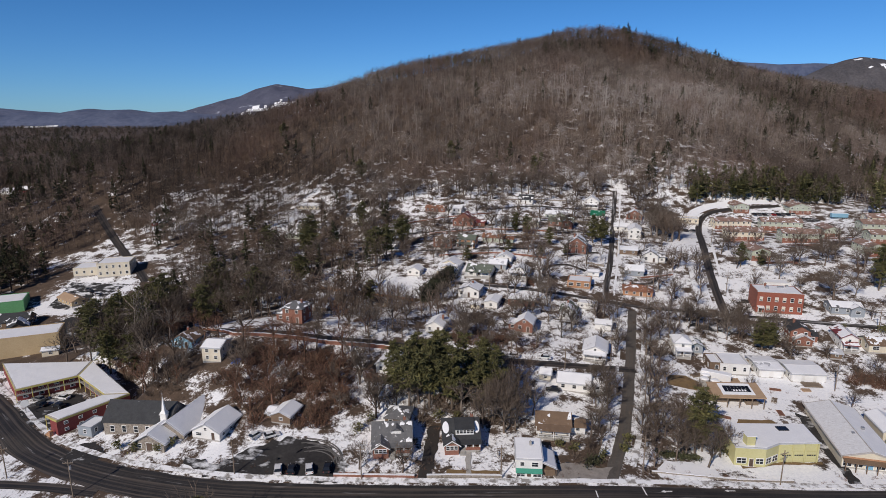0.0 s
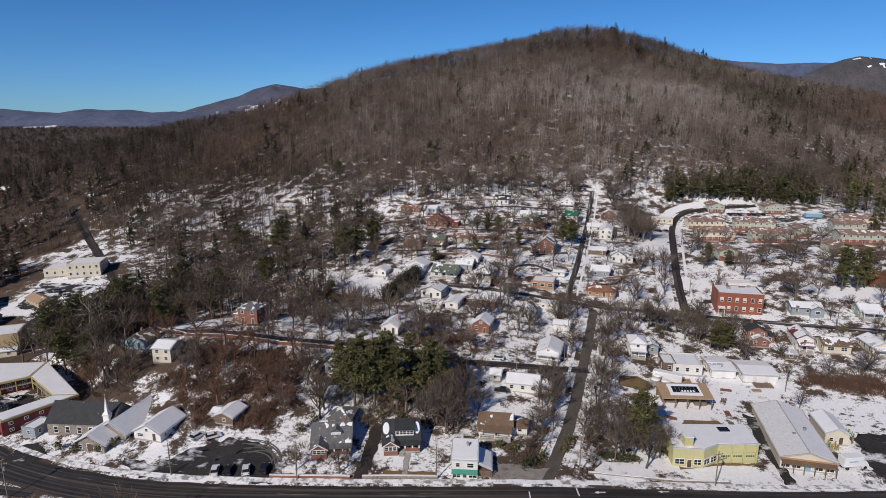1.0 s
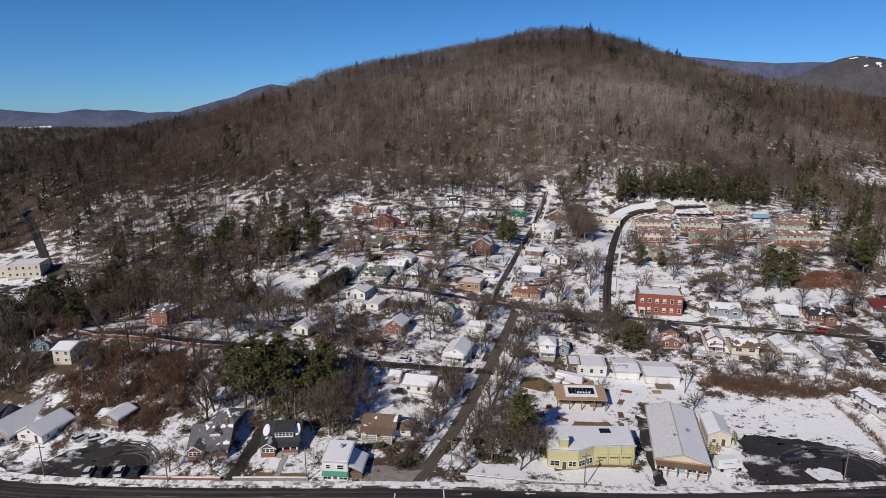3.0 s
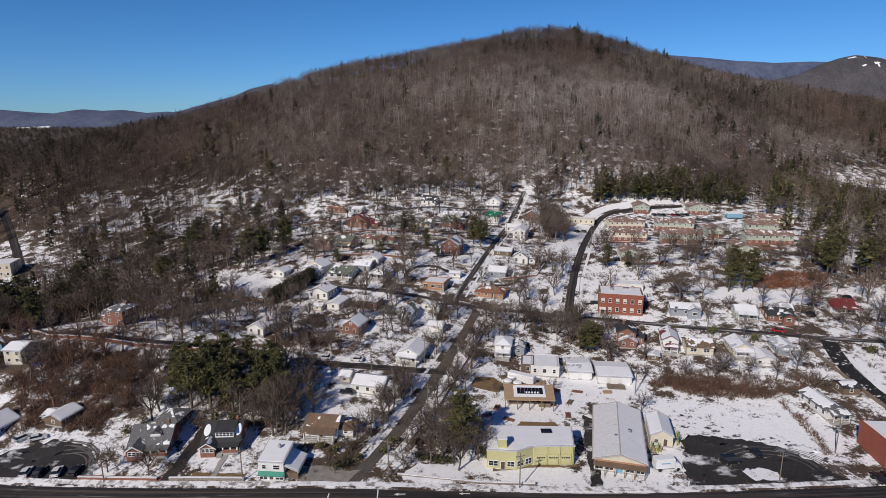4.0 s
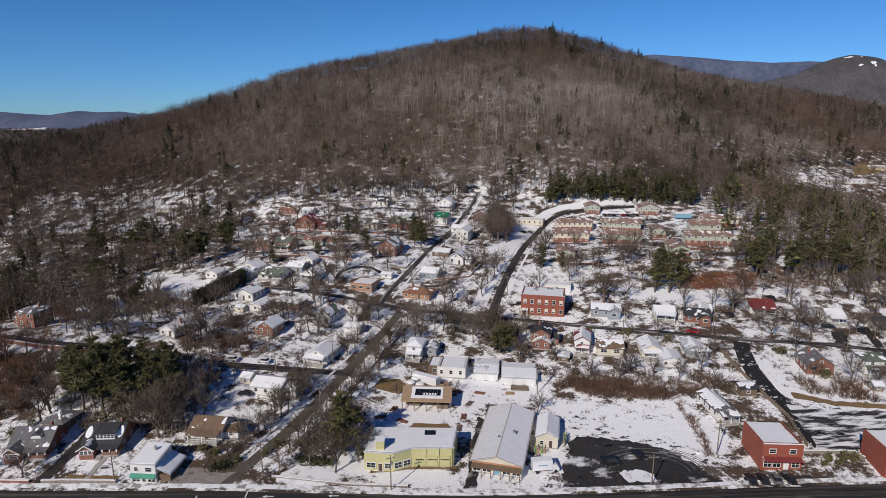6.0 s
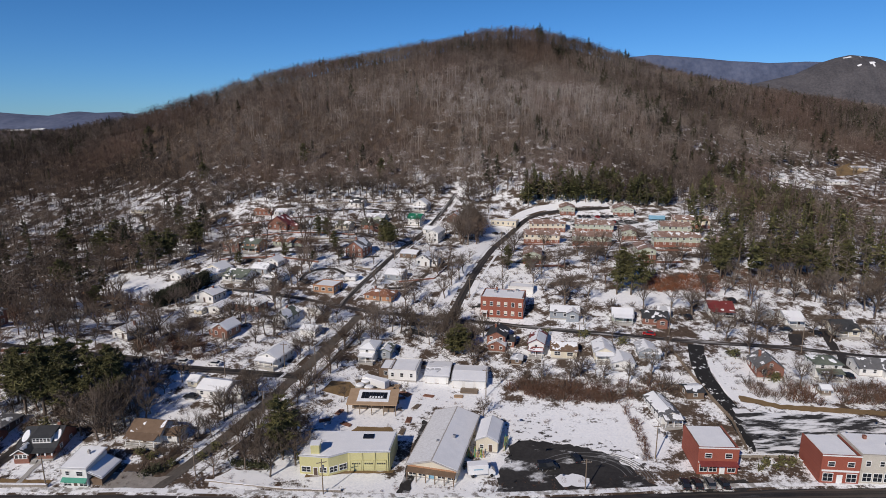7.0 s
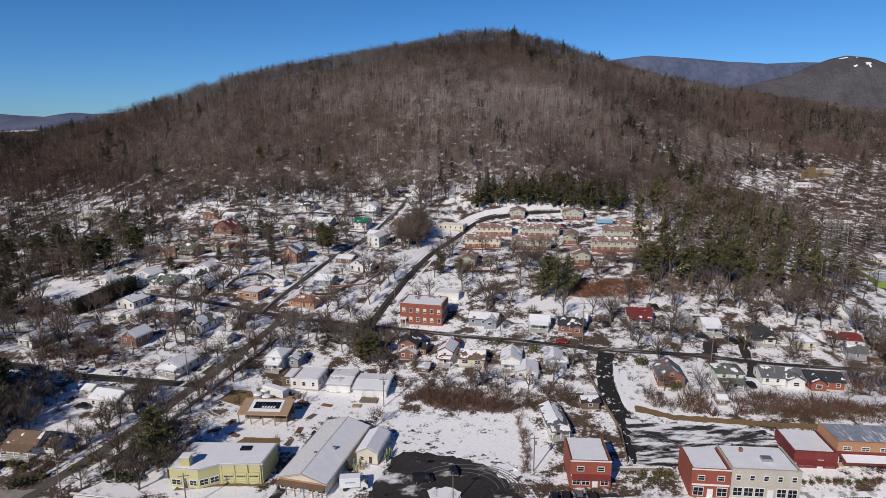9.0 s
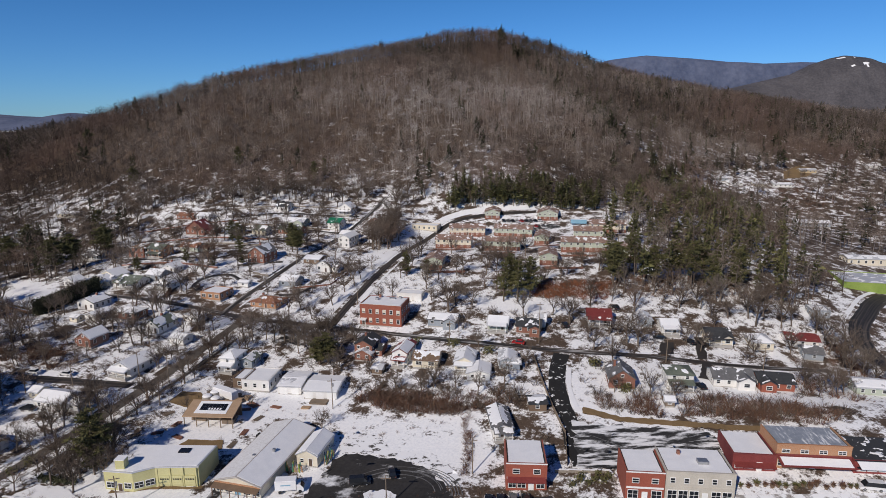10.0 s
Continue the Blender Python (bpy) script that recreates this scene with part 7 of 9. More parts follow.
TREES = {"bare": [], "pine": []}
for i in range(9):
    (tv, tt, _), (cv, ct, _) = branching(900 + i, 4, (5, 5, 5) if i % 2 else (6, 4, 5), 0.7 + 0.1 * (i % 3), 0.75 + 0.2 * (i % 3))
    TREES["bare"].append((mesh_from("trunk", tv, tt, ["bark"]), mesh_from("crown", cv, ct, ["bark"])))
for i in range(6):
    (tv, tt, _), (cv, ct, _) = full_pine(950 + i, 13 + i, 0.16 + 0.035 * (i % 3), (0.10, 0.2, 0.3)[i % 3], 0.05 * (i % 2), 0.5)
    TREES["pine"].append((mesh_from("trunk", tv, tt, ["bark"]), mesh_from("crown", cv, ct, ["needles"])))

tree_rng = random.Random(42)


def tree(kind, x, y, tall, wide=1.0, label=""):
    """One tree of its kind standing on the ground."""
    trunk, crown = tree_rng.choice(TREES[kind])
    t = thing("bare_tree" if kind == "bare" else "pine_tree", x, y, tree_rng.uniform(0, 360),
              label or ("leafless grey-brown tree with fine twigs in snow" if kind == "bare" else "dark green pine with ragged boughs in snow"), "tree",
              "bare trees in town" if kind == "bare" else "pines in town")
    s = Matrix.Diagonal((tall * wide, tall * wide, tall, 1))
    part("trunk", trunk, None, t, at=s)
    part("crown", crown, None, t, at=s)
    return t


for x, y, h in ((-9.7, 156.3, 20), (-3.9, 155.7, 21), (2.6, 155.3, 20), (10, 156.6, 19), (15.1, 158.7, 18), (-7.4, 161.5, 20), (6.1, 162.5, 20), (-14.5, 160.2, 17), (0, 160, 21), (12, 163, 18), (-2, 166, 18)):
    tree("pine", x, y, h, 1.25, "tall dark green pine in a dense clump")
for x, y, h in ((66, 138.5, 12), (70.5, 145, 13), (64.5, 144, 11), (72.5, 138, 10), (69, 149, 11), (65.5, 151, 9)):
    tree("bare", x, y, h, 1.0, "tall bare tree beside a ragged pine")
tree("pine", 68.2, 141.5, 18, 1.6, "tall ragged green pine beside the side street")
for x, y, h in ((-115.6, 190, 15), (-107, 188, 14), (-109, 200, 17), (-119.9, 244, 19), (-118.5, 232, 20), (-88, 205, 15), (-79, 240, 17), (-33.5, 285, 18), (-22, 309, 17), (-29.5, 227, 11), (-128, 222, 18), (-120, 214, 17),
                (-112, 222, 18), (-48.8, 350, 18), (-94, 310, 18), (-72, 306, 17), (-76, 328, 18), (-28.8, 291, 17), (-105, 262, 17), (-100, 240, 16), (-66, 262, 15)):
    tree("pine", x, y, h * 1.08, 1.5)
for x, y, h in ((-131, 205, 18), (-126, 199, 17), (-117, 197, 16), (-121, 206, 19), (-112, 208, 17), (-133, 214, 18), (-104, 196, 15), (-108, 214, 18)):
    tree("pine", x, y, h, 1.45)
tree("bare", -51, 104, 17.5, 0.9, "tall brown tree beside the main road")
tree("pine", -49.5, 104.5, 16.5, 1.1, "tall ragged pine beside the main road")
for x, y, h in ((78.8, 303, 15), (82.4, 299, 14), (60, 281, 5), (47.5, 277, 6), (11.7, 276, 7), (7.6, 297, 6), (32.3, 283, 7), (140.3, 268.7, 12), (149.5, 268, 8), (54.4, 295, 10), (40.4, 323, 12), (46, 318, 11)):
    tree("pine", x, y, h, 1.4 if h > 8 else 2.0)
for x, y, h in ((182.2, 236, 17), (187.8, 235, 18), (193.2, 238.4, 17), (229.5, 247, 19), (186, 241, 18), (233, 252, 18), (246, 246, 18), (262, 246, 20), (268, 240, 17), (274, 250, 19), (256, 252, 17), (280, 243, 18), (285, 252, 17), (241, 262, 18)):
    tree("pine", x, y, h, 1.3)
for x, y, h in ((114.5, 198, 10), (117.5, 199.5, 9.5), (116, 202, 10)):
    tree("pine", x, y, h, 2.2, "broad dark evergreen beside a snowy yard")

for x, y, h in ((-21, 131.5, 8), (-10, 130.2, 9), (16.7, 146, 15), (-25.5, 171, 10), (61.8, 161, 11), (72.7, 184.7, 12), (74.2, 204, 12), (72, 140, 10), (40.2, 213, 10), (-32.7, 161.5, 9), (-66.7, 184.7, 14), (162.3, 236, 12),
                (-41, 179, 11), (46.6, 148.6, 7), (53.9, 168, 8), (-47.7, 162, 8), (111, 216, 11), (114.4, 214, 11), (96, 221, 10), (104.5, 231, 9), (-63.4, 284.7, 13), (-37.8, 209, 13), (98.4, 173.5, 5), (133, 190, 8), (120.7, 191, 9), (-25, 187, 13)):
    tree("bare", x, y, h)
for x, y, h in ((75.5, 141, 9), (80, 170, 5), (151.2, 176.3, 9), (154.8, 179, 10), (161.9, 176.2, 8), (177, 176.5, 10), (209.5, 196.5, 10), (213.9, 188, 11), (50, 189, 5), (59.9, 221.6, 9), (82.4, 222, 9), (89.2, 221, 10), (97.7, 214.7, 10), (104.2, 210.6, 10), (111.7, 207, 11),
                (122.6, 161.5, 7), (168.5, 172.6, 8), (185, 186, 9), (222.4, 201, 11), (247, 198, 9), (260, 192.5, 6), (219.8, 168.7, 9), (209.8, 171, 7), (225.9, 166, 8), (101, 215.6, 10), (108.8, 213, 9), (121.6, 196, 8), (63.2, 137, 9), (66.2, 146, 10), (61, 155, 9),
                (142.6, 179.5, 7), (209.3, 204, 10), (275, 184, 6), (274.8, 170, 10), (291, 190, 9), (300, 203, 12), (281, 223, 13), (300, 235, 13), (292, 230, 13), (14, 151, 14), (19, 149, 13), (11, 148, 12)):
    tree("bare", x, y, h)
for x, y, h in ((15, 153, 15), (18, 155, 16), (21, 152, 15), (17, 149, 14), (22, 157, 14), (20, 147, 12), (13, 152, 13)):
    tree("bare", x, y, h, 0.8, "tall brown tree with dense upright twigs")
tree("bare", 159.7, 230, 15, 1.35, "huge spreading leafless oak in a snowy field")
tree("bare", 205, 215, 13, 1.2, "broad leafless tree beside the cross street")
tree("bare", 226, 200, 13, 1.1, "broad leafless tree beside the cross street")

for i in range(13):
    y = 136 + i * 6.3
    for side in (-5.2, 5.6):
        if tree_rng.random() < 0.62:
            tree("bare", 44.5 + (y - 133) * 0.345 + side + tree_rng.uniform(-0.8, 0.8), y + tree_rng.uniform(-2, 2), tree_rng.uniform(5, 10), 1.0, "bare tree on the verge of the side street")

town = [(-60, 200), (-35, 172), (25, 200), (60, 205), (100, 205), (120, 208), (150, 180), (180, 178), (215, 198), (300, 178), (310, 230), (225, 250), (160, 268), (120, 240), (135, 262), (118, 300), (118, 395), (60, 395), (-20, 380), (-60, 355)]
UPPER_TREES = []
for x, y, z in spots(town, 8.6, 0.58):
    if y > 222:
        UPPER_TREES.append((x, y, z))
        continue
    tree("bare", float(x), float(y), tree_rng.triangular(3.5, 15, 7), tree_rng.uniform(0.75, 1.25))
for x, y, z in spots([(225, 208), (310, 190), (316, 232), (230, 242)], 8.5, 0.8):
    UPPER_TREES.append((x, y, z))
for x, y, _ in spots([(135, 262), (240, 255), (235, 300), (140, 300)], 8.0, 0.7):
    tree("bare", float(x), float(y), tree_rng.uniform(8, 14))
for x, y, _ in spots([(24, 158), (60, 150), (66, 176), (40, 180), (20, 178)], 7.5, 0.5) :
    tree("bare", float(x), float(y), tree_rng.uniform(4, 8))


for x, y, h in ((224, 772, 17), (231, 771, 13), (285, 767, 13), (322, 743, 16), (4, 632, 13), (-5, 629, 12), (12, 635, 12), (40, 616, 11), (393, 694, 13), (433, 709, 14), (444, 670, 14), (65, 424, 16), (6, 441, 16), (-57, 411, 17), (71, 431, 15), (-128, 483, 15), (383, 676, 13), (489, 667, 14), (324, 492, 14), (350, 560, 13)):
    tree("pine", x, y, h, 1.3, "lone dark pine standing above the bare woods")


# ---- lots and yards ----
def tyre_track(points, material, label, width=0.35, gauge=1.5):
    for s in (-gauge / 2, gauge / 2):
        tagged(ribbon("tyre_track", points, width, material, 0.17, 1, s), label, "tyre track", kind="structure")


def patch(name, outline, material, label, lift=0.12, cell=0.9, kind="structure"):
    """A flat surface draped over the ground inside an outline, its rim following the outline with a slight wobble."""
    edge = np.array(outline, float)
    nxt = np.roll(edge, -1, 0)
    xs, ys = np.arange(edge[:, 0].min() - cell, edge[:, 0].max() + 2 * cell, cell), np.arange(edge[:, 1].min() - cell, edge[:, 1].max() + 2 * cell, cell)
    X, Y = np.meshgrid(xs, ys)
    P = np.stack([X.ravel(), Y.ravel()], -1)
    within = inside(outline, P[:, 0], P[:, 1])
    along = nxt - edge
    u = np.clip(((P[:, None] - edge[None]) * along[None]).sum(-1) / ((along ** 2).sum(-1)[None] + 1e-9), 0, 1)
    near = edge[None] + u[..., None] * along[None]
    gap = np.linalg.norm(P[:, None] - near, axis=-1)
    k = gap.argmin(1)
    rim = near[np.arange(len(P)), k]
    Q = np.where(within[:, None], P, rim)
    w = len(xs)
    ids, verts, faces = {}, [], []
    for a in range(len(ys) - 1):
        for b in range(w - 1):
            ring = (a * w + b, a * w + b + 1, a * w + w + b + 1, a * w + w + b)
            if not any(within[q] for q in ring):
                continue
            for q in ring:
                if q not in ids:
                    ids[q] = len(verts)
                    x, y = Q[q]
                    amp = 1.5 if cell == 0.9 else min(0.7, cell)
                    x, y = x + amp * noise.noise(Vector((x * 0.45, y * 0.45, 1))), y + amp * noise.noise(Vector((x * 0.45, y * 0.45, 7)))
                    verts.append((x, y, ground_z(x, y) + lift))
            faces.append([ids[q] for q in ring])
    return tagged(new(name, mesh_from(name, verts, faces, [material])), label, "pavement", kind=kind)


patch("pavement", [(123, 126.5), (127, 140), (128.2, 147), (132.3, 149), (140, 147), (147.4, 145), (155.7, 139.6), (160, 132), (162, 126.5)], "asphalt lot dark", "half-cleared dark parking lot with tyre tracks")
patch("pavement", [(129, 149.5), (137, 148.8), (147, 145.8), (156, 140.8), (161, 134), (163, 136), (159, 142.5), (150, 148), (143, 150.5), (141, 156), (133, 159), (129, 155)], "slushy snow", "trampled snow with slush holes behind a dark lot", 0.08, 0.95)
patch("pavement", [(194, 158), (204, 155), (219, 151.5), (229, 149), (231, 145), (226, 137), (203, 137), (192, 138)], "asphalt streaks", "icy parking lot behind the shops")
patch("pavement", [(-68, 137), (-58, 134), (-50, 139.5), (-42, 143), (-32, 141), (-24, 133), (-26, 127.5), (-60, 129.5)], "asphalt lot dark", "cleared church parking lot with drifts")
patch("pavement", [(-114, 153.5), (-106, 165), (-119, 176), (-130, 167.5), (-128, 163), (-121, 156)], "asphalt lot dark", "motel courtyard with slush")
patch("pavement", [(-185, 262), (-168, 258), (-158, 284), (-190, 290)], "asphalt lot", "snowy school parking lot")
patch("pavement", [(168, 128.5), (184, 128), (184, 125.3), (168, 125.3)], "asphalt lot dark", "parking bays before a shop")
patch("pavement", [(186, 357), (214, 354), (226, 350), (226, 344), (188, 350)], "asphalt lot", "apartment parking lot with slush")
patch("pavement", [(121, 232), (129, 240), (139, 239), (136, 234)], "asphalt lot", "small yard beside the brick building")
patch("pavement", [(94, 213), (112, 210), (116, 219), (98, 222)], "asphalt lot", "snowy turnaround beside the crossing")
patch("ochre_bank", [(199, 164), (208, 158.5), (222, 155), (236, 151.5), (254, 148.5), (254, 146.5), (236, 149), (222, 152.5), (208, 156), (198, 161)], "ochre", "strip of dry ochre grass on a bank", 0.12, 0.5)
patch("ochre_bank", [(-56, 262), (-12, 238), (-9, 235), (-11, 233), (-56, 258)], "ochre", "ochre earth bank below a snowy yard", 0.12, 0.5)
for x, y in ((150, 305), (176, 293), (158, 335), (184, 331), (200, 305), (214, 283), (226, 305), (150, 270), (204, 268)):
    patch("mulch_bed", [(x, y), (x + 17, y - 2.2), (x + 17.5, y + 0.6), (x + 0.4, y + 2.6)], "brick road", "reddish mulch bed before an apartment row", 0.14, 0.7)
patch("ochre_bank", [(84, 153), (90, 151), (97, 152), (96, 156), (86, 156)], "ochre", "bare brown earth in a yard", 0.12, 0.5)
patch("ochre_bank", [(72, 174), (80, 171), (84, 175), (80, 180), (74, 180)], "ochre", "bare brown earth in a yard", 0.12, 0.5)
patch("ochre_bank", [(-26, 130.5), (-4, 129), (-4, 127.5), (-26, 128)], "brick road", "reddish leaf-strewn verge", 0.12, 0.5)
patch("ochre_bank", [(1, 131), (14, 130.5), (14, 128.5), (1, 128.5)], "ochre", "dry grass at the foot of a lawn", 0.12, 0.5)
patch("ochre_bank", [(440, 500), (462, 505), (482, 522), (470, 532), (448, 516)], "ochre", "bare orange earth round a house on a far slope", 0.3, 1.6)
patch("path", [(5.4, 127.5), (6.8, 127.5), (7.4, 138), (6.0, 138)], "concrete", "garden path up to a brick bungalow", 0.14, 0.6)
patch("drive", [(99.5, 126), (102.5, 126), (107.5, 158), (105.0, 160), (103, 150)], "asphalt lot dark", "slushy drive between a garage and a store", 0.14, 0.7)
patch("drive", [(76, 133.0), (86, 134.8), (98, 135.4), (98, 136.4), (86, 136), (82, 134), (76, 134.2)], "ochre", "muddy strip at the foot of a garage", 0.14, 0.5)
patch("drive", [(-101, 139.5), (-92, 136.5), (-89, 140), (-96, 146), (-100, 145)], "asphalt lot dark", "dark drive beside the church", 0.14, 0.7)
patch("drive", [(-160, 222), (-146, 214), (-140, 219), (-150, 240), (-166, 252), (-172, 246)], "asphalt lot dark", "slushy drive between halls", 0.14, 0.9)
for line in ([(66, 263), (58, 269), (49, 266), (46, 258), (50, 253)], [(22, 250), (23, 262)], [(37, 246), (39, 257)], [(4, 254), (5, 264)], [(92, 322), (76, 326), (60, 329), (44, 331)], [(78, 287), (66, 283), (58, 280)],
             [(-12, 300), (8, 293), (28, 291), (44, 288)], [(96, 341), (70, 347), (40, 349)], [(104, 370), (80, 371), (56, 374), (30, 368)], [(86, 251), (94, 254), (103, 268)], [(-8, 320), (10, 318), (30, 316)], [(-24, 340), (0, 338), (24, 336)]):
    tagged(ribbon("drive", line, 2.1, "asphalt slushy", 0.14), "half-cleared driveway between upper gardens", "driveway", kind="structure")
for line in ([(46, 262), (52, 271), (61, 272), (68, 266)], [(47, 260), (53, 268), (61, 269)]):
    tyre_track(line, "track dark", "tyre track looping over a snowy bank", 0.25)
for q in ([(243.5, 192), (247.5, 193), (251.5, 207), (248.5, 207)], [(231, 194), (236.5, 195), (239.5, 203), (235, 203)], [(238.8, 179), (241.6, 178), (247.5, 190), (244.8, 191)]):
    patch("drive", q, "asphalt", "dark wet driveway beside a house", 0.16, 0.6)
patch("drive", [(-6.5, 126.5), (-3.2, 126.5), (-0.6, 148), (-3.8, 148)], "asphalt", "narrow dark driveway between bungalows", 0.14, 0.8)
patch("drive", [(27, 126.5), (40, 127), (42, 132), (32, 134), (27, 132)], "gravel", "grey gravel forecourt", 0.14, 0.9)

for key, shift, width, label in (("side", 4.3, 1.6, "snowy pavement along the side street"), ("side", -4.0, 1.0, "snow bank along the side street"), ("main", -5.8, 1.6, "snowy pavement along the main road"), ("upper", 3.5, 0.9, "snow bank along the climbing street"),
                                 ("school", -6.2, 6.0, "snowy verge of the apartment road"), ("school", 4.2, 1.2, "snow bank of the apartment road"), ("lot", -3.6, 1.6, "snowy verge of a drive"), ("curve", 5.4, 1.6, "snowy shoulder of a curving road")):
    line = bend(ROADS[key])[4 if key in ("side", "upper", "school", "lot") else 0:]
    line = [p for p in line if key != "lot" or p.y > 160]
    tagged(ribbon("pavement", [(p.x, p.y) for p in line], width, "walk" if key in ("main", "side") else "snow", 0.2, 2, shift, False), label, "pavement", kind="structure")


patch("snow_bank", [(138.6, 132.4), (140.2, 133.4), (142, 133.0), (143.4, 133.6), (145.6, 132.6), (147.2, 131.4), (146.4, 130.0), (147, 128.6), (144, 128.2), (142.2, 129.0), (140, 128.4), (139.4, 130.2)], "snow", "shovelled snow lying on a dark lot", 0.16, 0.5)
patch("snow_bank", [(53.5, 128.6), (66, 128.2), (70, 131), (64, 135), (57, 135), (54, 132)], "snow", "smooth snow on a round lawn", 0.22, 0.7)
for x0, y0, x1, y1 in ((36.0, 123.4, 36.2, 121.0), (47.6, 124.8, 47.8, 122.0)):
    patch("road_line", [(x0, y0), (x0 + 0.3, y0), (x1 + 0.3, y1), (x1, y1)], "trim", "white painted stop line on asphalt", 0.2, 0.15)
for x0, y0 in ((51.8, 123.3), (67.2, 124.0)):
    patch("road_arrow", [(x0, y0), (x0 + 0.9, y0 + 0.5), (x0 + 0.9, y0 + 0.2), (x0 + 2.6, y0 + 0.2), (x0 + 2.6, y0 - 0.1), (x0 + 0.9, y0 - 0.1), (x0 + 0.9, y0 - 0.5)], "trim", "white painted turn arrow on asphalt", 0.2, 0.15)


def arc(cx, cy, r, a0, a1, squash=0.8):
    return [(cx + r * math.cos(radians(a0 + (a1 - a0) * i / 10)), cy + squash * r * math.sin(radians(a0 + (a1 - a0) * i / 10))) for i in range(11)]


for cx, cy, r, a0, a1 in ((146, 131, 13, 10, 150), (146, 131, 11, 5, 160), (147, 130, 14.2, 0, 70), (147, 130, 15, 0, 60)):
    tyre_track(arc(cx, cy, r, a0, a1), "track snow", "faint slushy tyre track curving over a dark lot", 0.22)
for cx, cy, r, a0, a1 in ((-34, 133, 7, 0, 110), (-36, 134, 9.5, 5, 100), (-32, 135, 5, -20, 130), (-38, 132, 12, 10, 80)):
    tyre_track(arc(cx, cy, r, a0, a1), "track dark", "dark tyre track looping through snow")
tyre_track([(198, 150), (208, 143), (220, 142), (236, 142)], "track snow", "pale tyre track on an icy lot", 0.2)


# ---- poles, fences, walls, hedges ----
def utility_pole(x, y, tall=9.5, rot=0, lamp=False):
    p = thing("utility_pole", x, y, rot, "weathered timber utility pole with a crossarm", "pole", "utility poles")
    part("post", Shape().tube([(0, 0, -0.5), (0, 0, tall)], [0.16, 0.11], 8), "wood", p)
    arm = part("crossarm", Shape().box(-1.2, -0.07, tall - 0.9, 1.2, 0.07, tall - 0.75), "wood", p)
    for x_ in (-1.1, -0.55, 0.55, 1.1):
        part("insulator", Shape().tube([(x_, 0, tall - 0.76), (x_, 0, tall - 0.52)], 0.05, 6), "concrete", arm)
    if tall > 9:
        part("transformer", Shape().tube([(0.32, 0, tall - 2.6), (0.32, 0, tall - 1.6)], 0.24, 10), "steel", p)
    return p


for x, y, h in ((49.8, 130.5, 10), (58.8, 157, 10), (68, 184, 9.5), (57, 186.5, 9), (39.8, 178.6, 8), (165.5, 138, 10), (124, 171.5, 10), (191.5, 201.5, 15), (121.5, 242, 9), (82, 126.7, 9.5), (84.2, 232.5, 9), (-51.9, 130.3, 9), (-88.8, 124.5, 10), (-111, 133, 9), (145, 127, 8.5), (-20, 128.0, 9), (14.2, 128, 9), (93, 250, 9), (86, 283, 9), (98, 322, 9), (160, 204, 9), (232, 189.5, 9), (262, 185, 9), (140, 300, 9), (20, 243, 9)):
    utility_pole(x, y, h, tree_rng.uniform(-20, 20))


def board_fence(points, tall, mat, label, board=0.3):
    """Posts and upright boards along a line."""
    f = thing("fence", points[0][0], points[0][1], 0, label, "fence", z=0)
    f.matrix_basis = Matrix.Identity(4)
    plank = Shape().box(-board / 2 + 0.02, -0.02, -0.25, board / 2 - 0.02, 0.02, tall * 0.97).mesh("board", mat)
    for (ax, ay), (bx, by) in zip(points, points[1:]):
        L = math.hypot(bx - ax, by - ay)
        turn = math.degrees(math.atan2(by - ay, bx - ax))
        n = max(1, int(L / 2.4))
        for i in range(n):
            u = i / n
            x, y = ax + (bx - ax) * u, ay + (by - ay) * u
            z = ground_z(x, y)
            w = L / n
            z2 = ground_z(ax + (bx - ax) * (i + 1) / n, ay + (by - ay) * (i + 1) / n)
            part("post", Shape().box(-0.07, -0.07, -0.4, 0.07, 0.07, tall + 0.1), mat, f, at=pose(x, y, z, 0, 0, turn))
            m = int(w / board)
            for k in range(m):
                zz = (z2 - z) * (k + 0.5) / m
                part("board", plank, None, f, at=pose(x, y, z, 0, 0, turn) @ pose(w * (k + 0.5) / m, -0.07, zz + tall * 0.03 * ((k * 7) % 3)))
    return f


board_fence([(188.4, 192.5), (189, 178), (190, 165), (191.5, 152), (189.5, 139)], 1.3, "wood", "long tan board fence beside a drive")
board_fence([(60.5, 157), (69.5, 184), (80, 214)], 0.9, "wood", "low rail fence along the side street")
board_fence([(100, 190), (124, 187)], 1.4, "wood", "board fence behind the garages")


def low_wall(points, tall, mat, label, thick=0.4):
    """A retaining wall that follows the ground, built of short lengths with a coping."""
    w = thing("retaining_wall", 0, 0, 0, label, "wall", z=0)
    for (ax, ay), (bx, by) in zip(points, points[1:]):
        L = math.hypot(bx - ax, by - ay)
        n = max(1, int(L / 3))
        turn = math.degrees(math.atan2(by - ay, bx - ax))
        for i in range(n):
            x, y = ax + (bx - ax) * i / n, ay + (by - ay) * i / n
            z = ground_z(x, y)
            part("wall_block", Shape().box(0, -thick / 2, -0.8, L / n, thick / 2, tall), mat, w, at=pose(x, y, z, 0, 0, turn))
            part("coping", Shape().box(0, -thick / 2 - 0.05, tall, L / n, thick / 2 + 0.05, tall + 0.12), "snow", w, at=pose(x, y, z, 0, 0, turn))
    return w


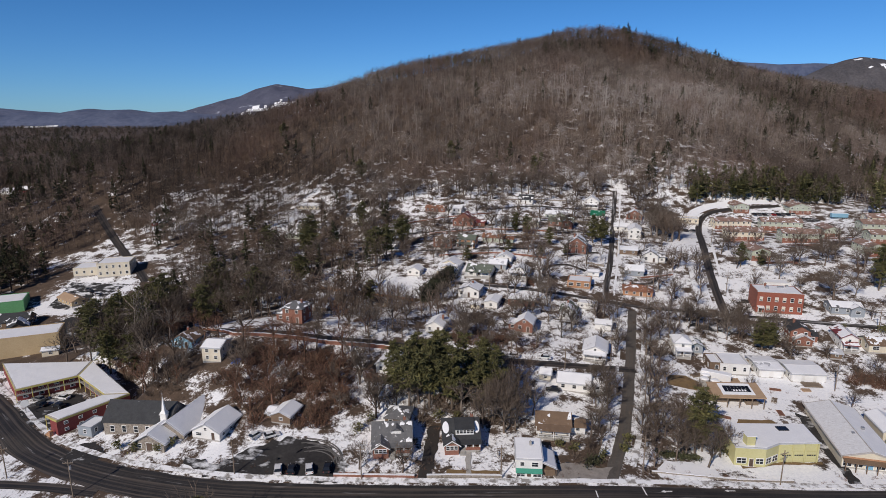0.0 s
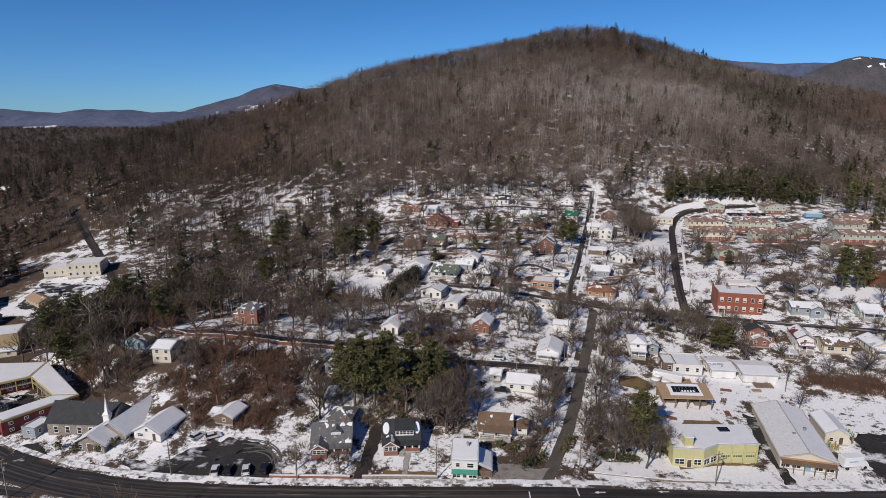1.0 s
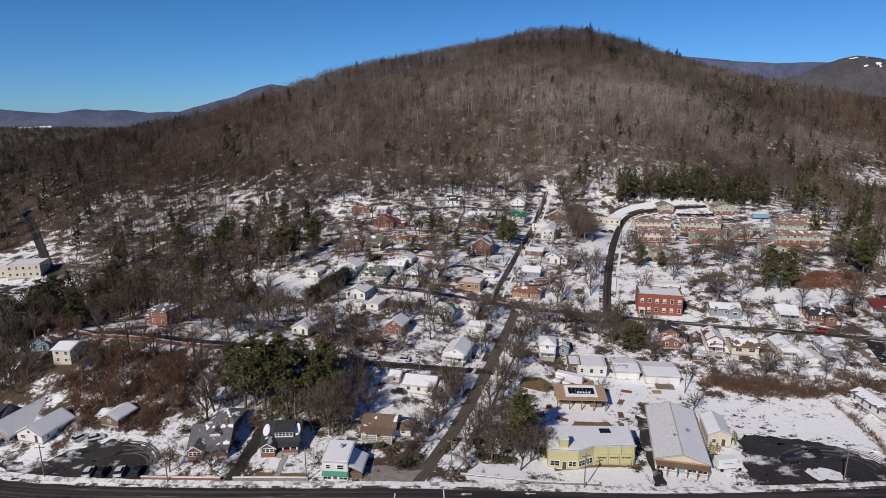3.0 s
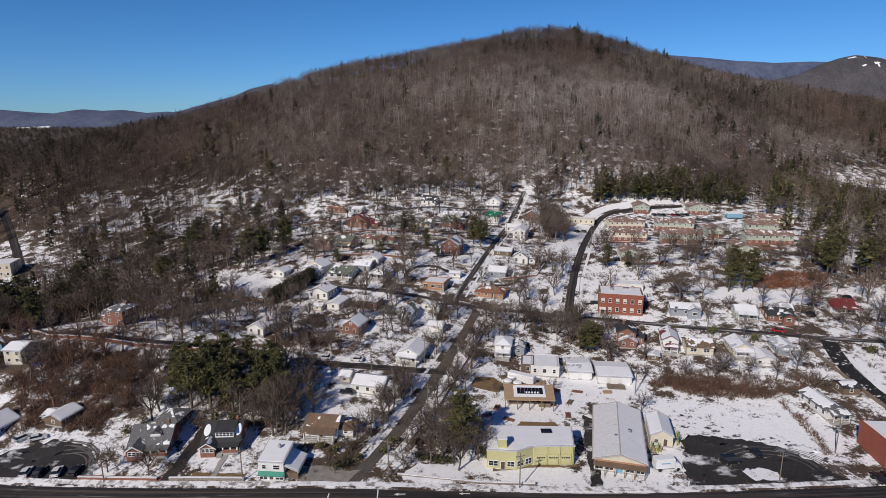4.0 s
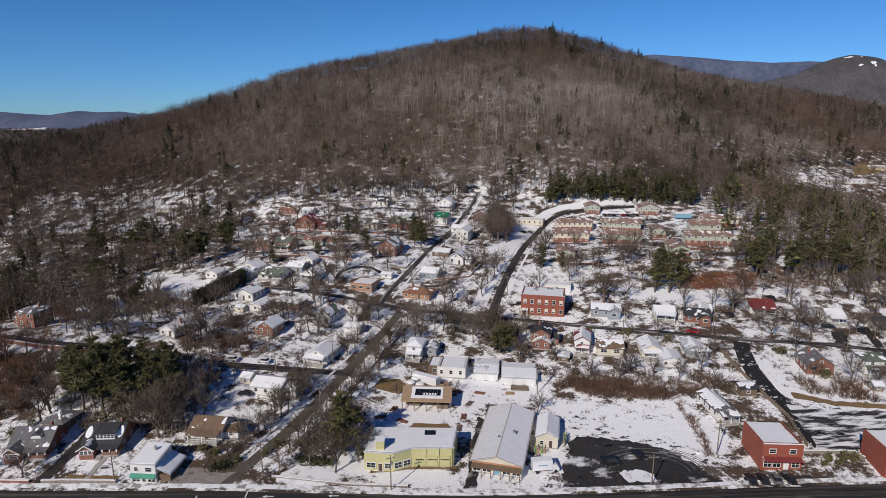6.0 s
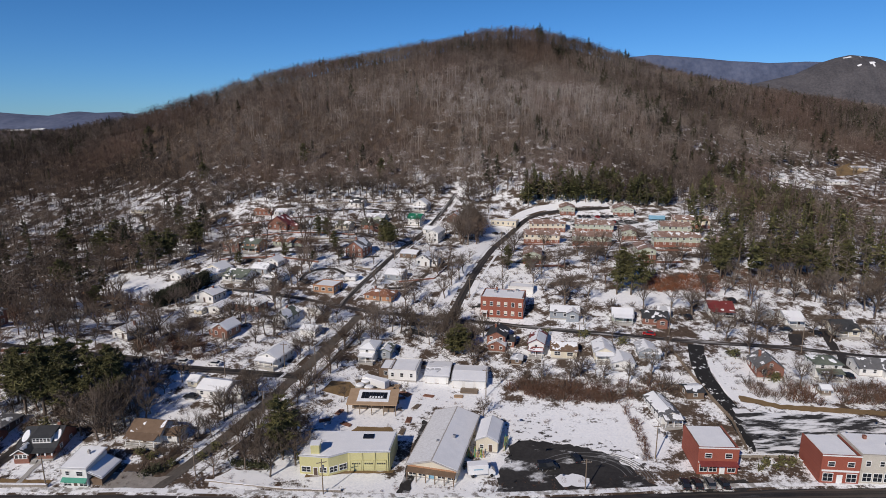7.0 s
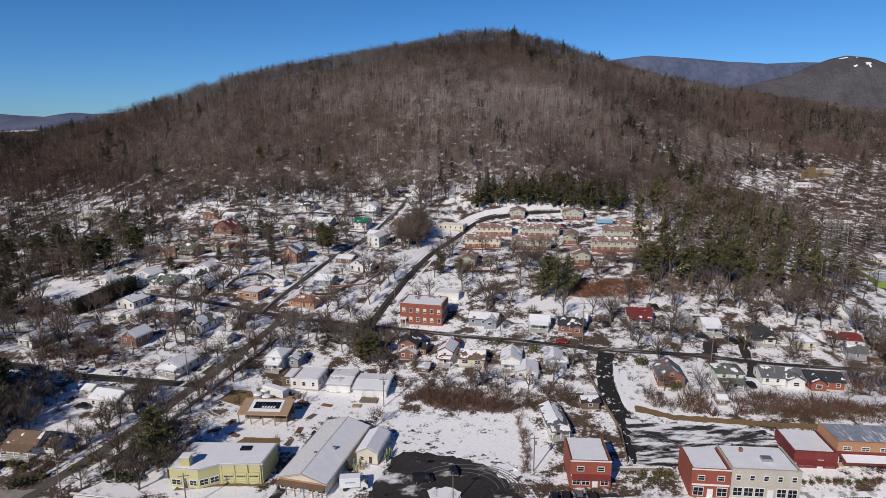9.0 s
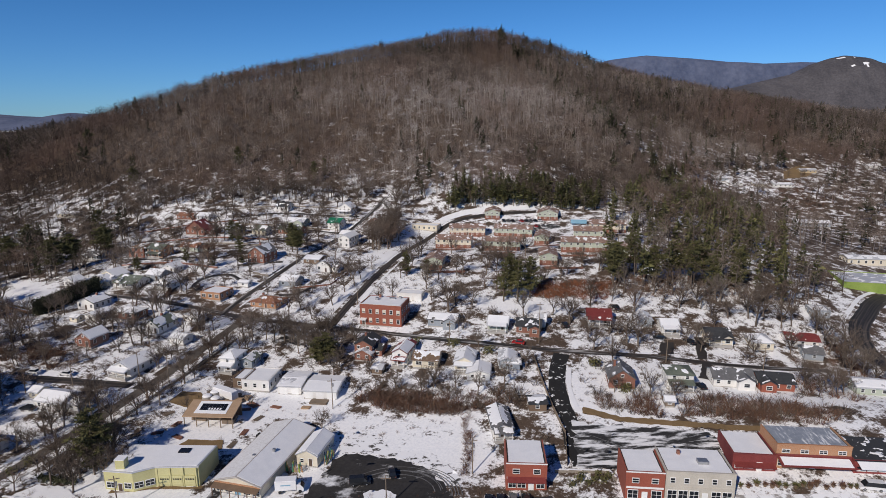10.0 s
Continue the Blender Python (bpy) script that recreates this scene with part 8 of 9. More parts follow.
low_wall([(-4, 128.2), (0.5, 128.3), (14.5, 128)], 0.9, "stone", "low stone wall along the road")
low_wall([(-27, 129), (-7, 128.3)], 0.8, "brick", "low brick wall along the road")
low_wall([(186, 137), (199, 136), (200, 133)], 0.9, "stone", "stone retaining wall beside a shop")
low_wall([(-56, 259), (-12, 234)], 1.3, "orange brick", "orange-brown retaining wall of a terrace")
low_wall([(-98, 219), (-86, 199.5), (-71, 187.8), (-54, 184.4), (-38, 181.4), (-16, 181.4)], 1.1, "brick", "red brick retaining wall along a winding lane")
for line, mat in (([(4, 322), (30, 318), (62, 312)], "stone"), ([(-8, 336), (24, 333), (60, 325)], "brick"), ([(28, 357), (60, 352), (90, 346)], "stone"), ([(20, 382), (56, 386), (90, 384)], "stone"), ([(-2, 287), (24, 284), (50, 276)], "brick"), ([(68, 272), (76, 269), (80, 282)], "stone"), ([(90, 258), (106, 262), (112, 276)], "brick"), ([(-30, 356), (0, 360), (30, 362)], "brick")):
    low_wall(line, 0.8, mat, "low retaining wall of a terraced garden")
low_wall([(52, 130.5), (72, 128.2), (86, 128)], 0.5, "stone", "low kerb wall round a snowy lawn")


def hedge(points, tall, wide, label, mat="needles far", count=60, clipped=False):
    """A clipped but ragged hedge of leaf sprays."""
    h = thing("hedge", points[0][0], points[0][1], 0, label, "hedge")
    ox, oy, oz = h.matrix_basis.translation
    t = Twigs()
    r = np.random.default_rng(int(abs(points[0][0] * 10)) + 3)
    for (ax, ay), (bx, by) in zip(points, points[1:]):
        L = math.hypot(bx - ax, by - ay)
        for _ in range(int(count * L)):
            u = r.random()
            x, y = ax + (bx - ax) * u + r.normal() * wide * 0.3, ay + (by - ay) * u + r.normal() * wide * 0.3
            z = ground_z(x, y) + tall * r.random() ** 0.7
            t.sliver((x - ox, y - oy, z - oz), unit(r.normal(size=3) + np.array([0, 0, 0.4])), 0.7, 0.4, 0, r)
    v, f, _ = t.arrays()
    part("foliage", mesh_from("foliage", v, f, [mat]), None, h)
    s = Shape()
    for (ax, ay), (bx, by) in zip(points, points[1:]):
        for i in range(6):
            x, y = ax + (bx - ax) * i / 6 - ox, ay + (by - ay) * i / 6 - oy
            z = ground_z(x + ox, y + oy) - oz
            s.tube([(x, y, z - 0.2), (x, y, z + tall * 0.7)], 0.06, 4)
    part("branchwork", s, "bark", h)
    if clipped:
        core = Shape()
        for (ax, ay), (bx, by) in zip(points, points[1:]):
            n = 6
            for i in range(n):
                x0, y0, x1, y1 = ax + (bx - ax) * i / n, ay + (by - ay) * i / n, ax + (bx - ax) * (i + 1) / n, ay + (by - ay) * (i + 1) / n
                L = math.hypot(x1 - x0, y1 - y0)
                ex, ey = -(y1 - y0) / L * wide * 0.33, (x1 - x0) / L * wide * 0.33
                z = ground_z((x0 + x1) / 2, (y0 + y1) / 2) - oz + tall * (0.84 + 0.06 * (i % 3))
                core.slab([(x0 + ex - ox, y0 + ey - oy, z), (x0 - ex - ox, y0 - ey - oy, z), (x1 - ex - ox, y1 - ey - oy, z), (x1 + ex - ox, y1 + ey - oy, z)], tall * 0.8)
        part("core", core, mat, h)
    return h


hedge([(-8, 232), (-3, 243), (3.6, 257)], 6.2, 4.6, "tall dark evergreen hedge beside a snowy yard", "hedge", count=260, clipped=True)
hedge([(36, 132), (39.5, 134)], 2.0, 2.2, "round dark evergreen bush beside a forecourt")
hedge([(56, 137.5), (66, 136)], 1.3, 1.6, "low evergreen hedge on a bank")
hedge([(30, 268), (37, 255), (39, 246)], 1.0, 1.4, "brown hedge between two gardens", "brush")
for x, y in ((160, 203), (172, 196), (206, 186), (146, 206), (212, 171)):
    hedge([(x, y), (x + 3, y + 0.6)], 2.4, 2.4, "olive evergreen shrub beside a house", "needles")


# ---- vehicles ----
def car(x, y, rot, paint, label, kind="car"):
    """A parked car facing +y before the turn: body, glass house, wheels with rims, lights."""
    c = thing("car" if kind == "car" else kind, x, y, rot, label, "car" if kind == "car" else kind, "parked cars", ground_z(x, y) + 0.15)
    L, w = (4.5, 1.82) if kind == "car" else (5.4, 2.0)
    h1, h2 = (0.92, 1.48) if kind == "car" else (1.1, 2.1)
    s = Shape()
    prof = [(-L / 2, 0.35), (-L / 2 + 0.05, h1 * 0.95), (-L * 0.12, h1), (L * 0.22, h1), (L / 2 - 0.12, h1 * 0.80), (L / 2, 0.38)]
    k = len(prof)
    for xx, inset in ((-w / 2, 0), (w / 2, 0)):
        s.v += [(xx, yy, zz) for yy, zz in prof]
    s.f += [tuple(range(k)), tuple(reversed(range(k, 2 * k)))] + [(i, k + i, k + (i + 1) % k, (i + 1) % k) for i in range(k)]
    part("body", s, paint, c)
    g = Shape()
    top = [(-L * 0.40, h1 - 0.02), (-L * 0.32, h2), (L * 0.08, h2), (L * 0.24, h1 - 0.02)] if kind == "car" else [(-L * 0.49, h1 - 0.02), (-L * 0.48, h2), (L * 0.2, h2), (L * 0.34, h1 - 0.02)]
    for xx, yy in ((-1, 0), (1, 0)):
        g.v += [(xx * (w / 2 - (0.08 if zz < h2 else 0.22)), y_, zz) for y_, zz in top]
    g.f += [(0, 1, 2, 3), (7, 6, 5, 4), (0, 4, 5, 1), (2, 6, 7, 3), (1, 5, 6, 2)]
    part("window_glass", g, "glass", c)
    part("roof", Shape().slab([(-w / 2 + 0.2, top[1][0] + 0.05, h2 + 0.04), (w / 2 - 0.2, top[1][0] + 0.05, h2 + 0.04), (w / 2 - 0.2, top[2][0] - 0.02, h2 + 0.04), (-w / 2 + 0.2, top[2][0] - 0.02, h2 + 0.04)], 0.05), paint, c)
    for sx in (-1, 1):
        for sy in (-0.31, 0.30):
            wheel = part("wheel", Shape().tube([(sx * (w / 2 - 0.2), sy * L, 0.32), (sx * (w / 2 + 0.01), sy * L, 0.32)], 0.33, 12), "black", c)
            part("rim", Shape().tube([(sx * (w / 2 - 0.02), sy * L, 0.32), (sx * (w / 2 + 0.025), sy * L, 0.32)], 0.2, 8), "steel", wheel)
        part("headlight", Shape().box(sx * w * 0.36 - 0.16, L / 2 - 0.10, 0.58, sx * w * 0.36 + 0.16, L / 2 - 0.02, 0.72), "trim", c)
        part("tail_light", Shape().box(sx * w * 0.38 - 0.12, -L / 2 - 0.02, 0.62, sx * w * 0.38 + 0.12, -L / 2 + 0.04, 0.82), "metal red", c)
    return c


for x, y, r, paint, label in ((-41.2, 131, 12, "car white", "white hatchback parked in the church lot"), (-37.8, 131, 4, "car black", "black sedan parked in the church lot"), (-33.4, 131, 14, "car white", "white sedan parked in the church lot"),
                              (-28.9, 131.3, 2, "car black", "black car parked beside a snow drift"), (-46.2, 143.2, -60, "car white", "white estate car beside a parish house"), (-50.5, 143.3, -30, "car white", "white car beside a parish house"),
                              (-121, 172, 75, "car white", "white sedan in the motel courtyard"), (-125, 167.5, 70, "car black", "dark car in the motel courtyard"), (-119, 166.5, 70, "car black", "dark car in the motel courtyard"), (-128, 171, 70, "car grey", "grey car in the motel courtyard"),
                              (145.2, 139, 12, "car black", "black pickup standing in a half-cleared lot"), (184.2, 201.2, 72, "car red", "red car parked on the cross street"), (225.3, 227, 10, "car black", "dark car on a snowy field"), (207.7, 187.2, 30, "car black", "dark car beside a drive"),
                              (202.9, 213.5, 5, "car black", "dark car on a snowy yard"), (218, 213, 80, "car black", "dark car before a porch"), (168.8, 127.0, -8, "car black", "black car parked before a red shop"), (171.6, 127, -5, "car black", "black car parked before a red shop"),
                              (174.6, 127, -4, "car grey", "grey car parked before a red shop"), (177.6, 126.8, 3, "car black", "black car parked before a red shop"), (33.7, 166.2, 80, "car black", "dark SUV beside a long white house"), (23.4, 184.4, 80, "car white", "white car parked on a lane"),
                              (34, 184.6, 80, "car white", "snow-covered white car on a lane"), (193.6, 353.5, 0, "car black", "dark car in the apartment lot"), (197, 353, 0, "car grey", "grey car in the apartment lot"), (200.5, 352.6, 2, "car black", "dark car in the apartment lot"),
                              (204, 352, 2, "car white", "white car in the apartment lot"), (208, 351.5, 0, "car black", "dark car in the apartment lot"), (212, 351, 0, "car red", "red car in the apartment lot"), (216, 350, 0, "car grey", "grey car in the apartment lot"),
                              (139.5, 333, 30, "car black", "dark car beside a flat-roofed house"), (143.5, 333, 30, "car grey", "grey car beside a flat-roofed house"), (235, 205, 75, "car black", "dark car on the cross street verge"), (245, 203, 20, "car black", "dark car beside a house"),
                              (236.5, 172.5, 10, "car black", "dark SUV beside a white house"), (-172, 276, 40, "car black", "dark car in the school lot"), (-176, 279, 40, "car grey", "grey car in the school lot"), (-168, 273, 40, "car white", "white car in the school lot"), (350, 270, 30, "car red", "red car beside the green hall"), (358, 269, 30, "car black", "dark car beside the green hall")):
    car(x, y, r, paint, label)
for i in range(9):
    car(193.5 + i * 2.7, 361.5 - i * 0.42, 4 + 5 * (i % 3), ("car black", "car grey", "car black", "car white", "car red")[i % 5], "parked car in the apartment lot on the slope")
for i in range(6):
    hedge([(249 + i * 1.9, 156.2 - i * 0.45), (249.7 + i * 1.9, 156.0 - i * 0.45)], 1.1, 0.9, "small round bush at the edge of a snowy lawn", "bark", 40)
car(257.4, 127.8, 80, "car white", "white van parked along the road", "van")
car(137.5, 136, -82, "car black", "dark van in a half-cleared lot", "van")


def box_truck(x, y, rot):
    t = thing("box_truck", x, y, rot, "white box truck parked beside a store", "truck", z=ground_z(x, y) + 0.05)
    part("cargo_box", Shape().box(-1.15, -3.6, 0.95, 1.15, 1.5, 3.4), "car white", t)
    part("box_snow", Shape().box(-1.1, -3.55, 3.4, 1.1, 1.45, 3.5), "snow", t)
    part("lettering", Shape().box(1.152, -2.2, 2.2, 1.16, 0.2, 2.5), "blue", t)
    s = Shape()
    s.v += [(-1.05, 1.6, 0.5), (1.05, 1.6, 0.5), (1.05, 3.3, 0.5), (-1.05, 3.3, 0.5), (-1.05, 1.6, 2.3), (1.05, 1.6, 2.3), (1.0, 2.5, 2.3), (-1.0, 2.5, 2.3), (1.05, 3.3, 1.3), (-1.05, 3.3, 1.3)]
    s.f += [(3, 2, 1, 0), (0, 1, 5, 4), (4, 5, 6, 7), (2, 3, 9, 8), (1, 2, 8, 6, 5), (0, 4, 7, 9, 3)]
    cab = part("cab", s, "car white", t)
    part("windscreen", Shape().poly((-0.95, 3.31, 1.36), (0.95, 3.31, 1.36), (0.92, 2.56, 2.24), (-0.92, 2.56, 2.24)), "glass", cab)
    part("chassis", Shape().box(-0.5, -3.5, 0.55, 0.5, 2.2, 0.95), "black", t)
    for sx in (-1, 1):
        for y_ in (-2.4, 2.4):
            part("wheel", Shape().tube([(sx * 0.8, y_, 0.45), (sx * 1.1, y_, 0.45)], 0.45, 12), "black", t)


box_truck(120.6, 134.3, -84)


def tank_trailer(x, y, rot, paint, label):
    t = thing("trailer", x, y, rot, label, "trailer", z=ground_z(x, y) + 0.05)
    part("body", Shape().box(-1.2, -4.5, 0.8, 1.2, 4.5, 3.2), paint, t)
    part("roof_snow", Shape().box(-1.15, -4.4, 3.2, 1.15, 4.4, 3.35), "snow", t)
    for sx in (-1, 1):
        for y_ in (-2.6, -1.6):
            part("wheel", Shape().tube([(sx * 0.9, y_, 0.4), (sx * 1.2, y_, 0.4)], 0.4, 12), "black", t)


tank_trailer(236, 346, 82, "blue", "long blue trailer with a snowy roof beside the apartments")
tank_trailer(88.8, 177.5, 60, "car white", "white trailer in a cluttered yard")


# ---- yard clutter ----
def plank_stack(x, y, rot, w, d, rows_, mat, label, tilt=0):
    """Planks laid in layers, each a part."""
    s = thing("plank_stack", x, y, rot, label, "timber stack")
    r = random.Random(int(x * 7 + y))
    m = Shape().box(-w / 2, -0.12, 0, w / 2, 0.12, 0.09).mesh("plank", mat)
    n = int(d / 0.3)
    for k in range(rows_):
        for i in range(n):
            part("plank", m, None, s, at=pose(r.uniform(-0.2, 0.2), -d / 2 + (i + 0.5) * d / n, 0.05 + k * 0.11, 0, 0, r.uniform(-4, 4)))
    return s


plank_stack(119, 175.2, -10, 5.5, 3.0, 4, "wood", "stack of orange-brown planks lying on snow")
plank_stack(94, 176.5, 60, 5, 3, 5, "wood", "stack of weathered planks behind a shed")
for x, y, rot, rows__ in ((90.2, 175.6, -8, 9), (93.4, 175.4, -6, 11), (92, 178.6, 8, 7), (95.6, 177.6, 80, 6), (115.5, 172.4, -5, 3)):
    plank_stack(x, y, rot, 2.6, 1.8, rows__, "wood" if x < 93 else "tan roof", "tall stack of sawn boards in a snowy yard")
plank_stack(84, 180.5, 20, 4, 2, 4, "wood", "stack of weathered planks in a yard")
plank_stack(98.5, 174, -40, 4, 2.2, 3, "brick road", "stack of reddish boards in a yard")


for x, y, rot in ((76, 158.5, 20), (79.5, 163, 70), (82.5, 157, -30), (75, 168, 50), (100.5, 160, 80), (102.5, 167, 60), (97, 171.5, 10), (106, 173, -20), (99, 154, 75)):
    plank_stack(x, y, rot, 3.2, 1.6, 2, ("wood", "brick road", "concrete")[int(x) % 3], "jumbled heap of boards half buried in snow")


def upright_boards(x, y, rot):
    """Painted canoes and boards standing in a rack."""
    b = thing("board_rack", x, y, rot, "rack of upright orange, yellow and green boards", "rack")
    part("rail", Shape().box(-2.6, 0.1, 0.9, 2.6, 0.2, 1.0), "wood", b)
    r = random.Random(5)
    for i in range(16):
        h = r.uniform(1.6, 2.9)
        part("board", Shape().box(-0.12, -0.05, 0, 0.12, 0.05, h), ("orange brick", "gold", "teal", "lime", "tan")[i % 5], b, at=pose(-2.5 + i * 0.33, r.uniform(-0.3, 0.3), 0, r.uniform(-8, 8), r.uniform(-10, 10), r.uniform(-20, 20)))


upright_boards(119.3, 142.2, -12)
upright_boards(127.8, 146.5, 70)


def tank(x, y, r, tall, mat, label):
    t = thing("storage_tank", x, y, 0, label, "tank")
    part("shell", Shape().tube([(0, 0, -0.3), (0, 0, tall), (0, 0, tall + 0.01)], [r, r, r * 0.9], 20), mat, t)
    part("lid_snow", Shape().tube([(0, 0, tall), (0, 0, tall + 0.35), (0, 0, tall + 0.5)], [r * 0.97, r * 0.7, r * 0.1], 20), "snow", t)


for x, y in ((84, 175), (87, 174), (85.5, 177.5)):
    tank(x, y, 1.5, 2.2, "concrete", "round grey tank capped with snow in a yard")
patch("tarpaulin", [(-66.5, 171.5), (-64, 171.5), (-63.5, 174), (-66, 174)], "tarp", "crumpled blue tarpaulin beside a house", 0.5, 0.5, "")


# ---- planters before the shops ----
def planter(x, y, size):
    p = thing("planter", x, y, tree_rng.uniform(0, 360), "potted evergreen before a shop in snow", "planter", "planters before the shops")
    part("pot", Shape().tube([(0, 0, -0.1), (0, 0, 0.5 * size)], [0.28 * size, 0.4 * size], 10), "brown", p)
    t = Twigs()
    r = np.random.default_rng(int(x * 10))
    for _ in range(90):
        d = unit(r.normal(size=3) + np.array([0, 0, 0.7]))
        t.sliver(np.array([0, 0, 0.5 * size]) + d * 0.3 * size * r.random(), d, 0.7 * size, 0.16, 0, r)
    v, f, _ = t.arrays()
    part("shrub", mesh_from("shrub", v, f, ["needles" if x % 2 < 1.2 else "brush"]), None, p)


for i in range(19):
    planter(226.5 + i * 1.75 + tree_rng.uniform(-0.4, 0.4), 129.6 - 0.09 * i + tree_rng.uniform(-0.6, 0.6), tree_rng.uniform(0.9, 1.7))
for x, y in ((188.5, 131.5), (190.5, 132.8), (192.6, 132.1), (194.4, 133.2), (196.4, 132.6), (197.8, 133.8), (191.5, 134.4), (195.5, 134.6)):
    hedge([(x, y), (x + 1.2, y + 0.3)], tree_rng.uniform(0.8, 1.6), 1.3, "dark evergreen shrub on a snowy bank beside shops", "needles", 45)
for x, y, h in ((72.5, 140, 2.0), (74.5, 138.5, 1.6), (40.5, 136, 2.0), (47, 139, 1.8), (30, 140.5, 1.6), (34, 139, 1.8), (49, 143, 2.0), (-24, 145, 2.4), (-21, 149, 2.6), (-2, 151, 2.4), (3, 151, 2.0), (-88, 141.5, 2.4), (-82.5, 139.8, 2.6), (-76, 139.6, 2.2), (-73.5, 141, 2.0)):
    hedge([(x, y), (x + 1.6, y + 0.4)], h, 1.7, "dark evergreen shrub beside a house", "needles", 60)

# ---- woods ----
BARE = [far_bare(100 + i, limbs=8, twigs=96, spread=1.35, girth=1.05) for i in range(8)]
THIN = [far_bare(150 + i, limbs=3, twigs=62, spread=1.65, girth=1.25) for i in range(6)]
PINES = [far_pine(200 + i, 70, 0.15 + 0.04 * (i % 3), 0.12 + 0.1 * (i % 3)) for i in range(6)]
THIN_PINES = [far_pine(250 + i, 34, 0.15 + 0.05 * (i % 3), 0.12 + 0.08 * (i % 3)) for i in range(4)]


def drift(p, scale, seed):
    return np.array([noise.fractal(Vector((a * scale, b * scale, seed)), 0.8, 2.1, 3) for a, b in p[:, :2]])


def wood(name, label, places, tall, spread, wide=1.0, pines=0.0, pine_tall=(11, 17), mats=("bark far", "needles far"), light=False, tone=(0.2, 0.5)):
    bare, green = (THIN, THIN_PINES) if light else (BARE, PINES)
    n = len(places)
    evergreen = rng.random(n) < (pines(places) if callable(pines) else pines)
    size = np.where(evergreen, rng.uniform(*pine_tall, n), rng.uniform(tall - spread, tall + spread, n))
    pick = np.where(evergreen, len(bare) + rng.integers(len(green), size=n), rng.integers(len(bare), size=n))
    shade = tone(places) if callable(tone) else rng.uniform(*tone, n)
    return tagged(grown(name, scatter(bare + green, pick, places, size, wide, shade), mats), label, "woods", kind="stuff")


def ridge_pine(x, y, tall):
    """A lone dark pine standing clear of the woods on the crest."""
    return tagged(grown("pine_tree", scatter(PINES, np.array([int(x) % len(PINES)]), np.array([[x, y, ground_z(x, y) - 0.3]]), np.array([float(tall)]), 1.15, np.array([0.15])), ["bark far", "needles far"]), "tall dark pine rising above the woods of the crest", "tree", group="pines on the crest")


def hill_pines(p):
    """Conifers stand singly on the face, in a file down the eastern gully, in clusters on the eastern shoulder and thickly in the west."""
    x, y = p[:, 0], p[:, 1]
    lumps = drift(p, 0.014, 5)
    gully = np.exp(-((x - 325 + 0.3 * (y - 450)) / 13) ** 2) * (y > 425)
    east = np.clip((x - 235) / 110, 0, 1)
    west = np.clip((-170 - x) / 110, 0, 1)
    return 0.012 + 0.02 * (y > 700) + 0.35 * gully + 0.17 * east * (lumps > 0.15) + 0.04 * east + 0.16 * west + 0.10 * west * (lumps > 0.1) + 0.08 * (lumps > 0.55)


def hill_tone(p):
    """Pale grey beeches and maples on the middle of the face, dark oaks round them."""
    x, y = p[:, 0], p[:, 1]
    grey = np.exp(-((x - 150) / 190) ** 2 - ((y - 525) / 95) ** 2)
    rim = np.clip((y - 600) / 120, 0, 1)
    return 0.20 + 0.37 * grey + 0.24 * drift(p, 0.011, 9) + 0.10 * drift(p, 0.04, 3) - 0.10 * np.clip((-60 - x) / 160, 0, 1) - 0.03 * rim + 0.04 * np.clip((x - 240) / 100, 0, 1) + rng.normal(size=len(p)) * 0.10


near_hill = [(-420, 300), (-230, 318), (-195, 360), (-120, 352), (-60, 362), (-20, 388), (50, 400), (100, 397), (128, 400), (170, 386), (230, 374), (270, 385), (330, 452), (372, 462), (378, 502), (440, 514), (620, 490),
             (620, 830), (420, 830), (330, 850), (180, 850), (60, 760), (-60, 690), (-160, 640), (-420, 640)]
on_hill = spots(near_hill, 5.1)
on_hill = on_hill[rng.random(len(on_hill)) < np.clip(0.9 + (on_hill[:, 1] - 400) / 200, 0.9, 1.0)]
upper = on_hill[:, 1] > 545
wood("hillside_woods", "leafless grey-brown woods on the lower hill", on_hill[~upper], 16, 4.5, 1.05, hill_pines, (12, 20), tone=hill_tone)
wood("hillcrest_woods", "leafless grey-brown woods covering the upper hill", on_hill[upper], 14.5, 4.5, 1.2, hill_pines, (12, 19), light=True, tone=hill_tone)
crest = [(-190, 560), (-100, 600), (0, 640), (100, 690), (195, 762), (300, 745), (400, 700), (520, 650)]
ridge_line = spots([(x, y - 22) for x, y in crest] + [(x, y + 26) for x, y in crest[::-1]], 5.6)
for x, y, h in ((225, 757, 25), (228, 760, 21), (190, 756, 20), (255, 752, 19), (283, 748, 22), (323, 731, 23), (326, 729, 20), (160, 738, 18)):
    ridge_pine(x, y, h)
wood("ridge_woods", "close-set dark trees along the crest of the hill", ridge_line, 13.5, 3.5, 1.25, 0.05, (13, 20), light=True, tone=(0.05, 0.42))
wood("eastern_woods", "mixed bare trees and pines on a bank", spots(EAST_WOOD, 6.5), 18, 5, 1.1, 0.36, (13, 21), ("bark wood", "needles grove"), tone=(0.12, 0.65))
wood("western_woods", "bare trees standing between houses", spots(WEST_WOOD, 5.8), 18, 5, 1.1, 0.14, (14, 21), ("bark wood", "needles far"), tone=(0.1, 0.55))
wood("valley_woods", "dark mixed woods in the valley", spots(FAR_WEST_WOOD, 5.0), 15, 3, 1.1, 0.45, (13, 20), ("bark wood", "needles far"), tone=(0.0, 0.4))
wood("pine_grove", "dense dark green pine grove above the apartments", spots([(157, 376), (180, 380), (215, 376), (250, 366), (262, 372), (262, 392), (215, 402), (165, 400)], 3.4, clear=False), 13, 3, 1.5, 0.80, (7, 18), ("bark wood", "needles grove"))
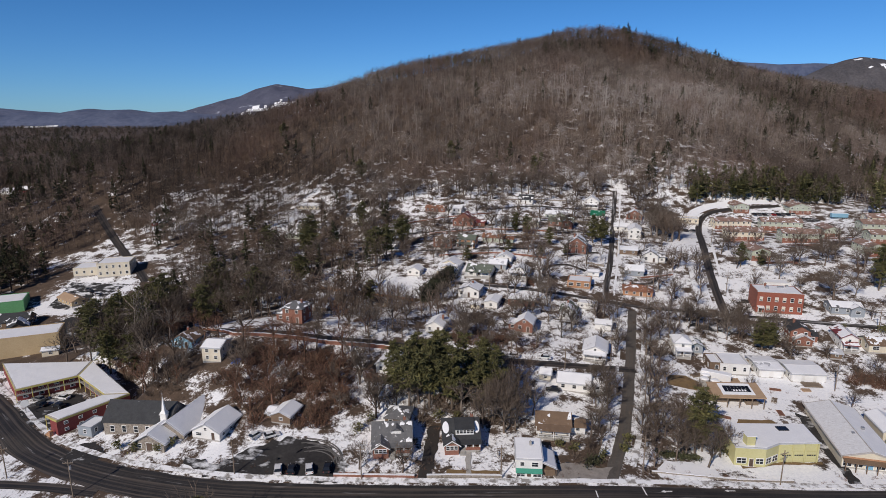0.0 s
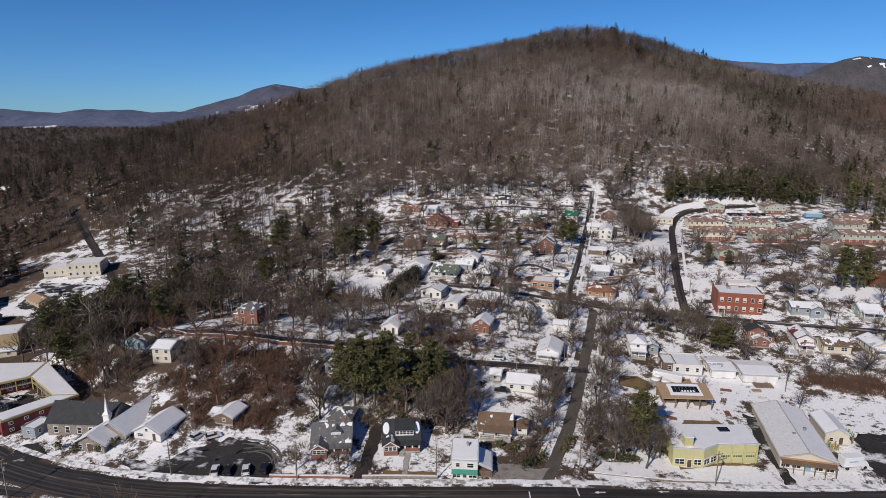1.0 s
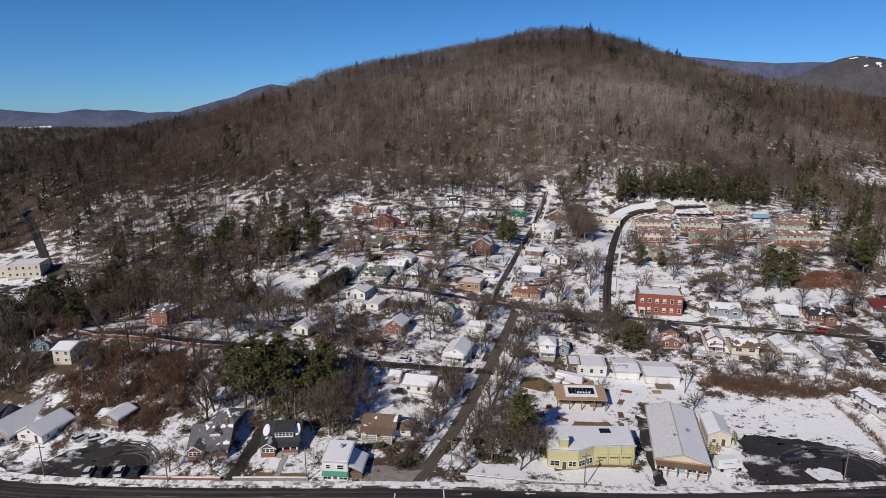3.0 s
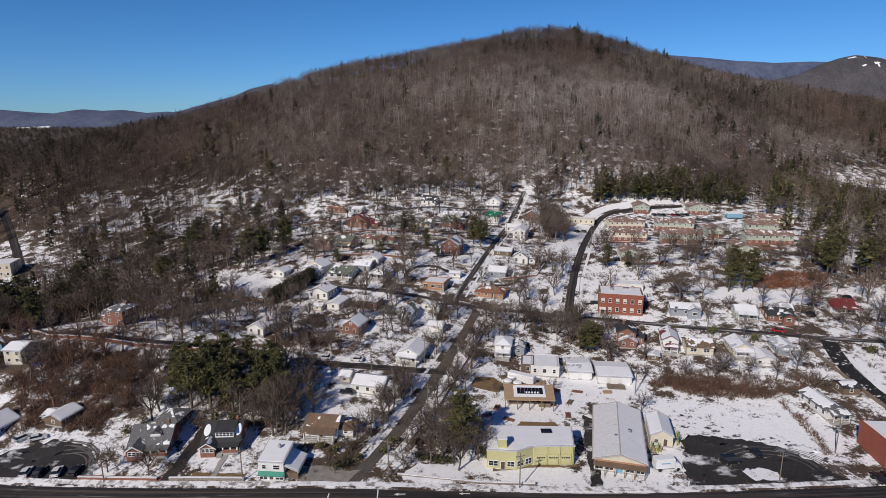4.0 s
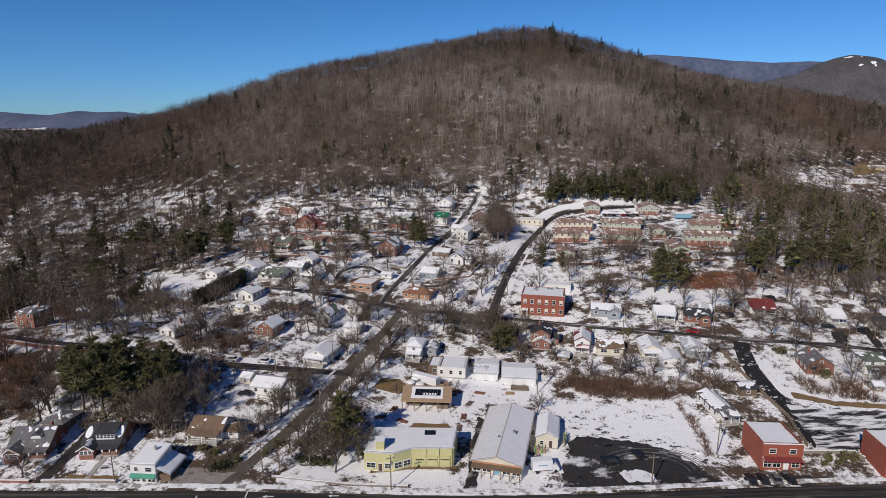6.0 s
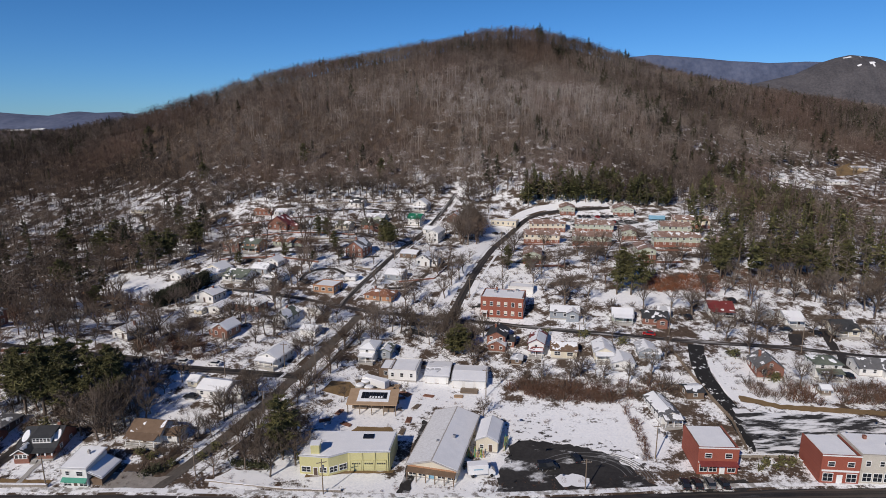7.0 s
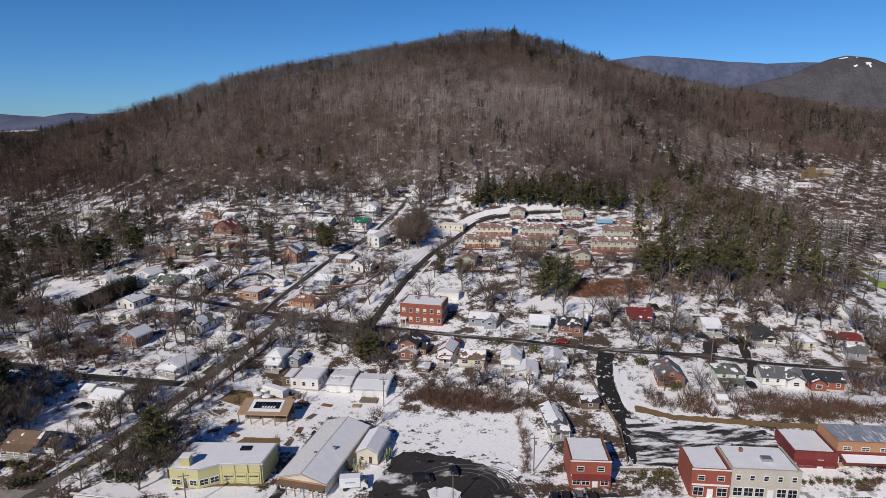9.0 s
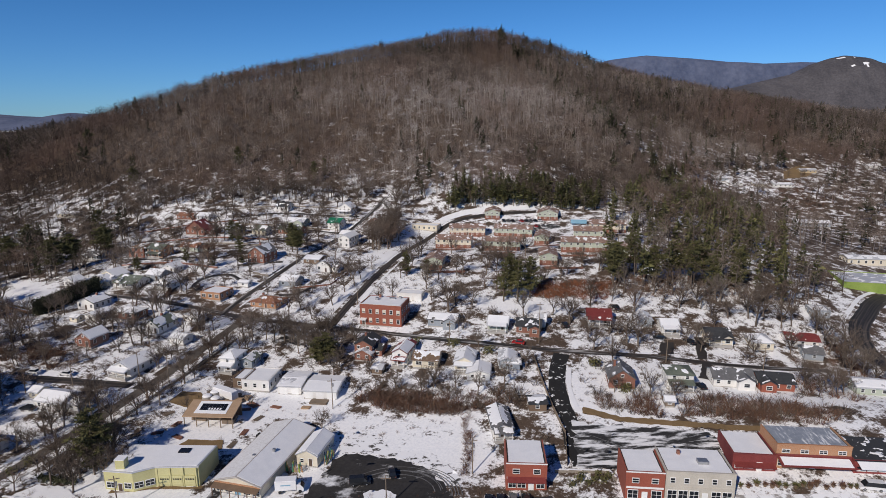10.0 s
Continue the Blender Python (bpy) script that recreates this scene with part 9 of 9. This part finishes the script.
wood("distant_woods", "dark distant valley woods", spots([(-1500, 250), (-420, 250), (-420, 640), (-160, 640), (0, 740), (0, 1000), (-400, 1500), (-1500, 1500)], 18.0, clear=False), 15, 3, 2.4, 0.4, (12, 18), light=True, tone=(0.0, 0.4))
wood("horizon_woods", "far dark woods along the valley floor", spots([(-3200, 1500), (-400, 1500), (-300, 3300), (-3200, 3300)], 46.0, clear=False), 17, 3, 5.0, 0.4, (14, 18), light=True, tone=(0.0, 0.4))
wood("far_eastern_woods", "bare woods round a far hamlet", spots([(318, 250), (420, 240), (900, 420), (1300, 700), (1300, 1300), (620, 900), (620, 500), (345, 525), (335, 420)], 8.6), 15, 3, 1.35, 0.14, (12, 19), light=True, tone=(0.1, 0.55))


# trees of the wooded banks, fuller than those of the hill
FULL = []
for i in range(5):
    (tv, tt, tw), (cv, ct, cw) = branching(970 + i, 4, (5, 4, 5), 0.75, 0.8)
    FULL.append((np.concatenate([tv, cv]), np.concatenate([tt, ct + len(tv)]), np.concatenate([tw, cw])))


def full_wood(name, label, places, low, high, mat="bark wood"):
    n = len(places)
    return tagged(grown(name, scatter(FULL, rng.integers(len(FULL), size=n), places, rng.uniform(low, high, n), 1.0), [mat]), label, "woods", kind="stuff")


full_wood("bank_woods", "bare brown trees crowding a steep bank", spots([(-112, 180), (-84, 160), (-66, 150), (-20, 150), (-14, 188), (-60, 200), (-104, 205)], 6.2, 0.8), 6, 12, "brush")
full_wood("upper_bank_woods", "bare brown trees on the bank behind the church", spots([(-112, 198), (-98, 174), (-84, 164), (-64, 160), (-58, 176), (-90, 192)], 5.2, 0.75), 6, 13)
full_wood("motel_woods", "bare brown trees behind the motel", spots([(-138, 194), (-116, 184), (-100, 176), (-90, 196), (-100, 215), (-126, 232)], 5.4, 0.85), 10, 18)
full_wood("terrace_woods", "bare brown trees round the terrace", spots([(-125, 205), (-75, 200), (-58, 230), (-60, 300), (-118, 262)], 7.5, 0.8), 9, 16)
full_wood("slope_foot_woods", "bare trees where gardens meet the wooded slope", spots([(-60, 355), (-20, 380), (50, 392), (118, 392), (150, 384), (150, 400), (50, 412), (-30, 400), (-70, 372)], 6.5, 0.8), 10, 16)


full_wood("orchard_trees", "brown leafless trees between the lower gardens", spots([(-58, 196), (-12, 176), (22, 186), (60, 200), (72, 226), (10, 246), (-56, 262)], 6.6, 0.62), 6, 13)
full_wood("yard_trees", "leafless trees behind the bungalows", spots([(-30, 150), (10, 150), (34, 154), (30, 180), (-28, 180)], 5.8, 0.6), 7, 13)
full_wood("verge_trees", "bare trees crowding the verge of the side street", spots([(36, 134), (40, 131), (57, 176), (68, 212), (60, 212), (48, 176)], 4.6, 0.6), 5, 11)
full_wood("verge_trees", "bare trees on the bank of the side street", spots([(51, 131), (58, 130), (73, 180), (84, 216), (78, 218), (66, 184)], 4.6, 0.6), 5, 11)
full_wood("corner_trees", "tall bare trees round a ragged pine", spots([(58, 131), (75, 131), (78, 150), (66, 156)], 5.0, 0.45), 8, 13)
full_wood("lane_trees", "brown leafless trees above the shaded lane", spots([(2, 190), (12, 185), (36, 189), (32, 197), (4, 200)], 5.6, 0.7), 5, 9)
full_wood("junction_trees", "brown trees crowding the junction with the lane", spots([(41, 184), (51, 182), (60, 165), (58, 157), (50, 160), (46, 170)], 3.2, 0.75), 6, 11)
full_wood("curve_trees", "bare brown trees beside the curving road", spots([(262, 166), (284, 160), (300, 176), (302, 190), (294, 206), (284, 206), (270, 186)], 5.4, 0.7), 6, 10.5)
full_wood("crossing_trees", "bare trees round the crossing", spots([(80, 204), (126, 196), (128, 214), (100, 222), (82, 224)], 5.0, 0.7), 7, 12)
full_wood("motel_grove", "dark bare trees beside the motel", spots([(-160, 205), (-140, 196), (-128, 204), (-120, 200), (-100, 214), (-112, 250), (-150, 250)], 6.0, 0.5), 9, 17)
full_wood("upper_grove", "tall reddish-brown trees beside the climbing street", spots([(118, 308), (128, 306), (132, 330), (134, 345), (120, 345)], 3.4, 0.9), 10, 17)
full_wood("upper_thicket", "bare trees above the climbing street", spots([(120, 345), (136, 345), (146, 385), (122, 394)], 6.0, 0.7), 9, 15)
full_wood("hamlet_trees", "bare trees round a far hamlet", spots([(365, 425), (440, 425), (500, 500), (470, 530), (400, 470), (375, 510)], 11.0, 0.6, False), 6, 12)
full_wood("garden_trees", "leafless trees crowding the upper gardens", np.array(UPPER_TREES), 7, 14)


# ---- brush and weeds ----
def bush(seed, stems=17, tall=1.0, spread=0.55):
    """A leafless shrub 1 m high."""
    r = np.random.default_rng(seed)
    t = Twigs()
    for _ in range(stems):
        a, u = r.random() * 2 * math.pi, r.random() ** 0.5
        p = np.array([math.cos(a), math.sin(a), 0]) * u * spread * 0.5
        d = unit(np.array([math.cos(a) * u * spread + r.normal() * 0.25, math.sin(a) * u * spread + r.normal() * 0.25, 0.9]))
        L = tall * (0.5 + 0.5 * r.random())
        t.sliver(p, d, L, 0.042, 0, r)
        for _ in range(2):
            t.sliver(p + d * L * (0.3 + 0.5 * r.random()), unit(d + r.normal(size=3) * 0.6), L * 0.45, 0.028, 0, r)
    return t.arrays()


BUSHES = [bush(300 + i) for i in range(6)]


def thicket(name, label, places, low, high, mat, wide=1.3):
    n = len(places)
    return tagged(grown(name, scatter(BUSHES, rng.integers(len(BUSHES), size=n), places, low + (high - low) * rng.random(n) ** 2, wide), [mat]), label, "shrubs", kind="stuff")


thicket("brush_bank", "rusty brown thicket on a steep bank", spots(BRUSH_BANK, 1.5), 1.2, 4.0, "brush")
thicket("pine_undergrowth", "dark brown undergrowth below a clump of pines", spots([(-16, 150), (24, 148), (22, 164), (12, 170), (-16, 168)], 1.5, 0.8), 1.0, 3.6, "bark")
thicket("brush_strip", "rusty brush along the back of a lot", spots([(131, 180), (138, 171), (145, 167), (160, 164.5), (176, 163.5), (182, 166), (179, 171), (168, 173), (150, 176)], 1.5, 0.62), 1.0, 4.0, "brush")
thicket("strip_scrub", "grey-brown scrub along the back of a lot", spots([(128, 184), (138, 171), (145, 167), (160, 164), (180, 162), (186, 166), (180, 173), (168, 176), (150, 180)], 1.9, 0.7), 0.8, 4.4, "bark")
thicket("bank_brush", "brown brush on a bank behind shops", spots([(203, 163), (217, 158), (238, 153), (262, 148), (268, 155), (246, 163), (222, 168), (206, 170)], 1.4), 1.0, 4.2, "brush")
thicket("bank_scrub", "dark tangled scrub on a bank behind shops", spots([(200, 172), (206, 160), (230, 155), (264, 148), (270, 156), (240, 166), (214, 172)], 1.8, 0.85), 0.8, 3.6, "bark wood")
thicket("strip_tangle", "dense rusty tangle at the foot of a bank", spots([(130, 176), (138, 170), (148, 166.5), (163, 163.5), (164, 169), (150, 173), (136, 180)], 1.15, 0.9), 1.2, 3.8, "brush")
thicket("fence_brush", "brown brush along a fence behind a lot", spots([(162.2, 137), (164, 137), (166.5, 150), (166.5, 163), (163.6, 163), (164, 150)], 0.8, 0.85), 0.6, 2.3, "brush")
thicket("lane_brush", "brown scrub above the shaded lane", spots([(2, 190), (12, 185), (24, 187), (36, 189), (32, 195), (20, 199), (4, 199)], 1.8, 0.7), 1.0, 3.4, "brush")
thicket("lane_tangle", "rusty brush above the shaded lane", spots([(4, 194), (14, 187), (34, 191), (30, 200), (10, 203)], 2.2, 0.7), 1.0, 4.0, "brush")
thicket("curve_brush", "rusty scrub beside the curving road", spots([(262, 166), (284, 160), (304, 176), (312, 200), (306, 218), (288, 206), (270, 186)], 1.9, 0.7), 0.8, 3.4, "brush")
thicket("field_brush", "rusty undergrowth below the eastern trees", spots([(196, 240), (240, 237), (300, 234), (300, 250), (243, 256), (200, 252)], 1.9), 0.8, 2.6, "brush")
thicket("rusty_bank", "rust red brush on a bank below pines", spots([(194, 238), (224, 234), (231, 250), (197, 252)], 1.3, 0.85), 1.0, 3.4, "rust brush")
thicket("church_brush", "brown undergrowth behind the church", spots([(-110, 172), (-96, 166), (-80, 160), (-70, 158), (-72, 172), (-92, 186), (-108, 196)], 2.0, 0.75), 0.8, 3.0, "bark")
thicket("motel_brush", "tangled brown undergrowth on the bank behind the motel", spots([(-122, 196), (-104, 178), (-94, 168), (-84, 164), (-66, 160), (-60, 180), (-78, 176), (-92, 188), (-112, 206), (-126, 206)], 1.6, 0.8), 1.0, 3.8, "bark wood")
thicket("bank_tangle", "dense tangled brush below the winding lane", spots([(-104, 186), (-90, 176), (-60, 178), (-30, 176), (-18, 182), (-56, 186), (-74, 190), (-92, 202)], 1.7, 0.7), 1.0, 3.4, "bark wood")
thicket("hamlet_brush", "rusty brush on the slope of a far hamlet", spots([(372, 430), (430, 425), (480, 505), (440, 500), (380, 470)], 4.0, 0.5, False), 1.0, 3.5, "brush", 2.0)
thicket("garden_shrubs", "bare shrubs and weeds in snowy gardens", spots([(-60, 200), (-35, 172), (-20, 132), (60, 129), (75, 150), (100, 205), (130, 180), (150, 176), (180, 160), (186, 140), (192, 160), (215, 165), (300, 160), (310, 235), (225, 245), (160, 268), (135, 262), (118, 300), (118, 395), (60, 397), (-20, 383), (-60, 355)], 2.9, 0.55), 0.5, 2.6, "bark", 1.5)
thicket("dry_weeds", "dry rusty weeds poking through snow", spots([(-110, 200), (-60, 150), (-20, 131), (60, 129), (72, 135), (160, 160), (230, 158), (300, 180), (240, 300), (120, 390), (-60, 355)], 2.6, 0.5), 0.25, 0.9, "brush", 2.0)
thicket("verge_weeds", "dry weeds and leaf litter along the main road", spots([(-100, 137), (-60, 129.5), (-20, 126.6), (120, 126.2), (300, 124.4), (300, 131), (120, 131.5), (-18, 132), (-60, 136), (-98, 145)], 1.7, 0.6), 0.25, 0.9, "brush", 1.8)
thicket("street_scrub", "dark scrub on the bank of the side street", spots([(49.5, 132), (56, 131), (66, 152), (75, 181), (69, 182), (58, 152)], 1.9, 0.45), 0.4, 1.8, "bark", 1.5)
thicket("street_scrub", "brown scrub beside the side street", spots([(34, 134), (41, 134), (57, 176), (50, 174), (42, 154)], 1.8, 0.65), 0.5, 2.2, "bark", 1.5)
